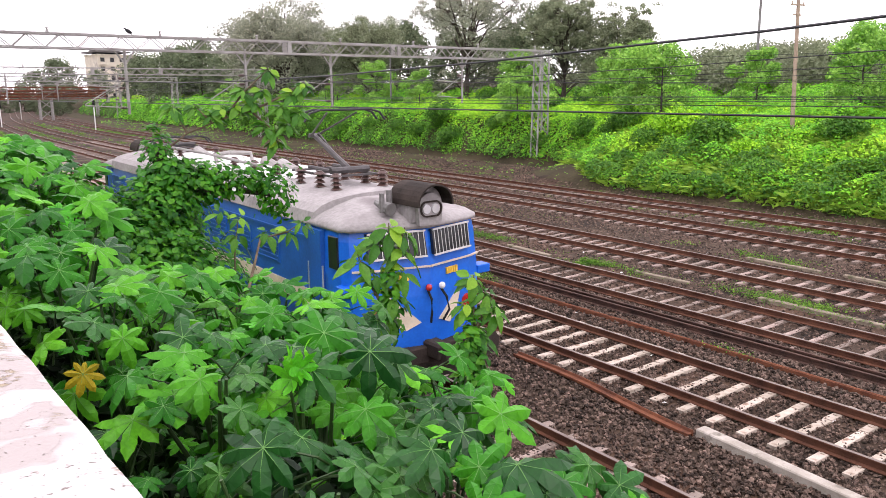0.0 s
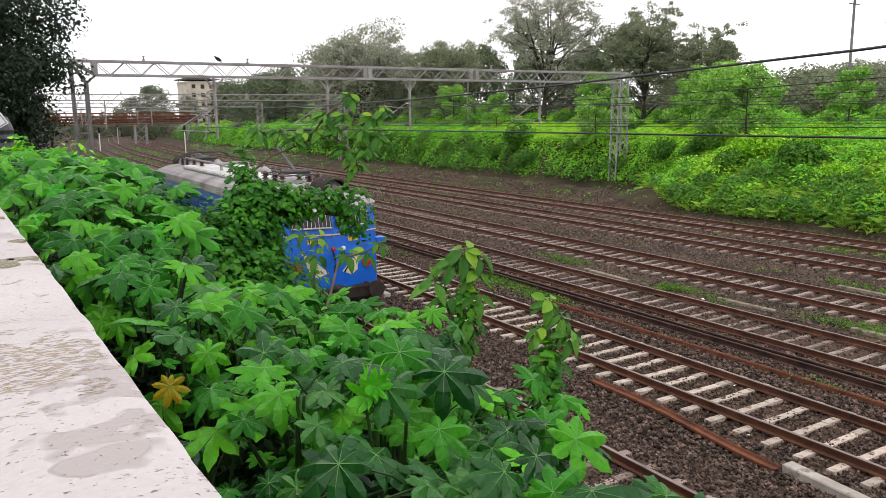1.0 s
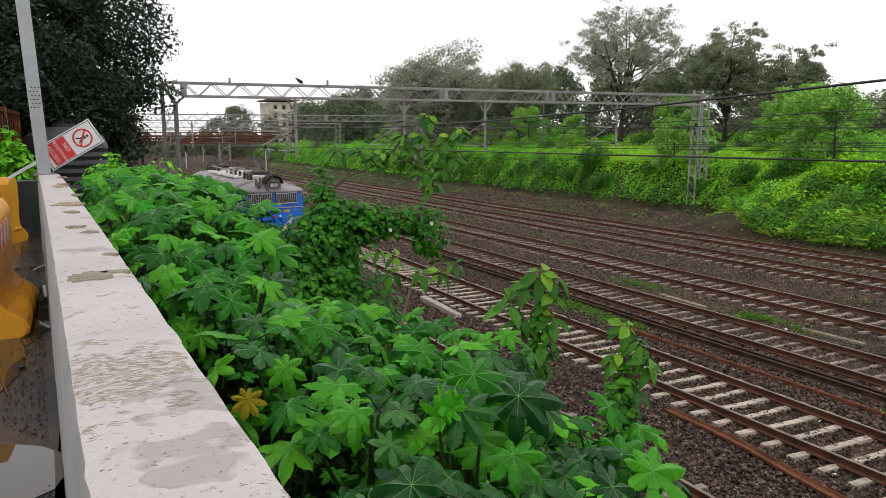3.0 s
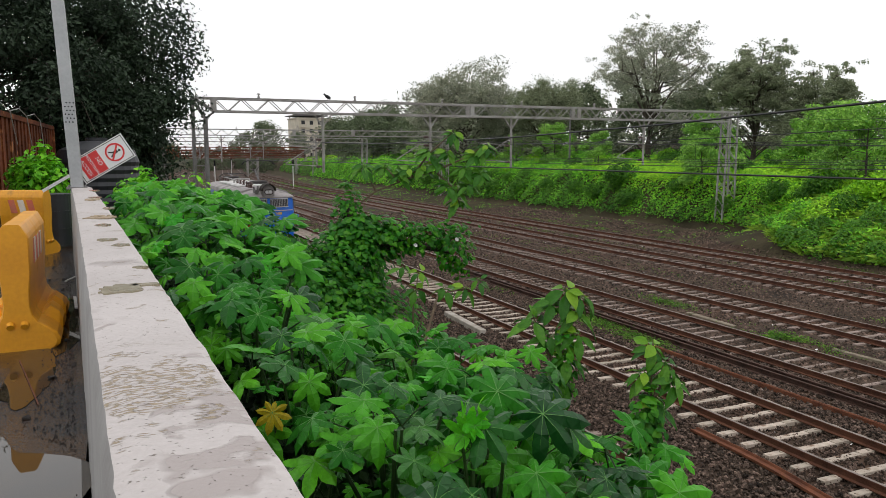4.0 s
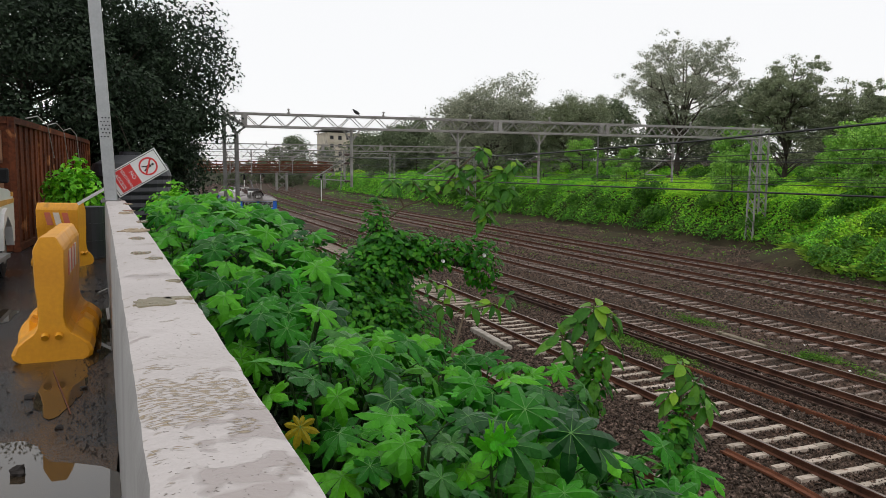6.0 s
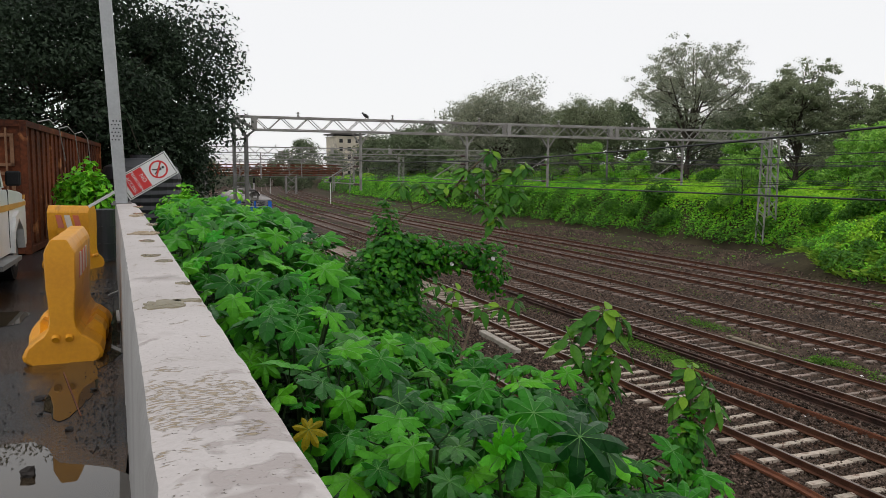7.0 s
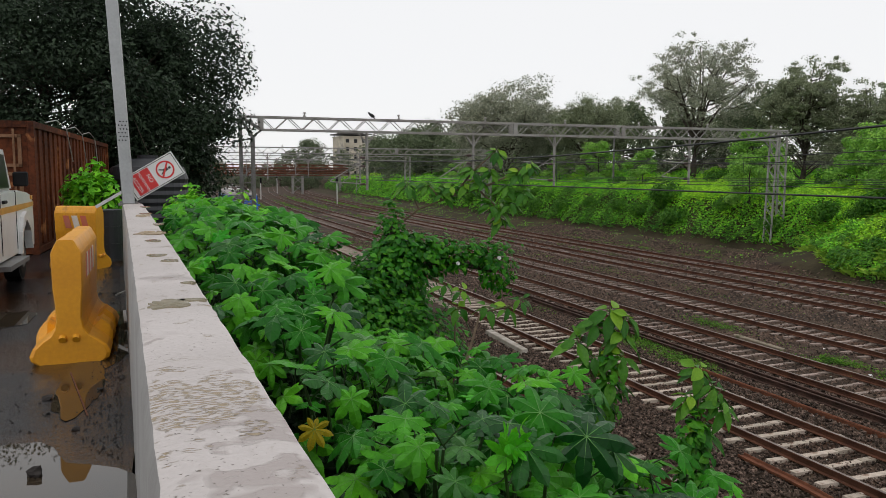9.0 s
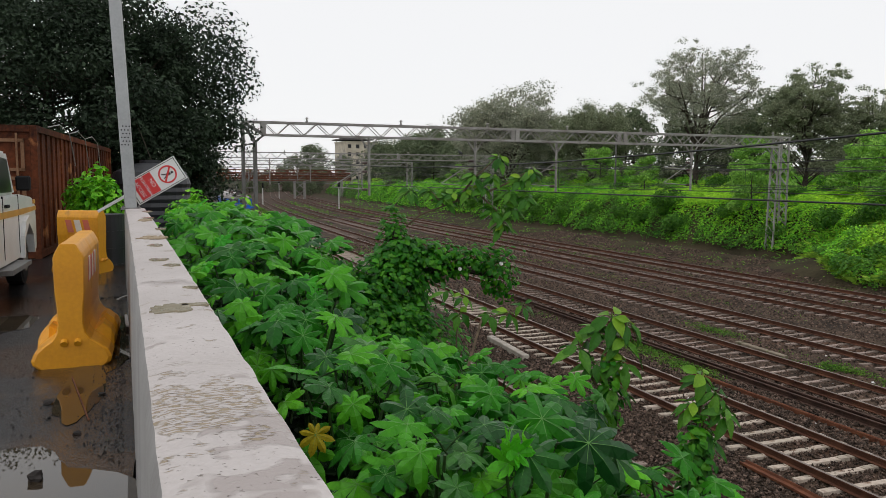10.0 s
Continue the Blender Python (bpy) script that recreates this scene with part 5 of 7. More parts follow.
# ---- parapet ----
M.update(
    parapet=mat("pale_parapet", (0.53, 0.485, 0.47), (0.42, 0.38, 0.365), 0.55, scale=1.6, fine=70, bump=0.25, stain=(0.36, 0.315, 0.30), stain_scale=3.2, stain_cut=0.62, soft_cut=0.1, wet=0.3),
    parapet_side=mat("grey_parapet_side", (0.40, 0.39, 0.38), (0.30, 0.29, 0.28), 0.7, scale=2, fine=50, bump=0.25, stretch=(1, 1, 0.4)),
    crust=mat("tan_crust", (0.44, 0.36, 0.26), (0.28, 0.22, 0.15), 0.9, scale=12, fine=60, bump=0.8),
    damp=mat("damp_plaster", (0.36, 0.31, 0.295), (0.30, 0.255, 0.24), 0.35, scale=6, fine=60, bump=0.2),
    wetspot=mat("wet_stain", (0.35, 0.31, 0.22), (0.22, 0.19, 0.12), 0.2, scale=8, fine=40, bump=0.1),
    plastic=mat("yellow_plastic", (0.80, 0.37, 0.015), (0.62, 0.26, 0.012), 0.42, scale=2, fine=30, bump=0.08, stain=(0.30, 0.14, 0.03), stain_scale=3, stain_cut=0.62, soft_cut=0.15),
    plastic_red=mat("faded_red_film", (0.62, 0.12, 0.07), (0.5, 0.16, 0.1), 0.5, scale=6, fine=40, bump=0.05),
    plastic_white=mat("faded_white_film", (0.72, 0.66, 0.6), (0.6, 0.5, 0.42), 0.5, scale=6, fine=40, bump=0.05),
    container_edge=mat("bleached_rust_edge", (0.30, 0.17, 0.10), (0.14, 0.07, 0.04), 0.8, scale=2, fine=20, bump=0.3),
    container=mat("rusted_container", (0.19, 0.055, 0.022), (0.022, 0.011, 0.009), 0.8, scale=0.55, fine=14, bump=0.4, stain=(0.36, 0.15, 0.06), stain_scale=1.6, stain_cut=0.62, soft_cut=0.05),
    carwhite=mat("white_car_paint", (0.72, 0.72, 0.71), (0.6, 0.6, 0.58), 0.3, scale=2, fine=20, bump=0.03, stain=(0.42, 0.38, 0.33), stain_scale=2, stain_cut=0.62, soft_cut=0.2),
    ochre=mat("ochre_stripe", (0.62, 0.30, 0.05), None, 0.4, bump=0),
    tank=mat("black_tank", (0.02, 0.022, 0.028), (0.012, 0.013, 0.016), 0.45, scale=2, fine=20, bump=0.05),
    signred=mat("sign_red", (0.72, 0.035, 0.035), (0.62, 0.03, 0.03), 0.45, bump=0),
    signwhite=mat("sign_white", (0.82, 0.82, 0.82), (0.74, 0.74, 0.74), 0.45, bump=0),
    signblack=mat("sign_black", (0.02, 0.02, 0.02), None, 0.5, bump=0),
    water=mat("puddle_water", (0.03, 0.025, 0.02), (0.05, 0.035, 0.02), 0.02, scale=2, fine=10, bump=0.0),
    debris=mat("rubble", (0.06, 0.053, 0.05), (0.02, 0.018, 0.017), 0.8, scale=8, fine=40, bump=0.4),
    mud=mat("muddy_edge", (0.045, 0.04, 0.038), (0.018, 0.016, 0.016), 0.55, scale=5, fine=50, bump=0.9),
)


def flaking(m, colour, stretch, cut, mask_scale, mask_cut, centre=None, radius=None):
    """Adds flakes of another colour, with their relief, in patches."""
    n, l = m.node_tree.nodes, m.node_tree.links
    b = n["Principled BSDF"]
    src = b.inputs["Base Color"].links[0].from_socket
    tc, mp = n.new("ShaderNodeTexCoord"), n.new("ShaderNodeMapping")
    mp.inputs["Scale"].default_value = stretch
    l.new(tc.outputs["Object"], mp.inputs[0])
    t, k = n.new("ShaderNodeTexNoise"), n.new("ShaderNodeTexNoise")
    t.inputs["Scale"].default_value, t.inputs["Detail"].default_value = 1.0, 6
    k.inputs["Scale"].default_value = mask_scale
    l.new(mp.outputs[0], t.inputs["Vector"])
    l.new(tc.outputs["Object"], k.inputs["Vector"])
    r, q, mul = n.new("ShaderNodeMapRange"), n.new("ShaderNodeMapRange"), n.new("ShaderNodeMath")
    r.inputs["From Min"].default_value, r.inputs["From Max"].default_value = cut, cut + 0.05
    q.inputs["From Min"].default_value, q.inputs["From Max"].default_value = mask_cut, mask_cut + 0.06
    mul.operation = "MULTIPLY"
    l.new(t.outputs[0], r.inputs["Value"])
    if centre:
        mq, gr, sm = n.new("ShaderNodeMapping"), n.new("ShaderNodeTexGradient"), n.new("ShaderNodeMath")
        mq.vector_type = "TEXTURE"
        mq.inputs["Location"].default_value, mq.inputs["Scale"].default_value = centre, radius
        gr.gradient_type, sm.operation = "SPHERICAL", "MULTIPLY_ADD"
        l.new(tc.outputs["Object"], mq.inputs[0])
        l.new(mq.outputs[0], gr.inputs[0])
        l.new(gr.outputs[1], sm.inputs[0])
        sm.inputs[1].default_value = 0.5
        l.new(k.outputs[0], sm.inputs[2])
        l.new(sm.outputs[0], q.inputs["Value"])
    else:
        l.new(k.outputs[0], q.inputs["Value"])
    l.new(r.outputs[0], mul.inputs[0])
    l.new(q.outputs[0], mul.inputs[1])
    mx = n.new("ShaderNodeMixRGB")
    mx.inputs[2].default_value = (*colour, 1)
    l.new(mul.outputs[0], mx.inputs[0])
    l.new(src, mx.inputs[1])
    l.new(mx.outputs[0], b.inputs["Base Color"])
    bp = n.new("ShaderNodeBump")
    bp.inputs["Strength"].default_value, bp.inputs["Distance"].default_value, bp.invert = 0.8, 0.006, True
    l.new(mul.outputs[0], bp.inputs["Height"])
    l.new(b.inputs["Normal"].links[0].from_socket, bp.inputs["Normal"])
    l.new(bp.outputs[0], b.inputs["Normal"])


flaking(M["parapet"], (0.36, 0.315, 0.30), (5, 9, 5), 0.42, 9.0, 0.66, (0.16, 1.30, 5.24), (0.16, 0.36, 0.5))
flaking(M["parapet"], (0.30, 0.235, 0.15), (45, 150, 20), 0.5, 14.0, 0.66, (0.07, 1.62, 5.24), (0.2, 0.36, 0.5))
flaking(M["parapet"], (0.33, 0.28, 0.22), (40, 120, 20), 0.55, 2.6, 0.62)
flaking(M["parapet"], (0.20, 0.17, 0.14), (90, 110, 40), 0.66, 1.5, 0.35)
ZP, ZR = 5.239, 4.16


def par_x(y):
    """Inner edge of the parapet's top."""
    return 0.035 - 0.0445 * y - 0.0004 * y * y


def build_parapet():
    P = thing("parapet", "pale weathered concrete parapet with peeling plaster top", "parapet wall", kind="structure")
    ys = np.arange(-6, 12.61, 0.06)
    nx = 7
    v, f = [], []
    for y in ys:
        x0 = par_x(y)
        w = 0.235 + 0.003 * y
        for i in range(nx):
            q = i / (nx - 1)
            x = x0 + w * q
            e = 0.0
            if i in (0, nx - 1):
                e = 0.0025 * noise.noise(Vector((y * 5, i * 5.0, 0))) + 0.005 * noise.noise(Vector((y * 31, i, 1)))
            z = ZP + 0.004 * noise.noise(Vector((x * 14, y * 9, 2))) - (0.008 if i in (0, nx - 1) else 0)
            v.append((x + e, y, z))
    for j in range(len(ys) - 1):
        for i in range(nx - 1):
            f.append((j * nx + i, j * nx + i + 1, (j + 1) * nx + i + 1, (j + 1) * nx + i))
    top = raw("coping", v, f, M["parapet"], P, smooth=True)
    tagged(top, "pale plaster top with wet stains and worn edges")
    # body below the top
    bv, bf = [], []
    for j in range(len(ys)):
        a, b = v[j * nx], v[j * nx + nx - 1]
        bv += [a, (a[0] - 0.012, a[1], a[2] - 0.05), (a[0] - 0.03, a[1], 3.9), (b[0] + 0.02, b[1], 3.2), (b[0] + 0.012, b[1], b[2] - 0.05), b]
    for j in range(len(ys) - 1):
        for i in range(5):
            bf.append((j * 6 + i + 1, j * 6 + i, (j + 1) * 6 + i, (j + 1) * 6 + i + 1))
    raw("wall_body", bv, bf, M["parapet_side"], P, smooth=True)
    bm = bmesh.new()
    bm.faces.new([bm.verts.new(p) for p in bv[-6:]])
    part("end_face", bm, M["parapet_side"], P)
    # patches with shapes of their own
    def patch(name, cx, cy, rx, ry, material, h, label, seed, crumbs=0):
        bm = bmesh.new()
        n = 40
        ring = []
        for k in range(n):
            a = 2 * math.pi * k / n
            r = 1 + 0.4 * noise.noise(Vector((math.cos(a) * 1.6, math.sin(a) * 1.6, seed * 3.7))) + 0.28 * noise.noise(Vector((math.cos(a) * 4, math.sin(a) * 4, seed * 3.7)))
            ring.append(bm.verts.new((cx + rx * r * math.cos(a), cy + ry * r * math.sin(a), ZP + h)))
        low = [bm.verts.new((p.co.x, p.co.y, ZP - 0.004)) for p in ring]
        bm.faces.new(ring)
        for k in range(n):
            bm.faces.new((low[k], low[(k + 1) % n], ring[(k + 1) % n], ring[k]))
        for k in range(crumbs):
            a, r = rng.random() * 6.28, rng.random() ** 0.5
            s = 0.004 + 0.008 * rng.random()
            x, y = cx + rx * r * math.cos(a), cy + ry * r * math.sin(a)
            bmesh.ops.create_icosphere(bm, subdivisions=1, radius=s, matrix=Matrix.Translation((x, y, ZP + h)) @ Matrix.Diagonal((1.4, 1, 0.6, 1)))
        part(name, bm, material, P, label)
    patch("stain", 0.0, 2.86, 0.07, 0.10, M["wetspot"], 0.0055, "dark wet puddle stain", 1.0)
    patch("stain", 0.09, 2.93, 0.05, 0.03, M["wetspot"], 0.0055, "dark wet puddle stain", 2.0)
    for k, (x, y, rx, ry) in enumerate(((-0.05, 4.6, 0.05, 0.07), (0.02, 4.3, 0.04, 0.05), (-0.08, 5.6, 0.05, 0.08), (-0.06, 7.4, 0.05, 0.1), (0.09, 3.4, 0.03, 0.03), (-0.2, 9.4, 0.06, 0.15), (-0.25, 11.2, 0.06, 0.2))):
        patch("stain", x, y, rx, ry, M["wetspot"], 0.005, "small damp stain", 3.0 + k)
    patch("crust", -0.1, 6.3, 0.10, 0.17, M["crust"], 0.006, "tan crumbling plaster crust", 21.0, 40)
    patch("crust", -0.22, 8.9, 0.07, 0.22, M["crust"], 0.006, "tan crumbling plaster crust", 22.0, 30)


build_parapet()

# ---- steel pole on the parapet's end ----
P = thing("steel_pole", "grey painted square steel pole with rows of small holes", "pole", (-0.50, 12.45, ZP))
bm = bmesh.new()
box(bm, -0.085, 0.085, -0.085, 0.085, 0, 5.6, bevel=0.012, m=pose(0, 0, 0, 0, -2.4, 0))
part("shaft", bm, M["steel"], P)
for r in range(6):
    for c in range(3):
        bm = bmesh.new()
        rod(bm, (-0.045 + 0.045 * c + (0.02 if r % 2 else 0) - 0.05, -0.0855, 0.95 + r * 0.055), (-0.045 + 0.045 * c + (0.02 if r % 2 else 0) - 0.05, -0.093, 0.95 + r * 0.055), 0.011, seg=8)
        part("hole", bm, M["dark"], P)
bm = bmesh.new()
box(bm, -0.14, 0.14, -0.14, 0.14, -0.02, 0.012)
for sx in (-0.11, 0.11):
    for sy in (-0.11, 0.11):
        rod(bm, (sx, sy, 0), (sx, sy, 0.04), 0.014, seg=6)
part("base_plate", bm, M["steel_old"], P)

# ---- fallen warning sign leaning on the pole ----


def text_mesh(body, size):
    cu = bpy.data.curves.new("lettering", "FONT")
    cu.body, cu.size, cu.extrude, cu.align_x, cu.align_y = body, size, 0.001, "CENTER", "CENTER"
    ob = bpy.data.objects.new("lettering", cu)
    scene.collection.objects.link(ob)
    bpy.context.view_layer.update()
    me = bpy.data.meshes.new_from_object(ob.evaluated_get(bpy.context.evaluated_depsgraph_get()))
    bpy.data.objects.remove(ob)
    return me


SGN = thing("warning_sign", "white and red warning sign, knocked askew against the pole", "sign")
SGN.matrix_basis = Matrix.Translation((-0.13, 12.75, 5.66)) @ pose(0, 0, 0, 90, 0, 0) @ pose(0, 0, 0, 0, 0, -59)
bm = bmesh.new()
box(bm, -0.2, 0.2, -0.42, 0.42, -0.006, 0.0, bevel=0.001)
part("plate", bm, M["signwhite"], SGN, "white sign plate")
bm = bmesh.new()
for x0, x1, y0, y1 in ((-0.185, -0.175, -0.4, 0.4), (0.175, 0.185, -0.4, 0.4), (-0.185, 0.185, 0.39, 0.4), (-0.185, 0.185, -0.4, -0.39)):
    box(bm, x0, x1, y0, y1, 0.0, 0.003)
part("border", bm, M["signblack"], SGN, "thin black border")
bm = bmesh.new()
box(bm, -0.165, 0.165, -0.34, -0.02, 0.0, 0.004)
part("red_panel", bm, M["signred"], SGN, "red text panel")
bm = bmesh.new()
for k in range(32):
    a, b = 2 * math.pi * k / 32, 2 * math.pi * (k + 1) / 32
    vs = [bm.verts.new((r * math.cos(q), 0.19 + r * math.sin(q), 0.004)) for r, q in ((0.115, a), (0.14, a), (0.14, b), (0.115, b))]
    bm.faces.new(vs)
box(bm, -0.125, 0.125, -0.013, 0.013, 0.001, 0.005, m=Matrix.Translation((0, 0.19, 0)) @ pose(0, 0, 0, 0, 0, -45))
part("ban_ring", bm, M["signred"], SGN, "red ring with a slash")
bm = bmesh.new()
box(bm, -0.02, 0.025, 0.16, 0.235, 0.0, 0.0025, bevel=0.001)
rod(bm, (0.005, 0.262, 0), (0.005, 0.262, 0.0025), 0.02, seg=10)
bar(bm, (-0.005, 0.165, 0.001), (-0.045, 0.105, 0.001), 0.018, 0.003)
bar(bm, (0.012, 0.165, 0.001), (0.04, 0.105, 0.001), 0.018, 0.003)
part("walker_symbol", bm, M["signblack"], SGN, "plain black walking symbol")
for body, y, s in (("NO", -0.075, 0.085), ("PEDESTRIAN", -0.18, 0.06), ("ACCESS", -0.28, 0.075)):
    me = text_mesh(body, s)
    me.materials.append(M["signwhite"])
    ob = new("lettering", me)
    ob.parent, ob.matrix_basis = SGN, pose(0, y, 0.0052)
    tagged(ob, "white capital letters")
bm = bmesh.new()
bar(bm, (-0.03, -0.42, -0.02), (-0.03, -0.98, -0.02), 0.045, 0.03)
part("leg_strut", bm, M["white"], SGN, "white metal leg of the sign")

# ---- water-filled road barriers ----


def barrier_shape(bm, length):
    half = [(-0.25, 0.0), (-0.29, 0.03), (-0.30, 0.07), (-0.275, 0.13), (-0.21, 0.185), (-0.145, 0.225), (-0.11, 0.28), (-0.095, 0.36), (-0.10, 0.5), (-0.115, 0.62), (-0.118, 0.9), (-0.105, 0.935), (-0.07, 1.0), (-0.055, 1.01)]
    prof = half + [(-x, z) for x, z in half[::-1]]
    cuts = [(0, 0.9), (0.012, 0.97), (0.04, 1), (0.22, 1), (0.26, 0.93), (0.42, 0.93), (0.46, 1), (0.5, 1), (0.54, 1), (0.58, 0.93), (0.74, 0.93), (0.78, 1), (0.96, 1), (0.988, 0.97), (1, 0.9)]
    rings = []
    for q, s in cuts:
        ring = []
        for x, z in prof:
            xx = x * (s if z > 0.5 else s if q in (0, 1) else 1.0)
            zz = z
            if z < 0.2 and 0.26 <= q <= 0.42 or z < 0.2 and 0.58 <= q <= 0.74:
                zz = z + 0.09
            ring.append(bm.verts.new((xx, q * length, zz)))
        rings.append(ring)
    n = len(prof)
    for a, b in zip(rings, rings[1:]):
        for k in range(n):
            bm.faces.new((a[k], a[(k + 1) % n], b[(k + 1) % n], b[k]))
    bm.faces.new(rings[0])
    bm.faces.new(rings[-1][::-1])
    bmesh.ops.recalc_face_normals(bm, faces=bm.faces[:])
    bm.normal_update()


def road_barrier(x, y, rz, label, length=1.5):
    T = thing("road_barrier", label, "road barrier", (x, y, ZR), group="road barriers", rz=rz)
    bm = bmesh.new()
    barrier_shape(bm, length)
    for yy in (-0.02,):
        for xx in (-0.05, 0.05):
            rod(bm, (xx, 0.0, 0.22), (xx, -0.03, 0.2), 0.03, seg=8)
    part("body", bm, M["plastic"], T, "moulded yellow plastic body")
    for sx in (-1, 1):
        for k in range(6 if length > 1 else 3):
            bm = bmesh.new()
            y0 = (0.3 if length > 1 else 0.12) + k * 0.15
            vs = [bm.verts.new((sx * 0.1185, a, b)) for a, b in ((y0, 0.66), (y0 + 0.1, 0.66), (y0 + 0.15, 0.86), (y0 + 0.05, 0.86))]
            vb = [bm.verts.new((sx * 0.11, v.co.y, v.co.z)) for v in vs]
            bm.faces.new(vs)
            for j in range(4):
                bm.faces.new((vs[j], vs[(j + 1) % 4], vb[(j + 1) % 4], vb[j]))
            part("stripe", bm, M["plastic_red" if k % 2 == 0 else "plastic_white"], T, "faded slanting reflective stripe")
    return T


road_barrier(-0.755, 6.75, 0.5, "dirty yellow plastic road barrier beside the parapet", 1.7)
road_barrier(-0.98, 13.4, 62, "dirty yellow plastic road barrier standing crosswise", 0.72)

# ---- rusted shipping container ----
C = thing("shipping_container", "rust-red corrugated shipping container with stained sides", "container", (-2.25, 16.0, ZR), rz=-2.4)
h = 2.5
for k in range(44):
    bm = bmesh.new()
    y0 = 0.15 + k * 0.272
    d = 0.0 if k % 2 else 0.036
    box(bm, -0.06 + d - 0.036, -0.02 + d - 0.036, y0, y0 + 0.272, 0.16, h - 0.1)
    part("side_rib", bm, M["container"], C)
bm = bmesh.new()
box(bm, -2.4, -0.06, 0.04, 0.1, 0.16, h - 0.1)
part("end_panel", bm, M["container"], C, "rusty end wall with ribs")
for x0, x1 in ((-2.3, -1.32), (-1.18, -0.2)):
    for z0, z1 in ((0.25, 0.85), (0.95, 1.55), (1.65, 2.25)):
        bm = bmesh.new()
        for a, b, c, d in ((x0, x1, z0, z0 + 0.06), (x0, x1, z1 - 0.06, z1), (x0, x0 + 0.06, z0, z1), (x1 - 0.06, x1, z0, z1)):
            box(bm, a, b, -0.005, 0.045, c, d)
        part("door_panel", bm, M["container_edge"], C, "pale rusty frame of an end door panel")
    bm = bmesh.new()
    rod(bm, (x1 - 0.12, -0.02, 0.15), (x1 - 0.12, -0.02, 2.35), 0.02, seg=8)
    part("lock_rod", bm, M["container_edge"], C)
bm = bmesh.new()
for x in (-2.44, -0.1):
    for y in (0, 12.1):
        box(bm, x, x + 0.12, y, y + 0.12, 0, h, bevel=0.01)
for z in (0.02, h - 0.12):
    box(bm, -0.1, 0.02, 0.1, 12.1, z, z + 0.12)
    box(bm, -2.4, -0.1, 0.0, 0.1, z, z + 0.12)
part("frame", bm, M["container"], C, "rusty corner posts and rails")
bm = bmesh.new()
box(bm, -2.4, -0.06, 0.1, 12.1, h - 0.08, h - 0.02)
box(bm, -2.4, -2.34, 0.1, 12.1, 0.16, h - 0.1)
box(bm, -2.4, -0.06, 0.1, 12.1, 0.1, 0.16)
part("roof_panel", bm, M["container"], C)
for i in range(3):
    bm = bmesh.new()
    tube(bm, [(0.05, 1 + i * 2.5, h + 0.03), (0.1, 2 + i * 2.5, h + 0.14), (0.06, 3.5 + i * 2.5, h + 0.02), (0.12, 3.8 + i * 2.5, h - 0.7 - 0.3 * i)], 0.012, 5)
    part("loose_wire", bm, M["steel_pale"], C, "loose hanging wire")

# ---- white utility vehicle ----


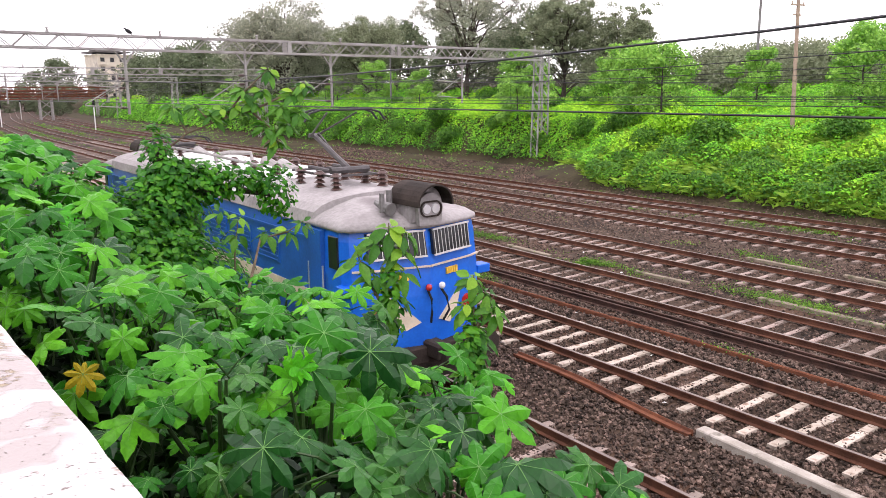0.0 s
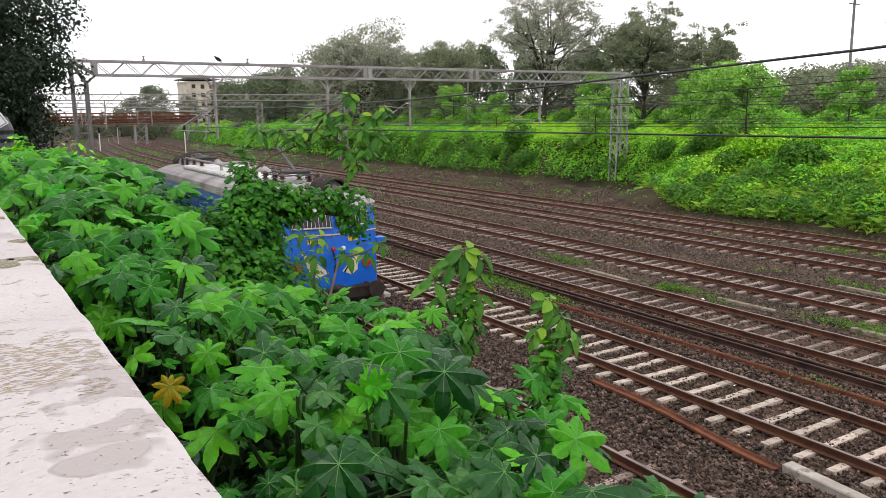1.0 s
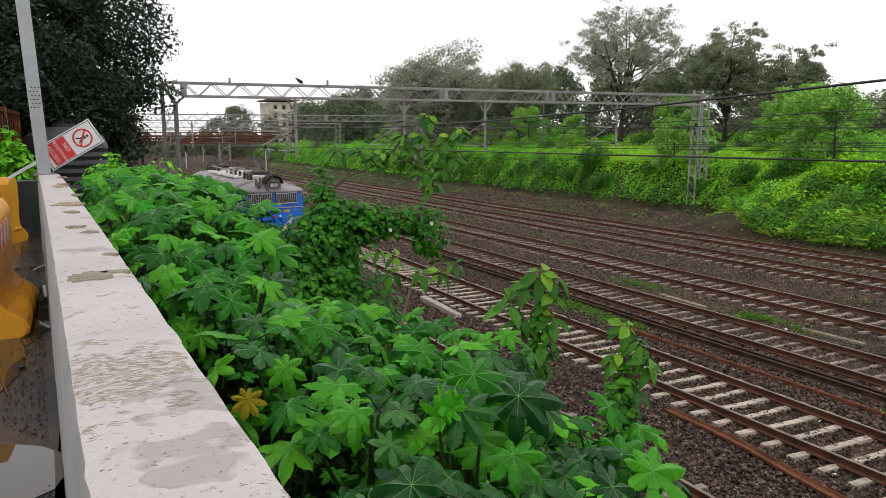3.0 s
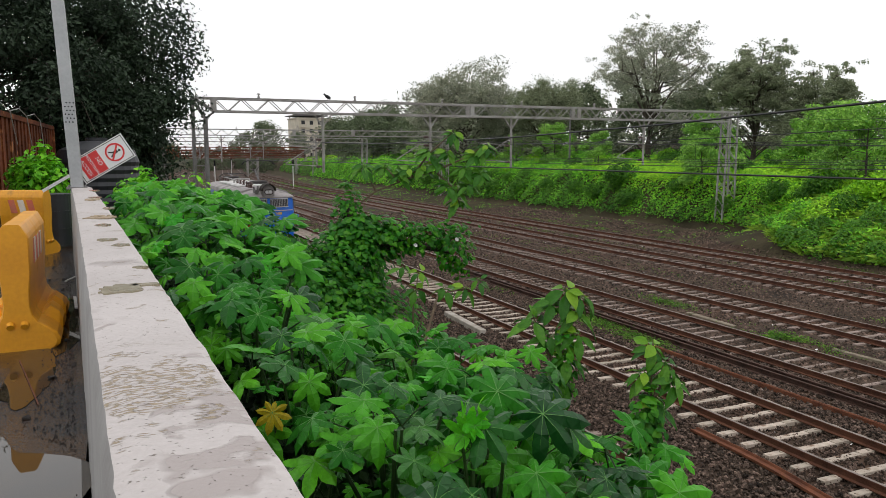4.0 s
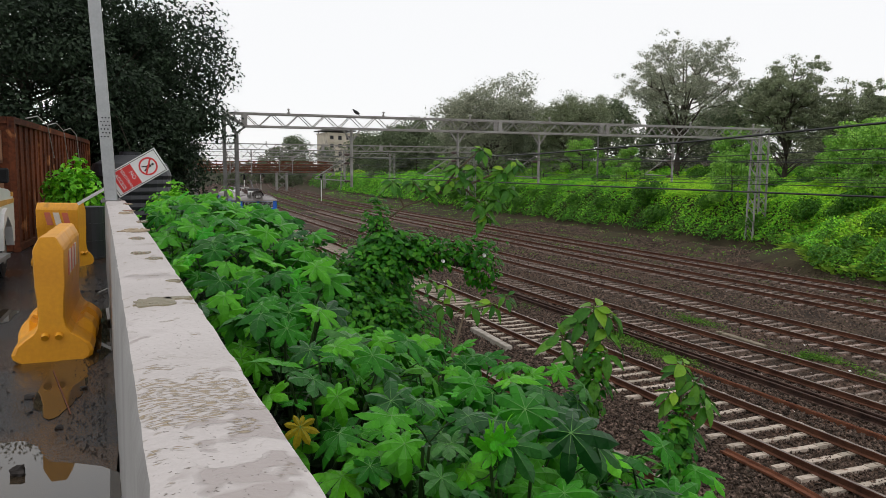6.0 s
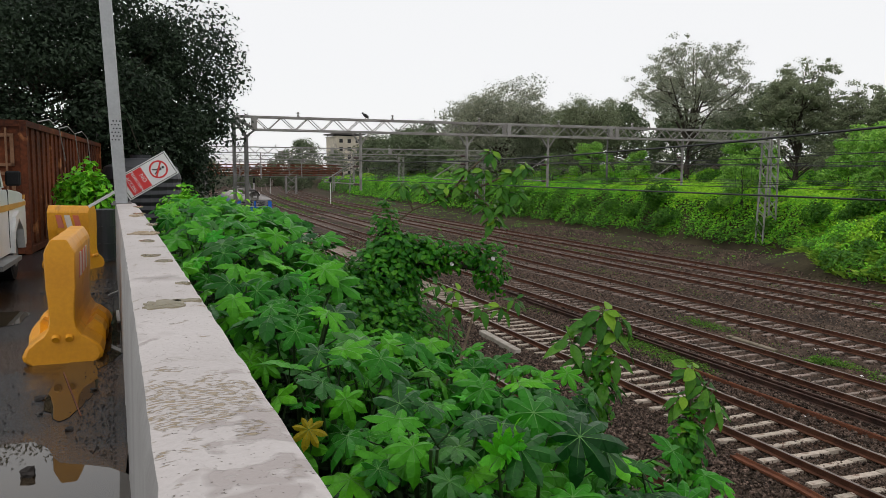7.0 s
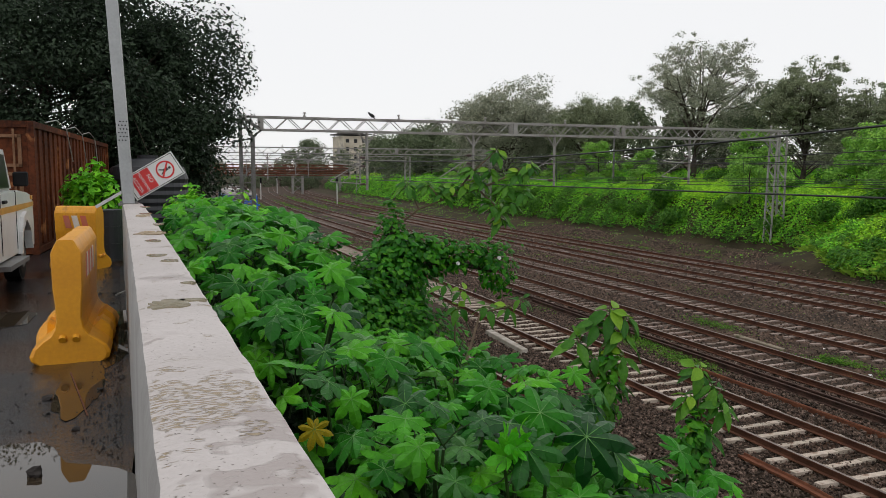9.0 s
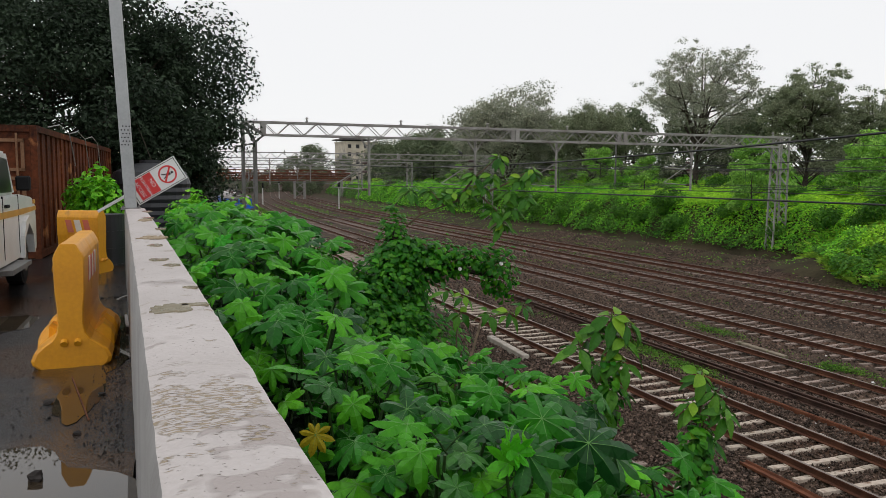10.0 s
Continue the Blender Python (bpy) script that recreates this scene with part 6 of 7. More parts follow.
def vehicle():
    V = thing("utility_vehicle", "dirty white utility vehicle with ochre stripe", "vehicle", (-1.92, 13.35, ZR))
    # nose points up the road (+y is towards the nose at y = 0)
    def slab(name, outline, x0, x1, material, label="", bevel=0.0):
        bm = bmesh.new()
        a = [bm.verts.new((x0, y, z)) for y, z in outline]
        b = [bm.verts.new((x1, y, z)) for y, z in outline]
        n = len(a)
        bm.faces.new(a)
        bm.faces.new(b[::-1])
        for i in range(n):
            bm.faces.new((a[i], b[i], b[(i + 1) % n], a[(i + 1) % n]))
        bmesh.ops.recalc_face_normals(bm, faces=bm.faces[:])
        if bevel:
            bmesh.ops.bevel(bm, geom=bm.edges[:], offset=bevel, segments=2, affect="EDGES")
        return part(name, bm, material, V, label)
    arch = lambda c: [(c - 0.42, 0.42), (c - 0.40, 0.62), (c - 0.28, 0.80), (c, 0.87), (c + 0.28, 0.80), (c + 0.40, 0.62), (c + 0.42, 0.42)]
    low = [(-4.3, 0.42)] + arch(-3.4) + arch(-0.95) + [(-0.05, 0.42), (0.0, 0.7), (-0.02, 1.12), (-0.3, 1.24), (-1.25, 1.30), (-4.3, 1.28)]
    slab("body", low, -1.7, 0.0, M["carwhite"], "white lower body with wheel arches", 0.02)
    cab = [(-1.25, 1.30), (-1.75, 1.88), (-4.25, 1.90), (-4.3, 1.28)]
    slab("cab", cab, -1.63, -0.07, M["carwhite"], "white upper cab", 0.03)
    glass = [(-1.55, 1.34), (-1.83, 1.78), (-2.5, 1.80), (-2.5, 1.34)]
    slab("side_window", glass, -0.075, -0.055, M["glass"], "dark side window")
    slab("side_window", [(-2.6, 1.34), (-2.6, 1.80), (-4.1, 1.80), (-4.1, 1.34)], -0.075, -0.055, M["glass"], "dark side window")
    slab("windscreen", [(-1.27, 1.335), (-1.29, 1.36), (-1.72, 1.84), (-1.70, 1.86)], -1.5, -0.2, M["glass"])
    slab("stripe", [(-0.05, 1.04), (-1.3, 1.02), (-4.2, 1.02), (-4.2, 1.10), (-1.3, 1.10), (-0.05, 1.10)], -0.01, 0.012, M["ochre"], "ochre stripe")
    slab("door_seam", [(-1.5, 0.5), (-1.48, 0.5), (-1.48, 1.3), (-1.5, 1.3)], -0.01, 0.006, M["dark"])
    slab("door_seam", [(-2.56, 0.5), (-2.54, 0.5), (-2.54, 1.3), (-2.56, 1.3)], -0.01, 0.006, M["dark"])
    slab("door_handle", [(-2.45, 1.15), (-2.25, 1.15), (-2.25, 1.19), (-2.45, 1.19)], 0.0, 0.035, M["dark"], "black door handle", 0.005)
    slab("fender_flare", [(-1.42, 0.42), (-1.36, 0.72), (-1.2, 0.92), (-0.95, 0.99), (-0.7, 0.92), (-0.54, 0.72), (-0.48, 0.42), (-0.54, 0.42), (-0.62, 0.7), (-0.95, 0.88), (-1.28, 0.7), (-1.36, 0.42)], -0.05, 0.05, M["carwhite"], "flared white fender")
    slab("step_board", [(-2.9, 0.34), (-1.5, 0.34), (-1.5, 0.40), (-2.9, 0.40)], -0.1, 0.14, M["steel_old"], "grey side step")
    slab("bumper", [(0.0, 0.42), (0.12, 0.44), (0.12, 0.62), (0.0, 0.64)], -1.68, -0.02, M["dark"], "dark front bumper", 0.02)
    slab("side_lamp", [(-0.28, 1.14), (-0.16, 1.14), (-0.16, 1.2), (-0.28, 1.2)], 0.0, 0.02, M["ochre"], "small orange side lamp")
    bm = bmesh.new()
    box(bm, 0.02, 0.2, -1.75, -1.66, 1.36, 1.56, bevel=0.02)
    part("wing_mirror", bm, M["dark"], V, "black wing mirror")
    for y in (-0.95, -3.4):
        for x in (-0.14, -1.56):
            W = new("wheel")
            W.parent, W.matrix_basis = V, pose(x, y, 0.34)
            bm = bmesh.new()
            rod(bm, (-0.1, 0, 0), (0.1, 0, 0), 0.34, seg=26)
            rod(bm, (0.1, 0, 0), (0.115, 0, 0), 0.31, 0.27, seg=26)
            part("tyre", bm, M["dark"], W, "black muddy tyre")
            bm = bmesh.new()
            rod(bm, (0.08, 0, 0), (0.125, 0, 0), 0.19, 0.15, seg=18)
            part("rim", bm, M["steel_old"], W, "grey steel rim")


vehicle()

# ---- tank, drum, bush and poles beyond the barrier ----
T = thing("water_tank", "black ribbed plastic water tank in the shade", "water tank", (-0.45, 26.5, ZR - 0.1))
bm = bmesh.new()
prof = [(1.2, 0)] + [(1.2 + (0.035 if k % 2 else 0), 0.12 + k * 0.12) for k in range(13)] + [(1.1, 1.82), (0.5, 2.08), (0.3, 2.1)]
ringv = [[bm.verts.new((r * math.cos(a), r * math.sin(a), z)) for a in np.linspace(0, 2 * math.pi, 28, endpoint=False)] for r, z in prof]
for a, b in zip(ringv, ringv[1:]):
    for k in range(28):
        bm.faces.new((a[k], a[(k + 1) % 28], b[(k + 1) % 28], b[k]))
bm.faces.new(ringv[-1])
part("shell", bm, M["tank"], T, smooth=False)
bm = bmesh.new()
rod(bm, (0, 0, 2.1), (0, 0, 2.2), 0.32, seg=20)
part("lid", bm, M["tank"], T, "round black lid")
T = thing("oil_drum", "black steel drum standing on the wet road", "drum", (-0.98, 14.6, ZR))
bm = bmesh.new()
rod(bm, (0, 0, 0), (0, 0, 0.9), 0.285, seg=24)
for z in (0.02, 0.3, 0.6, 0.88):
    rod(bm, (0, 0, z - 0.015), (0, 0, z + 0.015), 0.3, seg=24)
part("shell", bm, M["tank"], T)
bush(-1.38, 17.6, 0.66, 0.55, 1.05, 1300, 0.16, M["shrub"], "bright green leafy bush beside the container", ZR + 0.1, group="roadside bushes")
bush(0.55, 16.5, 0.6, 1.6, 0.7, 900, 0.14, M["shrub"], "green weeds at the end of the parapet", 4.3, group="roadside bushes")
bush(1.3, 14.0, 0.7, 1.4, 0.9, 900, 0.14, M["shrub"], "green weeds at the end of the parapet", 3.9, group="roadside bushes")
bm = bmesh.new()
rod(bm, (0, 0, 0), (0, 0, 5.0), 0.05, seg=8)
bar(bm, (0, 0, 5.0), (-0.45, 0, 5.06), 0.06)
ob = tagged(link("lamp_post", bm, M["steel_old"]), "thin grey lamp post under the dark tree", "lamp post")
ob.matrix_basis = pose(-2.05, 32.0, ZR - 0.1)

# ---- puddles and rubble on the road ----


def flat_patch(name, cx, cy, rx, ry, material, label, seed, z=0.004, kind="structure", cat="puddle"):
    bm = bmesh.new()
    n = 40
    ring = []
    for k in range(n):
        a = 2 * math.pi * k / n
        r = 1 + 0.3 * noise.noise(Vector((math.cos(a) * 1.5, math.sin(a) * 1.5, seed))) + 0.12 * noise.noise(Vector((math.cos(a) * 6, math.sin(a) * 6, seed)))
        ring.append(bm.verts.new((rx * r * math.cos(a), ry * r * math.sin(a), 0)))
    bm.faces.new(ring)
    ob = tagged(link(name, bm, material), label, cat, kind=kind)
    ob.matrix_basis = pose(cx, cy, ZR + z)


flat_patch("water", -1.15, 3.95, 0.85, 0.82, M["water"], "still grey puddle mirroring the sky", 4.0)
flat_patch("water", -0.62, 6.0, 0.16, 0.8, M["water"], "muddy brown puddle", 5.0)
flat_patch("water", -0.42, 8.0, 0.16, 1.3, M["water"], "muddy brown puddle beside the parapet", 6.0)
flat_patch("water", -1.7, 9.0, 0.35, 0.6, M["water"], "muddy puddle on the road", 7.0)
for k in range(60):
    s = 0.008 + 0.03 * rng.random() ** 2
    y = 3.2 + 9 * rng.random()
    x = par_x(y) - 0.1 - (1.1 * rng.random() if k % 2 else 0.28 * rng.random())
    if math.hypot((x + 1.15) / 0.85, (y - 3.95) / 0.82) < 1.15:
        y += 2.0
    bm = bmesh.new()
    bmesh.ops.create_icosphere(bm, subdivisions=1, radius=s)
    for v in bm.verts:
        v.co *= 0.7 + 0.7 * rng.random()
        v.co.z *= 0.6
    ob = tagged(link("rubble_piece", bm, M["debris"]), "small lump of grey rubble on wet asphalt", "rubble", group="rubble on the road")
    ob.matrix_basis = pose(x, y, ZR + s * 0.35, 0, 0, k * 40)


def road_grit():
    k = 3600
    y = 3.0 + 11 * rng.random(k) ** 1.3
    x = np.array([par_x(v) for v in y]) - 0.09 - np.where(rng.random(k) < 0.7, 0.22 * rng.random(k) ** 1.5, 1.2 * rng.random(k))
    dry = np.hypot((x + 1.15) / 0.85, (y - 3.95) / 0.82) > 1.12
    x, y, k = x[dry], y[dry], int(dry.sum())
    base = np.array([(1, 0, 0), (-0.5, 0.87, 0), (-0.5, -0.87, 0), (0, 0, 0.8)], float)
    v = base[None] * ((0.003 + 0.008 * rng.random(k) ** 2)[:, None] * (0.6 + 0.8 * rng.random((k, 4))))[:, :, None]
    v += np.stack([x, y, np.full(k, ZR + 0.001)], 1)[:, None, :]
    tri = np.array([(0, 1, 3), (1, 2, 3), (2, 0, 3)])
    ob = raw("grit", v.reshape(-1, 3), (tri[None] + 4 * np.arange(k)[:, None, None]).reshape(-1, 3), M["debris"])
    tagged(ob, "dark wet grit washed against the parapet foot", "grit", kind="stuff")


road_grit()
bm = bmesh.new()
for v in bmesh.ops.create_icosphere(bm, subdivisions=2, radius=0.05)["verts"]:
    v.co *= 0.8 + 0.5 * noise.noise(v.co * 30)
    v.co.z *= 0.8
ob = tagged(link("rubble_piece", bm, M["debris"]), "jagged grey stone standing in the puddle", "rubble", group="rubble on the road")
ob.matrix_basis = pose(-0.66, 4.25, ZR + 0.02)
for a, b, w in (((-1.5, 12.0, ZR + 0.03), (-1.15, 13.4, ZR + 0.22), 0.06), ((-1.35, 11.6, ZR + 0.03), (-1.1, 11.2, ZR + 0.03), 0.035), ((-0.72, 6.4, ZR + 0.01), (-0.5, 5.2, ZR + 0.01), 0.008), ((-0.45, 9.0, ZR + 0.03), (-0.4, 8.2, ZR + 0.05), 0.03), ((-0.6, 10.2, ZR + 0.03), (-0.42, 10.6, ZR + 0.05), 0.03)):
    bm = bmesh.new()
    bar(bm, a, b, w, w * 0.5)
    tagged(link("scrap_strip", bm, M["steel_pale" if w > 0.02 else "rust"]), "pale strip of scrap lying on the road", "scrap", group="scrap on the road")

# ---- plants below the parapet ----
M.update(
    castor=mat("castor_leaf", (0.052, 0.29, 0.010), (0.022, 0.155, 0.006), 0.42, scale=2, fine=12, bump=0.05, rand=0.6, translucent=0.12, spec=0.17),
    # darker castor leaf: the shade on the near plants put into the colour
    castor_shade=mat("shade_castor_leaf", (0.022, 0.13, 0.015), (0.009, 0.065, 0.008), 0.36, scale=2, fine=12, bump=0.05, rand=0.5, translucent=0.06, spec=0.24),
    castor_vein=mat("castor_vein", (0.10, 0.29, 0.045), (0.07, 0.21, 0.03), 0.5, bump=0),
    castor_yellow=mat("yellowed_leaf", (0.50, 0.40, 0.02), (0.36, 0.28, 0.012), 0.5, scale=8, fine=40, bump=0.1, translucent=0.25),
    castor_young=mat("young_castor_leaf", (0.11, 0.55, 0.02), (0.07, 0.38, 0.015), 0.4, scale=5, fine=40, bump=0.15, rand=0.25, translucent=0.35),
    stalk=mat("green_stalk", (0.035, 0.085, 0.016), (0.016, 0.04, 0.008), 0.5, bump=0.1),
    twig=mat("brown_twig", (0.16, 0.12, 0.08), (0.08, 0.06, 0.04), 0.8, scale=10, fine=60, bump=0.3),
    sapling=mat("sapling_leaf", (0.075, 0.24, 0.018), (0.04, 0.15, 0.012), 0.38, scale=6, fine=40, bump=0.12, rand=0.4, translucent=0.28),
    heart=mat("creeper_leaf", (0.048, 0.25, 0.007), (0.012, 0.09, 0.004), 0.42, scale=4, fine=30, bump=0.08, rand=0.4, translucent=0.25),
    # near-black green: the gloom under the castor leaves painted into the weeds
    under=mat("shade_dark_weed_leaf", (0.013, 0.05, 0.006), (0.005, 0.02, 0.003), 0.5, scale=4, fine=30, bump=0, rand=0.45, translucent=0.2),
)


def castor_mesh(seed, material, lobes=8, sag=0.25):
    """A hand-shaped leaf of unit radius with toothed lobes, pale ribs and its stalk; tip to +y, face to +z."""
    r = random.Random(seed)
    bm = bmesh.new()

    def P(a, d, up=0.0):
        x, y = d * math.sin(a), d * math.cos(a)
        return Vector((x, y, -sag * d * d * (1 + 0.5 * math.sin(2.3 * a + seed)) + up * 1.6 + 0.03 * math.sin(5 * a + seed)))
    c = bm.verts.new((0, 0, 0.0))
    span = radians(157)
    angs = [-span + 2 * span * i / (lobes - 1) + r.uniform(-0.05, 0.05) for i in range(lobes)]
    half = span / (lobes - 1)
    for i, a in enumerate(angs):
        ln = (1.0 - 0.36 * (abs(a) / span) ** 1.6) * r.uniform(0.92, 1.06)
        m1, m2, tip = bm.verts.new(P(a, ln * 0.45, 0.02)), bm.verts.new(P(a, ln * 0.74, 0.015)), bm.verts.new(P(a, ln, -0.04))
        for s in (-1, 1):
            k = half
            e0 = bm.verts.new(P(a + s * k, ln * 0.44, -0.03))
            e1 = bm.verts.new(P(a + s * k * 0.84, ln * 0.55, -0.05))
            t1 = bm.verts.new(P(a + s * k * 0.80, ln * 0.63, -0.045))
            e2 = bm.verts.new(P(a + s * k * 0.59, ln * 0.73, -0.045))
            t2 = bm.verts.new(P(a + s * k * 0.51, ln * 0.81, -0.035))
            e3 = bm.verts.new(P(a + s * k * 0.21, ln * 0.90, -0.035))
            order = [(c, e0, m1), (e0, e1, m1), (e1, t1, m1), (t1, m2, m1), (t1, e2, m2), (e2, t2, m2), (t2, e3, m2), (e3, tip, m2)]
            for q in order:
                bm.faces.new(q if s < 0 else q[::-1])
        d = Vector((math.cos(a), -math.sin(a), 0))
        up = Vector((0, 0, 0.012))
        w = 0.007
        rib = [bm.verts.new(p) for p in (Vector((0, 0, 0.012)) - d * w, Vector((0, 0, 0.012)) + d * w, P(a, ln * 0.45, 0.02) + up + d * w * 0.5, P(a, ln * 0.45, 0.02) + up - d * w * 0.5, P(a, ln * 0.72, 0.015) + up)]
        for q in ((0, 1, 2, 3), (3, 2, 4)):
            f = bm.faces.new([rib[j] for j in q])
            f.material_index = 1
    n0 = len(bm.faces)
    tube(bm, [(0, 0, -0.01), (0, -0.25, -0.22), (0, -0.75, -0.85), (0, -1.0, -1.5)], [0.022, 0.022, 0.026, 0.03], 5)
    bm.faces.ensure_lookup_table()
    for f in bm.faces[n0:]:
        f.material_index = 2
    for v in bm.verts:
        v.co += Vector((0, 0, 0.03 * noise.noise(v.co * 2.5 + Vector((seed, 0, 0)))))
    me = bpy.data.meshes.new("leaf")
    bm.to_mesh(me)
    bm.free()
    for m in (material, M["castor_vein"], M["stalk"]):
        me.materials.append(m)
    return me


CASTOR = [castor_mesh(s, M["castor"], 8 if s % 3 else 7, 0.08 + 0.13 * (s % 4)) for s in range(6)]
CASTOR_SHADE = [castor_mesh(40 + s, M["castor_shade"], 8 if s % 2 else 7, 0.08 + 0.12 * (s % 4)) for s in range(4)]
YOUNG = [castor_mesh(20 + s, M["castor_young"], 6, -0.8 + 0.5 * s) for s in range(2)]
BRIGHT = [castor_mesh(60 + s, M["castor_young"], 7, 0.05 + 0.12 * s) for s in range(2)]
YELLOW = castor_mesh(31, M["castor_yellow"], 8, 0.3)


def leaf_pose(p, normal, tip, size):
    n = Vector(normal).normalized()
    t = Vector(tip)
    t = (t - n * t.dot(n)).normalized()
    m = Matrix((t.cross(n), t, n)).transposed().to_4x4()
    return Matrix.Translation(p) @ m @ Matrix.Diagonal((size, size, size, 1))


def castor_plant(x, y, top, spread, count, size, seed, young=0):
    r = random.Random(seed)
    z0 = land(x, y) - 0.1
    T = thing("castor_plant", "lush castor plant with broad star-shaped leaves on the bank", "castor plant", (x, y, z0), group="castor plants")
    bm = bmesh.new()
    hh = top - z0
    tube(bm, [(0, 0, 0), (0.04, 0.03, hh * 0.4), (-0.02, 0.02, hh * 0.75), (0, 0, hh * 0.84)], [0.026, 0.02, 0.014, 0.008], 7)
    for k in range(4):
        a = r.uniform(0, 6.28)
        tube(bm, [(0, 0, hh * 0.5), (spread * 0.4 * math.cos(a), spread * 0.4 * math.sin(a), hh * 0.72), (spread * 0.6 * math.cos(a), spread * 0.6 * math.sin(a), hh * 0.9)], [0.012, 0.009, 0.006], 6)
    part("stem", bm, M["stalk"], T)
    size *= 0.9 if y < 4.0 else 0.95 if y < 6.0 else 0.82
    count = int(count * (1.4 if y > 6.0 else 1.15))
    for k in range(count):
        a = k * 2.39996 + r.uniform(-0.3, 0.3)
        q = (k + 0.5) / count
        rad = spread * math.sqrt(q) * r.uniform(0.8, 1.1)
        z = hh - 0.05 - 0.55 * spread * q ** 1.3 - (0.42 * r.random() if k % 2 == 0 else 0.06 * r.random())
        out = Vector((math.cos(a), math.sin(a), 0))
        n = Vector((-0.04, -0.15, 0.9)) + out * (0.05 + 0.4 * q) + Vector((r.uniform(-0.55, 0.55), r.uniform(-0.7, 0.4), 0))
        tip = out * 0.8 + Vector((0.15, -0.5, -0.35)) + Vector((r.uniform(-0.4, 0.4), r.uniform(-0.4, 0.4), 0))
        # share of leaves in the shade-darkened colour, largest on the nearest plants
        old = 0.75 if y < 2.4 else 0.45 if y < 3.2 else 0.15
        me = CASTOR_SHADE[r.randrange(4)] if r.random() < old else CASTOR[r.randrange(6)]
        s = size * r.uniform(0.66, 1.22)
        if r.random() < 0.07 and y > 2.2:
            me, s = BRIGHT[k % 2], s * 0.7
        if k < young:
            me, s, n = YOUNG[k % 2], size * 0.62, Vector((r.uniform(-0.5, 0.5), -0.6, 0.5))
        share("leaf", me, T, leaf_pose(out * rad + Vector((0, 0, z)), n, tip, s))
    return T


# places of the plants: x, y, height of the crown, spread, leaves, leaf radius
for i, (x, y, top, spread, n, size) in enumerate((
        (0.92, 1.95, 4.74, 0.36, 15, 0.20), (1.38, 1.72, 4.68, 0.36, 15, 0.19), (1.30, 2.55, 4.84, 0.42, 20, 0.19), (0.95, 2.75, 4.86, 0.40, 18, 0.17),
        (1.75, 2.25, 4.58, 0.36, 16, 0.18), (1.80, 1.65, 4.42, 0.34, 14, 0.17), (1.55, 3.25, 4.76, 0.42, 18, 0.18), (0.80, 3.60, 4.90, 0.42, 20, 0.17),
        (0.68, 2.35, 4.58, 0.25, 9, 0.14), (0.72, 3.05, 4.45, 0.24, 8, 0.14), (1.95, 2.95, 4.38, 0.34, 12, 0.16), (2.25, 1.9, 4.02, 0.34, 12, 0.15),
        (1.15, 4.10, 4.86, 0.45, 20, 0.18), (0.75, 4.55, 5.02, 0.40, 20, 0.18), (1.45, 4.75, 4.70, 0.45, 18, 0.17), (0.50, 5.20, 5.06, 0.30, 14, 0.17),
        (0.95, 5.55, 5.12, 0.45, 20, 0.20), (0.55, 6.30, 5.20, 0.42, 22, 0.22), (1.05, 6.75, 5.30, 0.45, 20, 0.24), (0.50, 7.40, 5.34, 0.45, 24, 0.24),
        (1.05, 7.90, 5.40, 0.48, 24, 0.24), (0.60, 8.50, 5.44, 0.50, 24, 0.24), (1.02, 9.30, 5.38, 0.48, 22, 0.24), (0.50, 9.80, 5.48, 0.50, 22, 0.23), (0.50, 11.0, 5.42, 0.50, 22, 0.22), (0.20, 11.6, 5.30, 0.40, 16, 0.18),
        (1.85, 3.55, 4.74, 0.40, 20, 0.17), (2.0, 2.6, 4.56, 0.36, 16, 0.17), (1.72, 4.25, 4.70, 0.38, 18, 0.16), (1.40, 5.35, 4.62, 0.38, 16, 0.17), (1.95, 4.6, 4.28, 0.33, 12, 0.14), (1.1, 3.2, 4.6, 0.4, 14, 0.16), (0.9, 4.9, 4.7, 0.4, 14, 0.17), (1.2, 6.0, 4.72, 0.34, 12, 0.18), (2.1, 1.9, 4.3, 0.34, 14, 0.16), (1.85, 5.0, 4.2, 0.36, 14, 0.15), (2.2, 4.2, 4.35, 0.38, 16, 0.15), (2.25, 3.5, 4.2, 0.36, 16, 0.15), (1.6, 5.8, 4.3, 0.36, 14, 0.16))):
    castor_plant(x, y, top, spread, n, size, 100 + i)

# the yellowed leaf hangs on its own weak shoot
T = thing("castor_shoot", "weak castor shoot with one yellow leaf", "castor plant", (0.66, 3.42, land(0.66, 3.42)))
bm = bmesh.new()
tube(bm, [(0, 0, 0), (-0.02, 0, 0.4), (-0.03, -0.02, 0.85)], [0.012, 0.01, 0.006], 6)
part("stem", bm, M["stalk"], T)
zl = 4.55 - land(0.66, 3.42)
share("leaf", YELLOW, T, leaf_pose((-0.05, -0.07, zl), (-0.15, -0.85, 0.5), (0.1, 0.1, -1), 0.10))


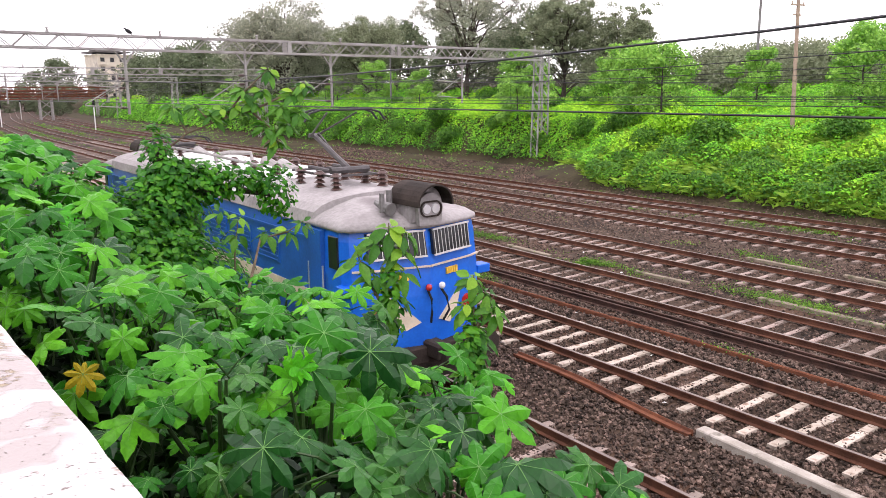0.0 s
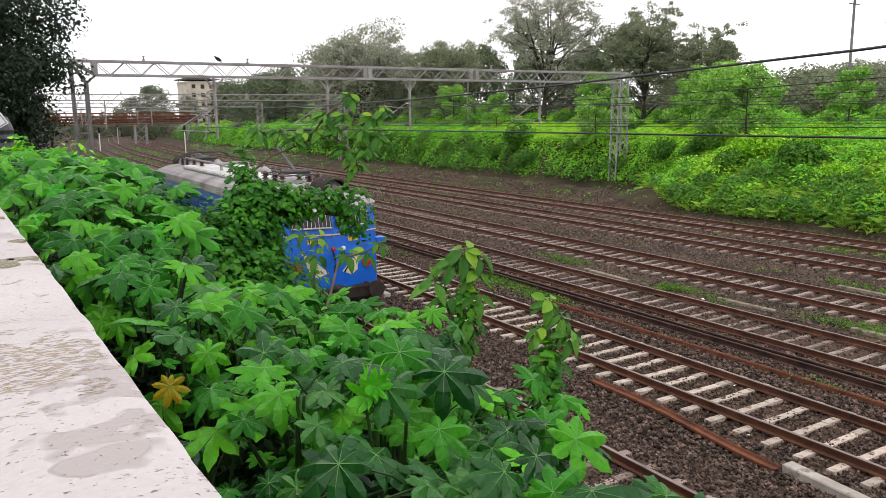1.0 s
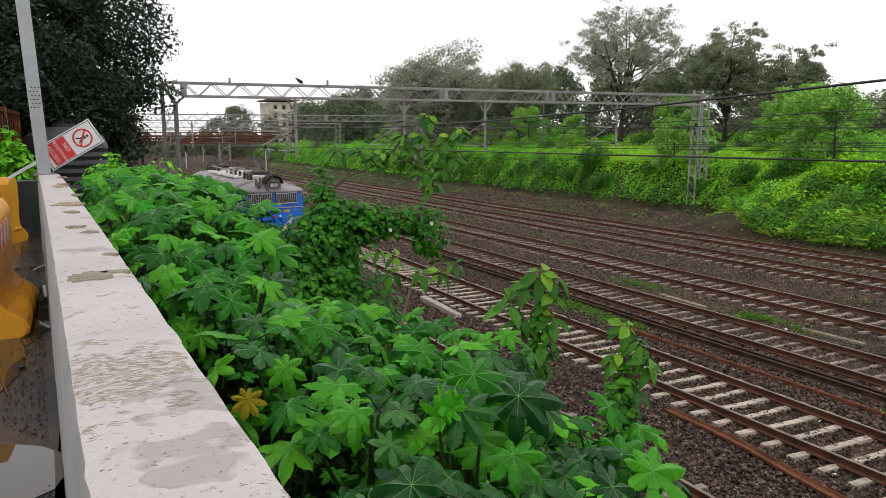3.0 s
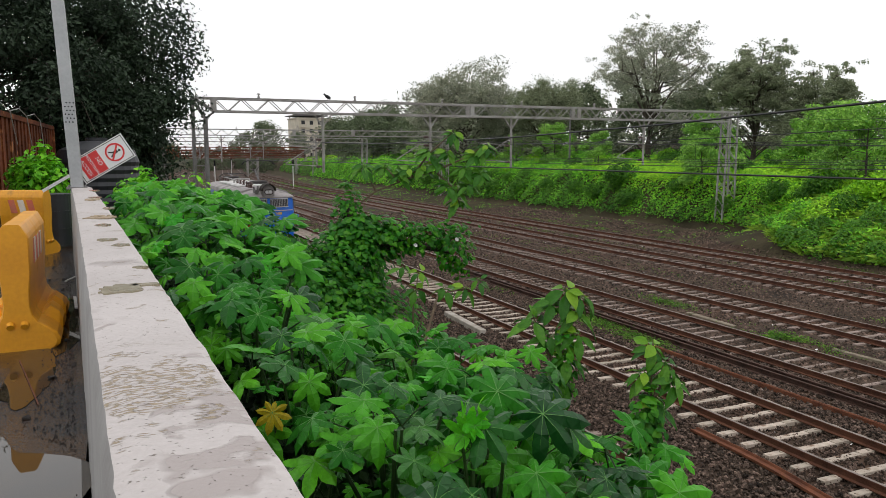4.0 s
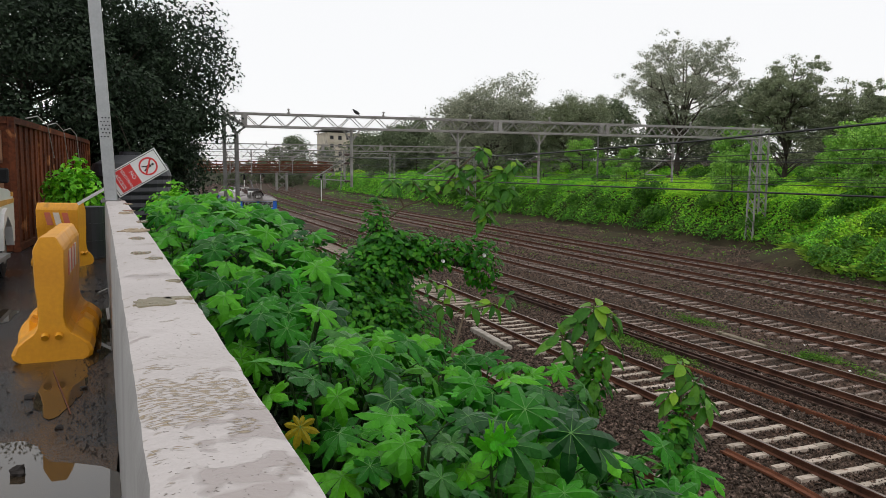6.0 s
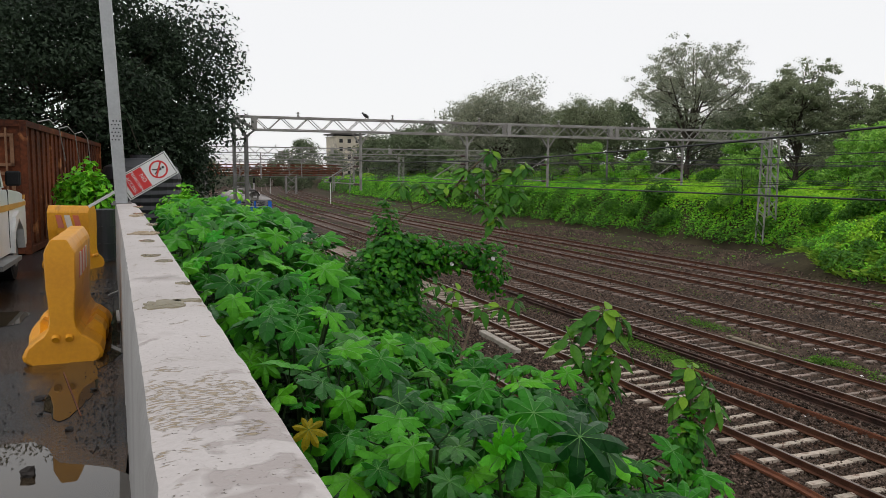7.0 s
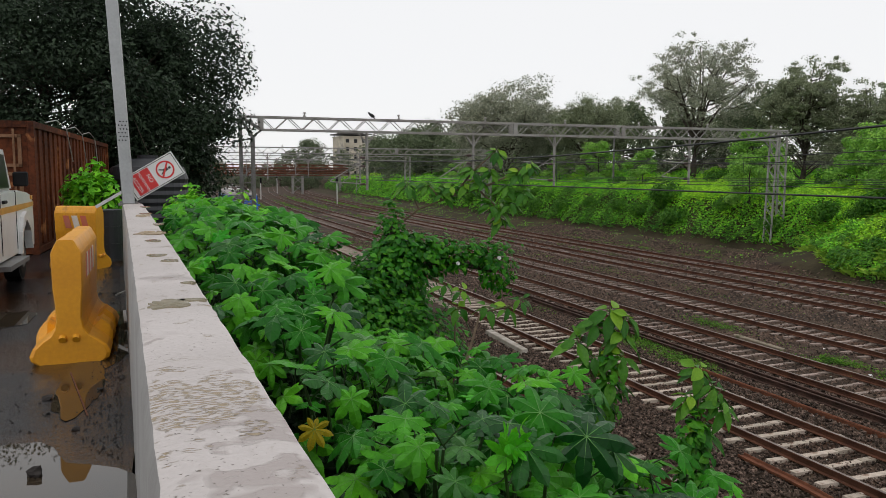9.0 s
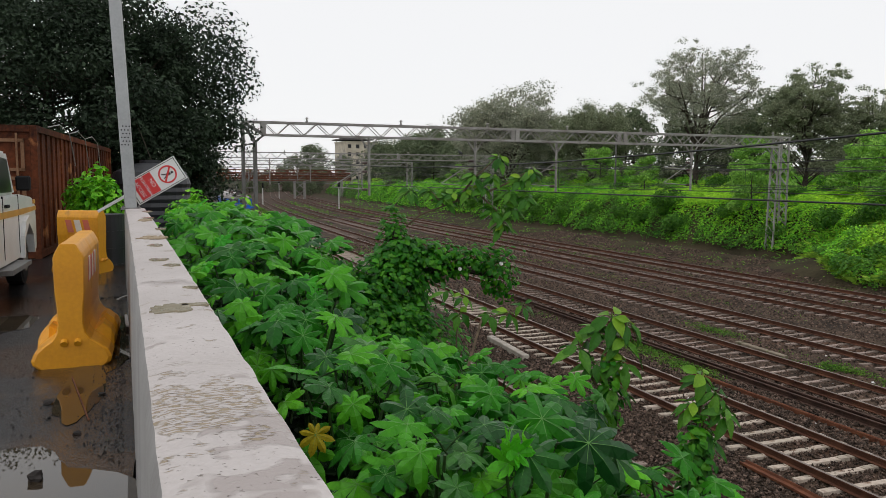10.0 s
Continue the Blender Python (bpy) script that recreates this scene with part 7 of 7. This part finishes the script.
def undergrowth():
    k = 50000
    x = 0.25 + 4.6 * rng.random(k) ** 1.1
    y = -9.0 + 38 * rng.random(k) ** 1.15
    z = np.array([land(a, b) for a, b in zip(x, y)]) + 0.45 * rng.random(k) ** 1.5
    c = np.stack([x, y, z], 1)
    n = rng.normal(size=(k, 3)) * 0.5 + [0.2, -0.2, 1]
    ob = foliage("undergrowth", c, n, 0.07 + 0.08 * rng.random(k), M["under"], label="weeds covering the slope, shade put into their dark colour")
    tagged(ob, category="weeds")
    # tall growth between the castor stems, shade put into its dark leaf colour
    k = 42000
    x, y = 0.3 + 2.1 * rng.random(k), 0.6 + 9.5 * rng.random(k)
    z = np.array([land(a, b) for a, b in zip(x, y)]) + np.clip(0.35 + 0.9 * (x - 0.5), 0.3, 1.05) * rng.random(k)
    ob = foliage("shade_growth", np.stack([x, y, z], 1), rng.normal(size=(k, 3)) * 0.7 + [0.1, -0.3, 1], 0.06 + 0.08 * rng.random(k), M["under"], label="leaves under the castor plants, coloured dark for shade")
    tagged(ob, category="weeds")
    # lighter weeds further along, between the slope and the line
    k = 15000
    x = 1.2 + 4.0 * rng.random(k)
    y = 9 + 70 * rng.random(k) ** 1.3
    top = np.clip(1.35 - 0.3 * np.abs(x - 2.6), 0.2, 2)
    z = np.array([land(a, b) for a, b in zip(x, y)]) + top * rng.random(k) ** 0.6
    c = np.stack([x, y, z], 1)
    ob = foliage("slope_weeds", c, rng.normal(size=(k, 3)) * 0.5 + [0.1, -0.3, 1], 0.13 + 0.14 * rng.random(k), M["shrub"], label="green weeds on the slope beside the line")
    tagged(ob, category="weeds")


undergrowth()


def heart_leaves(c, n, size):
    """Heart-shaped creeper leaves, eight faces each."""
    k = len(c)
    n = n / np.linalg.norm(n, axis=1, keepdims=True)
    d = np.array([0.1, -0.2, -1.0]) + rng.normal(size=(k, 3)) * 0.45
    u = d - n * (d * n).sum(1, keepdims=True)
    u /= np.linalg.norm(u, axis=1, keepdims=True)
    v = np.cross(n, u)
    out = [(0, -0.28, 0), (0.3, -0.5, -0.05), (0.55, -0.2, -0.12), (0.36, 0.3, -0.1), (0, 0.75, -0.1), (-0.36, 0.3, -0.1), (-0.55, -0.2, -0.12), (-0.3, -0.5, -0.05), (0, 0.1, 0.03)]
    s = size[:, None]
    pts = np.stack([c + s * (a * v + b * u + e * n) for a, b, e in out], 1)
    tri = np.array([(8, i, (i + 1) % 8) for i in range(8)])
    f = (tri[None] + 9 * np.arange(k)[:, None, None]).reshape(-1, 3)
    return pts.reshape(-1, 3), f


def vine_mound():
    T = thing("vine_covered_stump", "old stump smothered in dense green heart-leaved creeper", "creeper", (1.95, 6.7, land(1.95, 6.7) - 0.1))
    o = np.array([1.95, 6.7, land(1.95, 6.7) - 0.1])
    bm = bmesh.new()
    tube(bm, [(0, 0, 0), (0.03, 0.02, 1.0), (0, 0, 2.0), (0.0, 0.0, 2.62)], [0.2, 0.18, 0.13, 0.06], 9)
    tube(bm, [(0.02, 0, 2.1), (0.45, -0.12, 2.3), (0.92, -0.32, 2.2)], [0.05, 0.04, 0.02], 7)
    part("stump", bm, M["bark"], T, "dark trunk inside the creeper")
    cs, ns, ss = [], [], []
    for k, c, r, s in ((1500, (1.86, 6.72, 4.35), (0.40, 0.40, 0.50), 0.05), (1000, (1.95, 6.66, 4.72), (0.34, 0.36, 0.36), 0.055), (700, (1.62, 6.85, 4.55), (0.34, 0.38, 0.34), 0.055), (500, (1.35, 7.0, 4.6), (0.3, 0.35, 0.25), 0.055),
                       (300, (2.28, 6.56, 4.95), (0.30, 0.2, 0.18), 0.06), (170, (2.62, 6.42, 4.97), (0.26, 0.18, 0.12), 0.05), (200, (2.86, 6.33, 4.86), (0.17, 0.16, 0.24), 0.045), (500, (1.6, 6.5, 4.1), (0.5, 0.4, 0.4), 0.055), (170, (1.96, 6.7, 5.2), (0.12, 0.12, 0.26), 0.045), (800, (2.0, 6.6, 3.7), (0.45, 0.45, 0.6), 0.055), (500, (1.25, 6.75, 4.85), (0.3, 0.35, 0.22), 0.055), (700, (1.55, 6.3, 4.5), (0.34, 0.34, 0.3), 0.055), (800, (1.85, 6.1, 4.25), (0.36, 0.3, 0.34), 0.055), (500, (1.3, 6.2, 4.55), (0.3, 0.3, 0.25), 0.055), (700, (1.5, 6.25, 4.35), (0.5, 0.5, 0.35), 0.055), (700, (2.05, 6.2, 4.1), (0.45, 0.4, 0.5), 0.055), (260, (2.05, 6.62, 5.02), (0.26, 0.2, 0.14), 0.07)):
        p, n = blob(int(k * 1.7), c, np.array(r) * 1.12, 0.5)
        k = len(p)
        p += rng.normal(size=p.shape) * 0.035
        cs.append(p), ns.append(n + np.array([0.1, -0.25, 0.3])), ss.append(s * 0.8 * (0.55 + 0.9 * rng.random(k)))
    c, n, s = np.concatenate(cs) - o, np.concatenate(ns), np.concatenate(ss)
    n = n + rng.normal(size=n.shape) * 0.35
    v, f = heart_leaves(c, n, s)
    tagged(raw("creeper_leaves", v, f, M["heart"], T), "overlapping heart-shaped leaves", kind="stuff")
    for k in range(5):
        bm = bmesh.new()
        a = Vector((rng.uniform(-0.3, 0.5), -0.3, rng.uniform(1.6, 2.2)))
        tube(bm, [a, a + Vector((0.1, -0.1, 0.15)), a + Vector((0.22, -0.14, 0.05)), a + Vector((0.3, -0.2, -0.2))], 0.005, 5)
        part("tendril", bm, M["stalk"], T)
    for p in ((2.45, 6.3, 4.9), (1.95, 6.33, 4.55), (1.8, 6.35, 4.25), (2.8, 6.18, 4.95), (1.6, 6.5, 4.6)):
        bm = bmesh.new()
        bmesh.ops.create_cone(bm, cap_ends=False, segments=6, radius1=0.004, radius2=0.02, depth=0.03, matrix=Matrix.Translation(Vector(p) - Vector(o)) @ pose(0, 0, 0, 60, 0, 0))
        part("flower", bm, M["white"], T, "small white trumpet flower")


vine_mound()


def ovate_mesh(seed, material, slim=0.3, sag=0.35):
    """A long oval leaf of unit length with a folded midrib; base at the origin, tip to +y."""
    bm = bmesh.new()
    rows = [(0.0, 0.02), (0.15, 0.6), (0.38, 1.0), (0.62, 0.88), (0.84, 0.48), (1.0, 0.02)]
    vs = []
    for q, w in rows:
        z = -sag * q * q
        e = 0.06 * w
        vs.append([bm.verts.new((-slim * w, q, z + e)), bm.verts.new((-slim * w * 0.5, q, z + 0.02)), bm.verts.new((0, q, z - 0.02)), bm.verts.new((slim * w * 0.5, q, z + 0.02)), bm.verts.new((slim * w, q, z + e))])
    for a, b in zip(vs, vs[1:]):
        for i in range(4):
            bm.faces.new((a[i], a[i + 1], b[i + 1], b[i]))
    tube(bm, [(0, -0.18, -0.02), (0, 0.0, -0.03), (0, 0.6, -0.03 - sag * 0.36)], [0.016, 0.014, 0.006], 5)
    for v in bm.verts:
        v.co.z += 0.04 * noise.noise(Vector((v.co.x * 4, v.co.y * 4, seed)))
    me = bpy.data.meshes.new("leaf")
    bm.to_mesh(me)
    bm.free()
    me.materials.append(material)
    for p in me.polygons:
        p.use_smooth = True
    return me


M["sapling_new"] = mat("fresh_sapling_leaf", (0.22, 0.42, 0.03), (0.15, 0.33, 0.02), 0.4, scale=6, fine=40, bump=0.1, rand=0.2, translucent=0.35)
OVATE = [ovate_mesh(s, M["sapling"], 0.2 + 0.04 * s, 0.25 + 0.15 * s) for s in range(3)]
FRESH = [ovate_mesh(9 + s, M["sapling_new"], 0.3, 0.2) for s in range(2)]


def sapling(name, label, cat, base, stems, rosettes, size, per, seed, droop=0.4, fresh_top=True, width=0.012):
    r = random.Random(seed)
    b = Vector(base)
    T = thing(name, label, cat, base)
    bm = bmesh.new()
    for pts in stems:
        pp = [Vector(p) - b for p in pts]
        tube(bm, pp, [width * (1 - 0.75 * i / (len(pp) - 1)) for i in range(len(pp))], 6)
    part("stem", bm, M["twig"], T)
    for i, c in enumerate(rosettes):
        for k in range(per):
            a = k * 2.39996 + i
            q = k / per
            out = Vector((math.cos(a), math.sin(a), 0))
            tip = out * (0.5 + 0.6 * q) + Vector((0.0, -0.15, 0.75 - (1.0 + droop) * q)) + Vector([r.uniform(-0.2, 0.2) for _ in range(3)])
            n = Vector((0, -0.45, 0.8)) + out * 0.35 + Vector([r.uniform(-0.25, 0.25) for _ in range(3)])
            me = FRESH[k % 2] if fresh_top and k < 3 and i % 2 == 0 else OVATE[r.randrange(3)]
            p = Vector(c) - b + out * 0.02 + Vector((0, 0, -0.05 * q))
            share("leaf", me, T, leaf_pose(p, n, tip, size * r.uniform(0.7, 1.15) * (0.75 + 0.35 * q)))
    return T


sapling("leafy_branch", "slender branch with tufts of long green leaves above the creeper", "tree branch", (1.97, 6.7, 5.2),
        [[(1.97, 6.7, 5.2), (2.2, 6.64, 5.38), (2.5, 6.54, 5.5), (2.71, 6.45, 5.56)], [(2.5, 6.54, 5.5), (2.66, 6.47, 5.72), (2.8, 6.4, 5.86), (2.87, 6.38, 5.94)], [(2.71, 6.45, 5.56), (2.95, 6.34, 5.68), (3.13, 6.26, 5.8)], [(2.4, 6.57, 5.46), (2.27, 6.62, 5.62)],
         [(2.71, 6.45, 5.56), (2.85, 6.39, 5.42), (2.92, 6.36, 5.26)], [(2.2, 6.64, 5.38), (2.1, 6.68, 5.62)]],
        [(2.87, 6.38, 5.92), (2.66, 6.47, 5.75), (3.04, 6.3, 5.73), (2.27, 6.62, 5.62), (2.49, 6.54, 5.58), (2.81, 6.41, 5.45), (3.13, 6.25, 5.80), (2.1, 6.68, 5.62), (2.9, 6.36, 5.3), (3.09, 6.27, 5.56), (2.74, 6.44, 5.64), (2.95, 6.34, 5.6), (2.6, 6.5, 5.62), (2.4, 6.58, 5.55), (2.8, 6.4, 5.75), (2.98, 6.32, 5.45), (2.88, 6.37, 5.4)], 0.125, 16, 5, -0.55)
sapling_a = sapling("sapling", "young sapling with large drooping oval leaves", "sapling", (2.31, 3.72, land(2.31, 3.72)),
        [[(2.31, 3.72, land(2.31, 3.72)), (2.34, 3.7, 4.0), (2.39, 3.74, 4.6), (2.42, 3.77, 4.95)], [(2.37, 3.72, 4.4), (2.29, 3.8, 4.6), (2.24, 3.84, 4.77)], [(2.39, 3.74, 4.6), (2.50, 3.72, 4.92)]],
        [(2.42, 3.77, 4.93), (2.35, 3.8, 4.85), (2.50, 3.72, 4.9), (2.33, 3.77, 4.66), (2.45, 3.69, 4.68), (2.25, 3.84, 4.75), (2.40, 3.7, 4.55), (2.37, 3.72, 4.4), (2.47, 3.72, 4.8)], 0.15, 9, 6, 0.45)
sapling_b = sapling("sapling", "young sapling with pale green top leaves and creeper below", "sapling", (2.51, 3.12, land(2.51, 3.12)),
        [[(2.51, 3.12, land(2.51, 3.12)), (2.52, 3.1, 3.6), (2.56, 3.14, 4.4), (2.61, 3.2, 4.71)], [(2.56, 3.14, 4.4), (2.68, 3.11, 4.6)]],
        [(2.61, 3.21, 4.70), (2.65, 3.14, 4.62), (2.55, 3.2, 4.56), (2.67, 3.1, 4.54), (2.59, 3.13, 4.42), (2.53, 3.13, 4.34), (2.53, 3.12, 4.22), (2.56, 3.14, 4.28), (2.52, 3.11, 4.1)], 0.12, 12, 7, 0.5)


def creeper_on(T, at, blobs):
    """Heart-leaved creeper climbing a stem."""
    cs, ns = [], []
    for k, c, r in blobs:
        p, n = blob(k, c, np.array(r), 0.3)
        cs.append(p), ns.append(n + np.array([0.0, -0.3, 0.3]))
    c, n = np.concatenate(cs) - np.array(at), np.concatenate(ns)
    v, f = heart_leaves(c, n + rng.normal(size=n.shape) * 0.3, 0.022 + 0.03 * rng.random(len(c)))
    tagged(raw("creeper_leaves", v, f, M["heart"], T), "small heart-shaped creeper leaves", kind="stuff")


creeper_on(sapling_a, sapling_a.location, ((160, (2.4, 3.74, 4.45), (0.1, 0.1, 0.3)), (120, (2.32, 3.78, 4.3), (0.16, 0.12, 0.2))))
creeper_on(sapling_b, sapling_b.location, ((300, (2.55, 3.14, 4.25), (0.12, 0.1, 0.28)), (220, (2.52, 3.12, 3.95), (0.15, 0.12, 0.3))))
sapling("sapling", "small thin sapling with sparse leaves", "sapling", (2.1, 5.45, land(2.1, 5.45)),
        [[(2.1, 5.45, land(2.1, 5.45)), (2.1, 5.47, 4.0), (2.12, 5.5, 4.5), (2.17, 5.51, 4.78)], [(2.0, 5.0, 4.3), (2.3, 5.42, 4.62), (2.5, 5.36, 4.66), (2.62, 5.32, 4.74)]],
        [(2.18, 5.51, 4.80), (2.06, 5.57, 4.86), (2.15, 5.5, 4.68), (2.36, 5.42, 4.68), (2.5, 5.36, 4.68), (2.61, 5.32, 4.74)], 0.12, 7, 8, 0.6)

# fresh upright shoot among the castor leaves
T = thing("castor_shoot", "fresh bright green shoot with upright folded leaves", "castor plant", (1.15, 2.42, land(1.15, 2.42)))
zt = 4.78 - land(1.15, 2.42)
bm = bmesh.new()
tube(bm, [(0, 0, 0), (0.02, 0, zt * 0.6), (0.01, -0.02, zt)], [0.02, 0.014, 0.006], 7)
part("stem", bm, M["stalk"], T)
for k in range(6):
    a = k * 2.39996
    out = Vector((math.cos(a), math.sin(a), 0))
    share("leaf", YOUNG[k % 2], T, leaf_pose(out * 0.03 + Vector((0, -0.02, zt - 0.02 * k)), Vector((0, -0.35, 0.25)) + out * 0.9, out * 0.45 + Vector((0, 0, 0.9 - 0.12 * k)), 0.065 + 0.005 * k))

# ---- crow on the portal ----


def crow():
    T = thing("crow", "black crow perched on the portal beam", "bird", (11.5, 43.5, 8.87))
    black = mat("black_feathers", (0.012, 0.012, 0.014), (0.02, 0.02, 0.022), 0.5, bump=0.1)
    bm = bmesh.new()
    bmesh.ops.create_uvsphere(bm, u_segments=12, v_segments=8, radius=1, matrix=pose(0, 0, 0.17, 0, 35, 0) @ Matrix.Diagonal((0.19, 0.085, 0.09, 1)))
    part("body", bm, black, T)
    bm = bmesh.new()
    bmesh.ops.create_uvsphere(bm, u_segments=10, v_segments=6, radius=0.055, matrix=Matrix.Translation((-0.15, 0, 0.31)))
    rod(bm, (-0.19, 0, 0.31), (-0.27, 0, 0.295), 0.02, 0.004, seg=6)
    part("head", bm, black, T)
    bm = bmesh.new()
    box(bm, 0.1, 0.32, -0.035, 0.035, 0.0, 0.02, m=pose(0, 0, 0.08, 0, 25, 0))
    part("tail", bm, black, T)
    for s in (-1, 1):
        bm = bmesh.new()
        bmesh.ops.create_uvsphere(bm, u_segments=10, v_segments=6, radius=1, matrix=pose(0.04, s * 0.08, 0.17, 0, 35, 0) @ Matrix.Diagonal((0.2, 0.02, 0.07, 1)))
        part("wing", bm, black, T)
        bm = bmesh.new()
        rod(bm, (0, s * 0.03, -0.01), (0, s * 0.03, 0.12), 0.008, seg=5)
        part("leg", bm, black, T)
    return T


bird = crow()


def motions():
    walk(bird, [(0.0, pose(11.5, 43.5, 8.87)), (9.1, pose(11.5, 43.5, 8.87)), (9.5, pose(14.0, 46.0, 8.6, 0, 0, -60)), (10.0, pose(21.0, 54.0, 7.5, 0, 0, -70))])
    walk(loco, [(k * 0.5, track_pose(k * 0.5)) for k in range(21)])


motions()
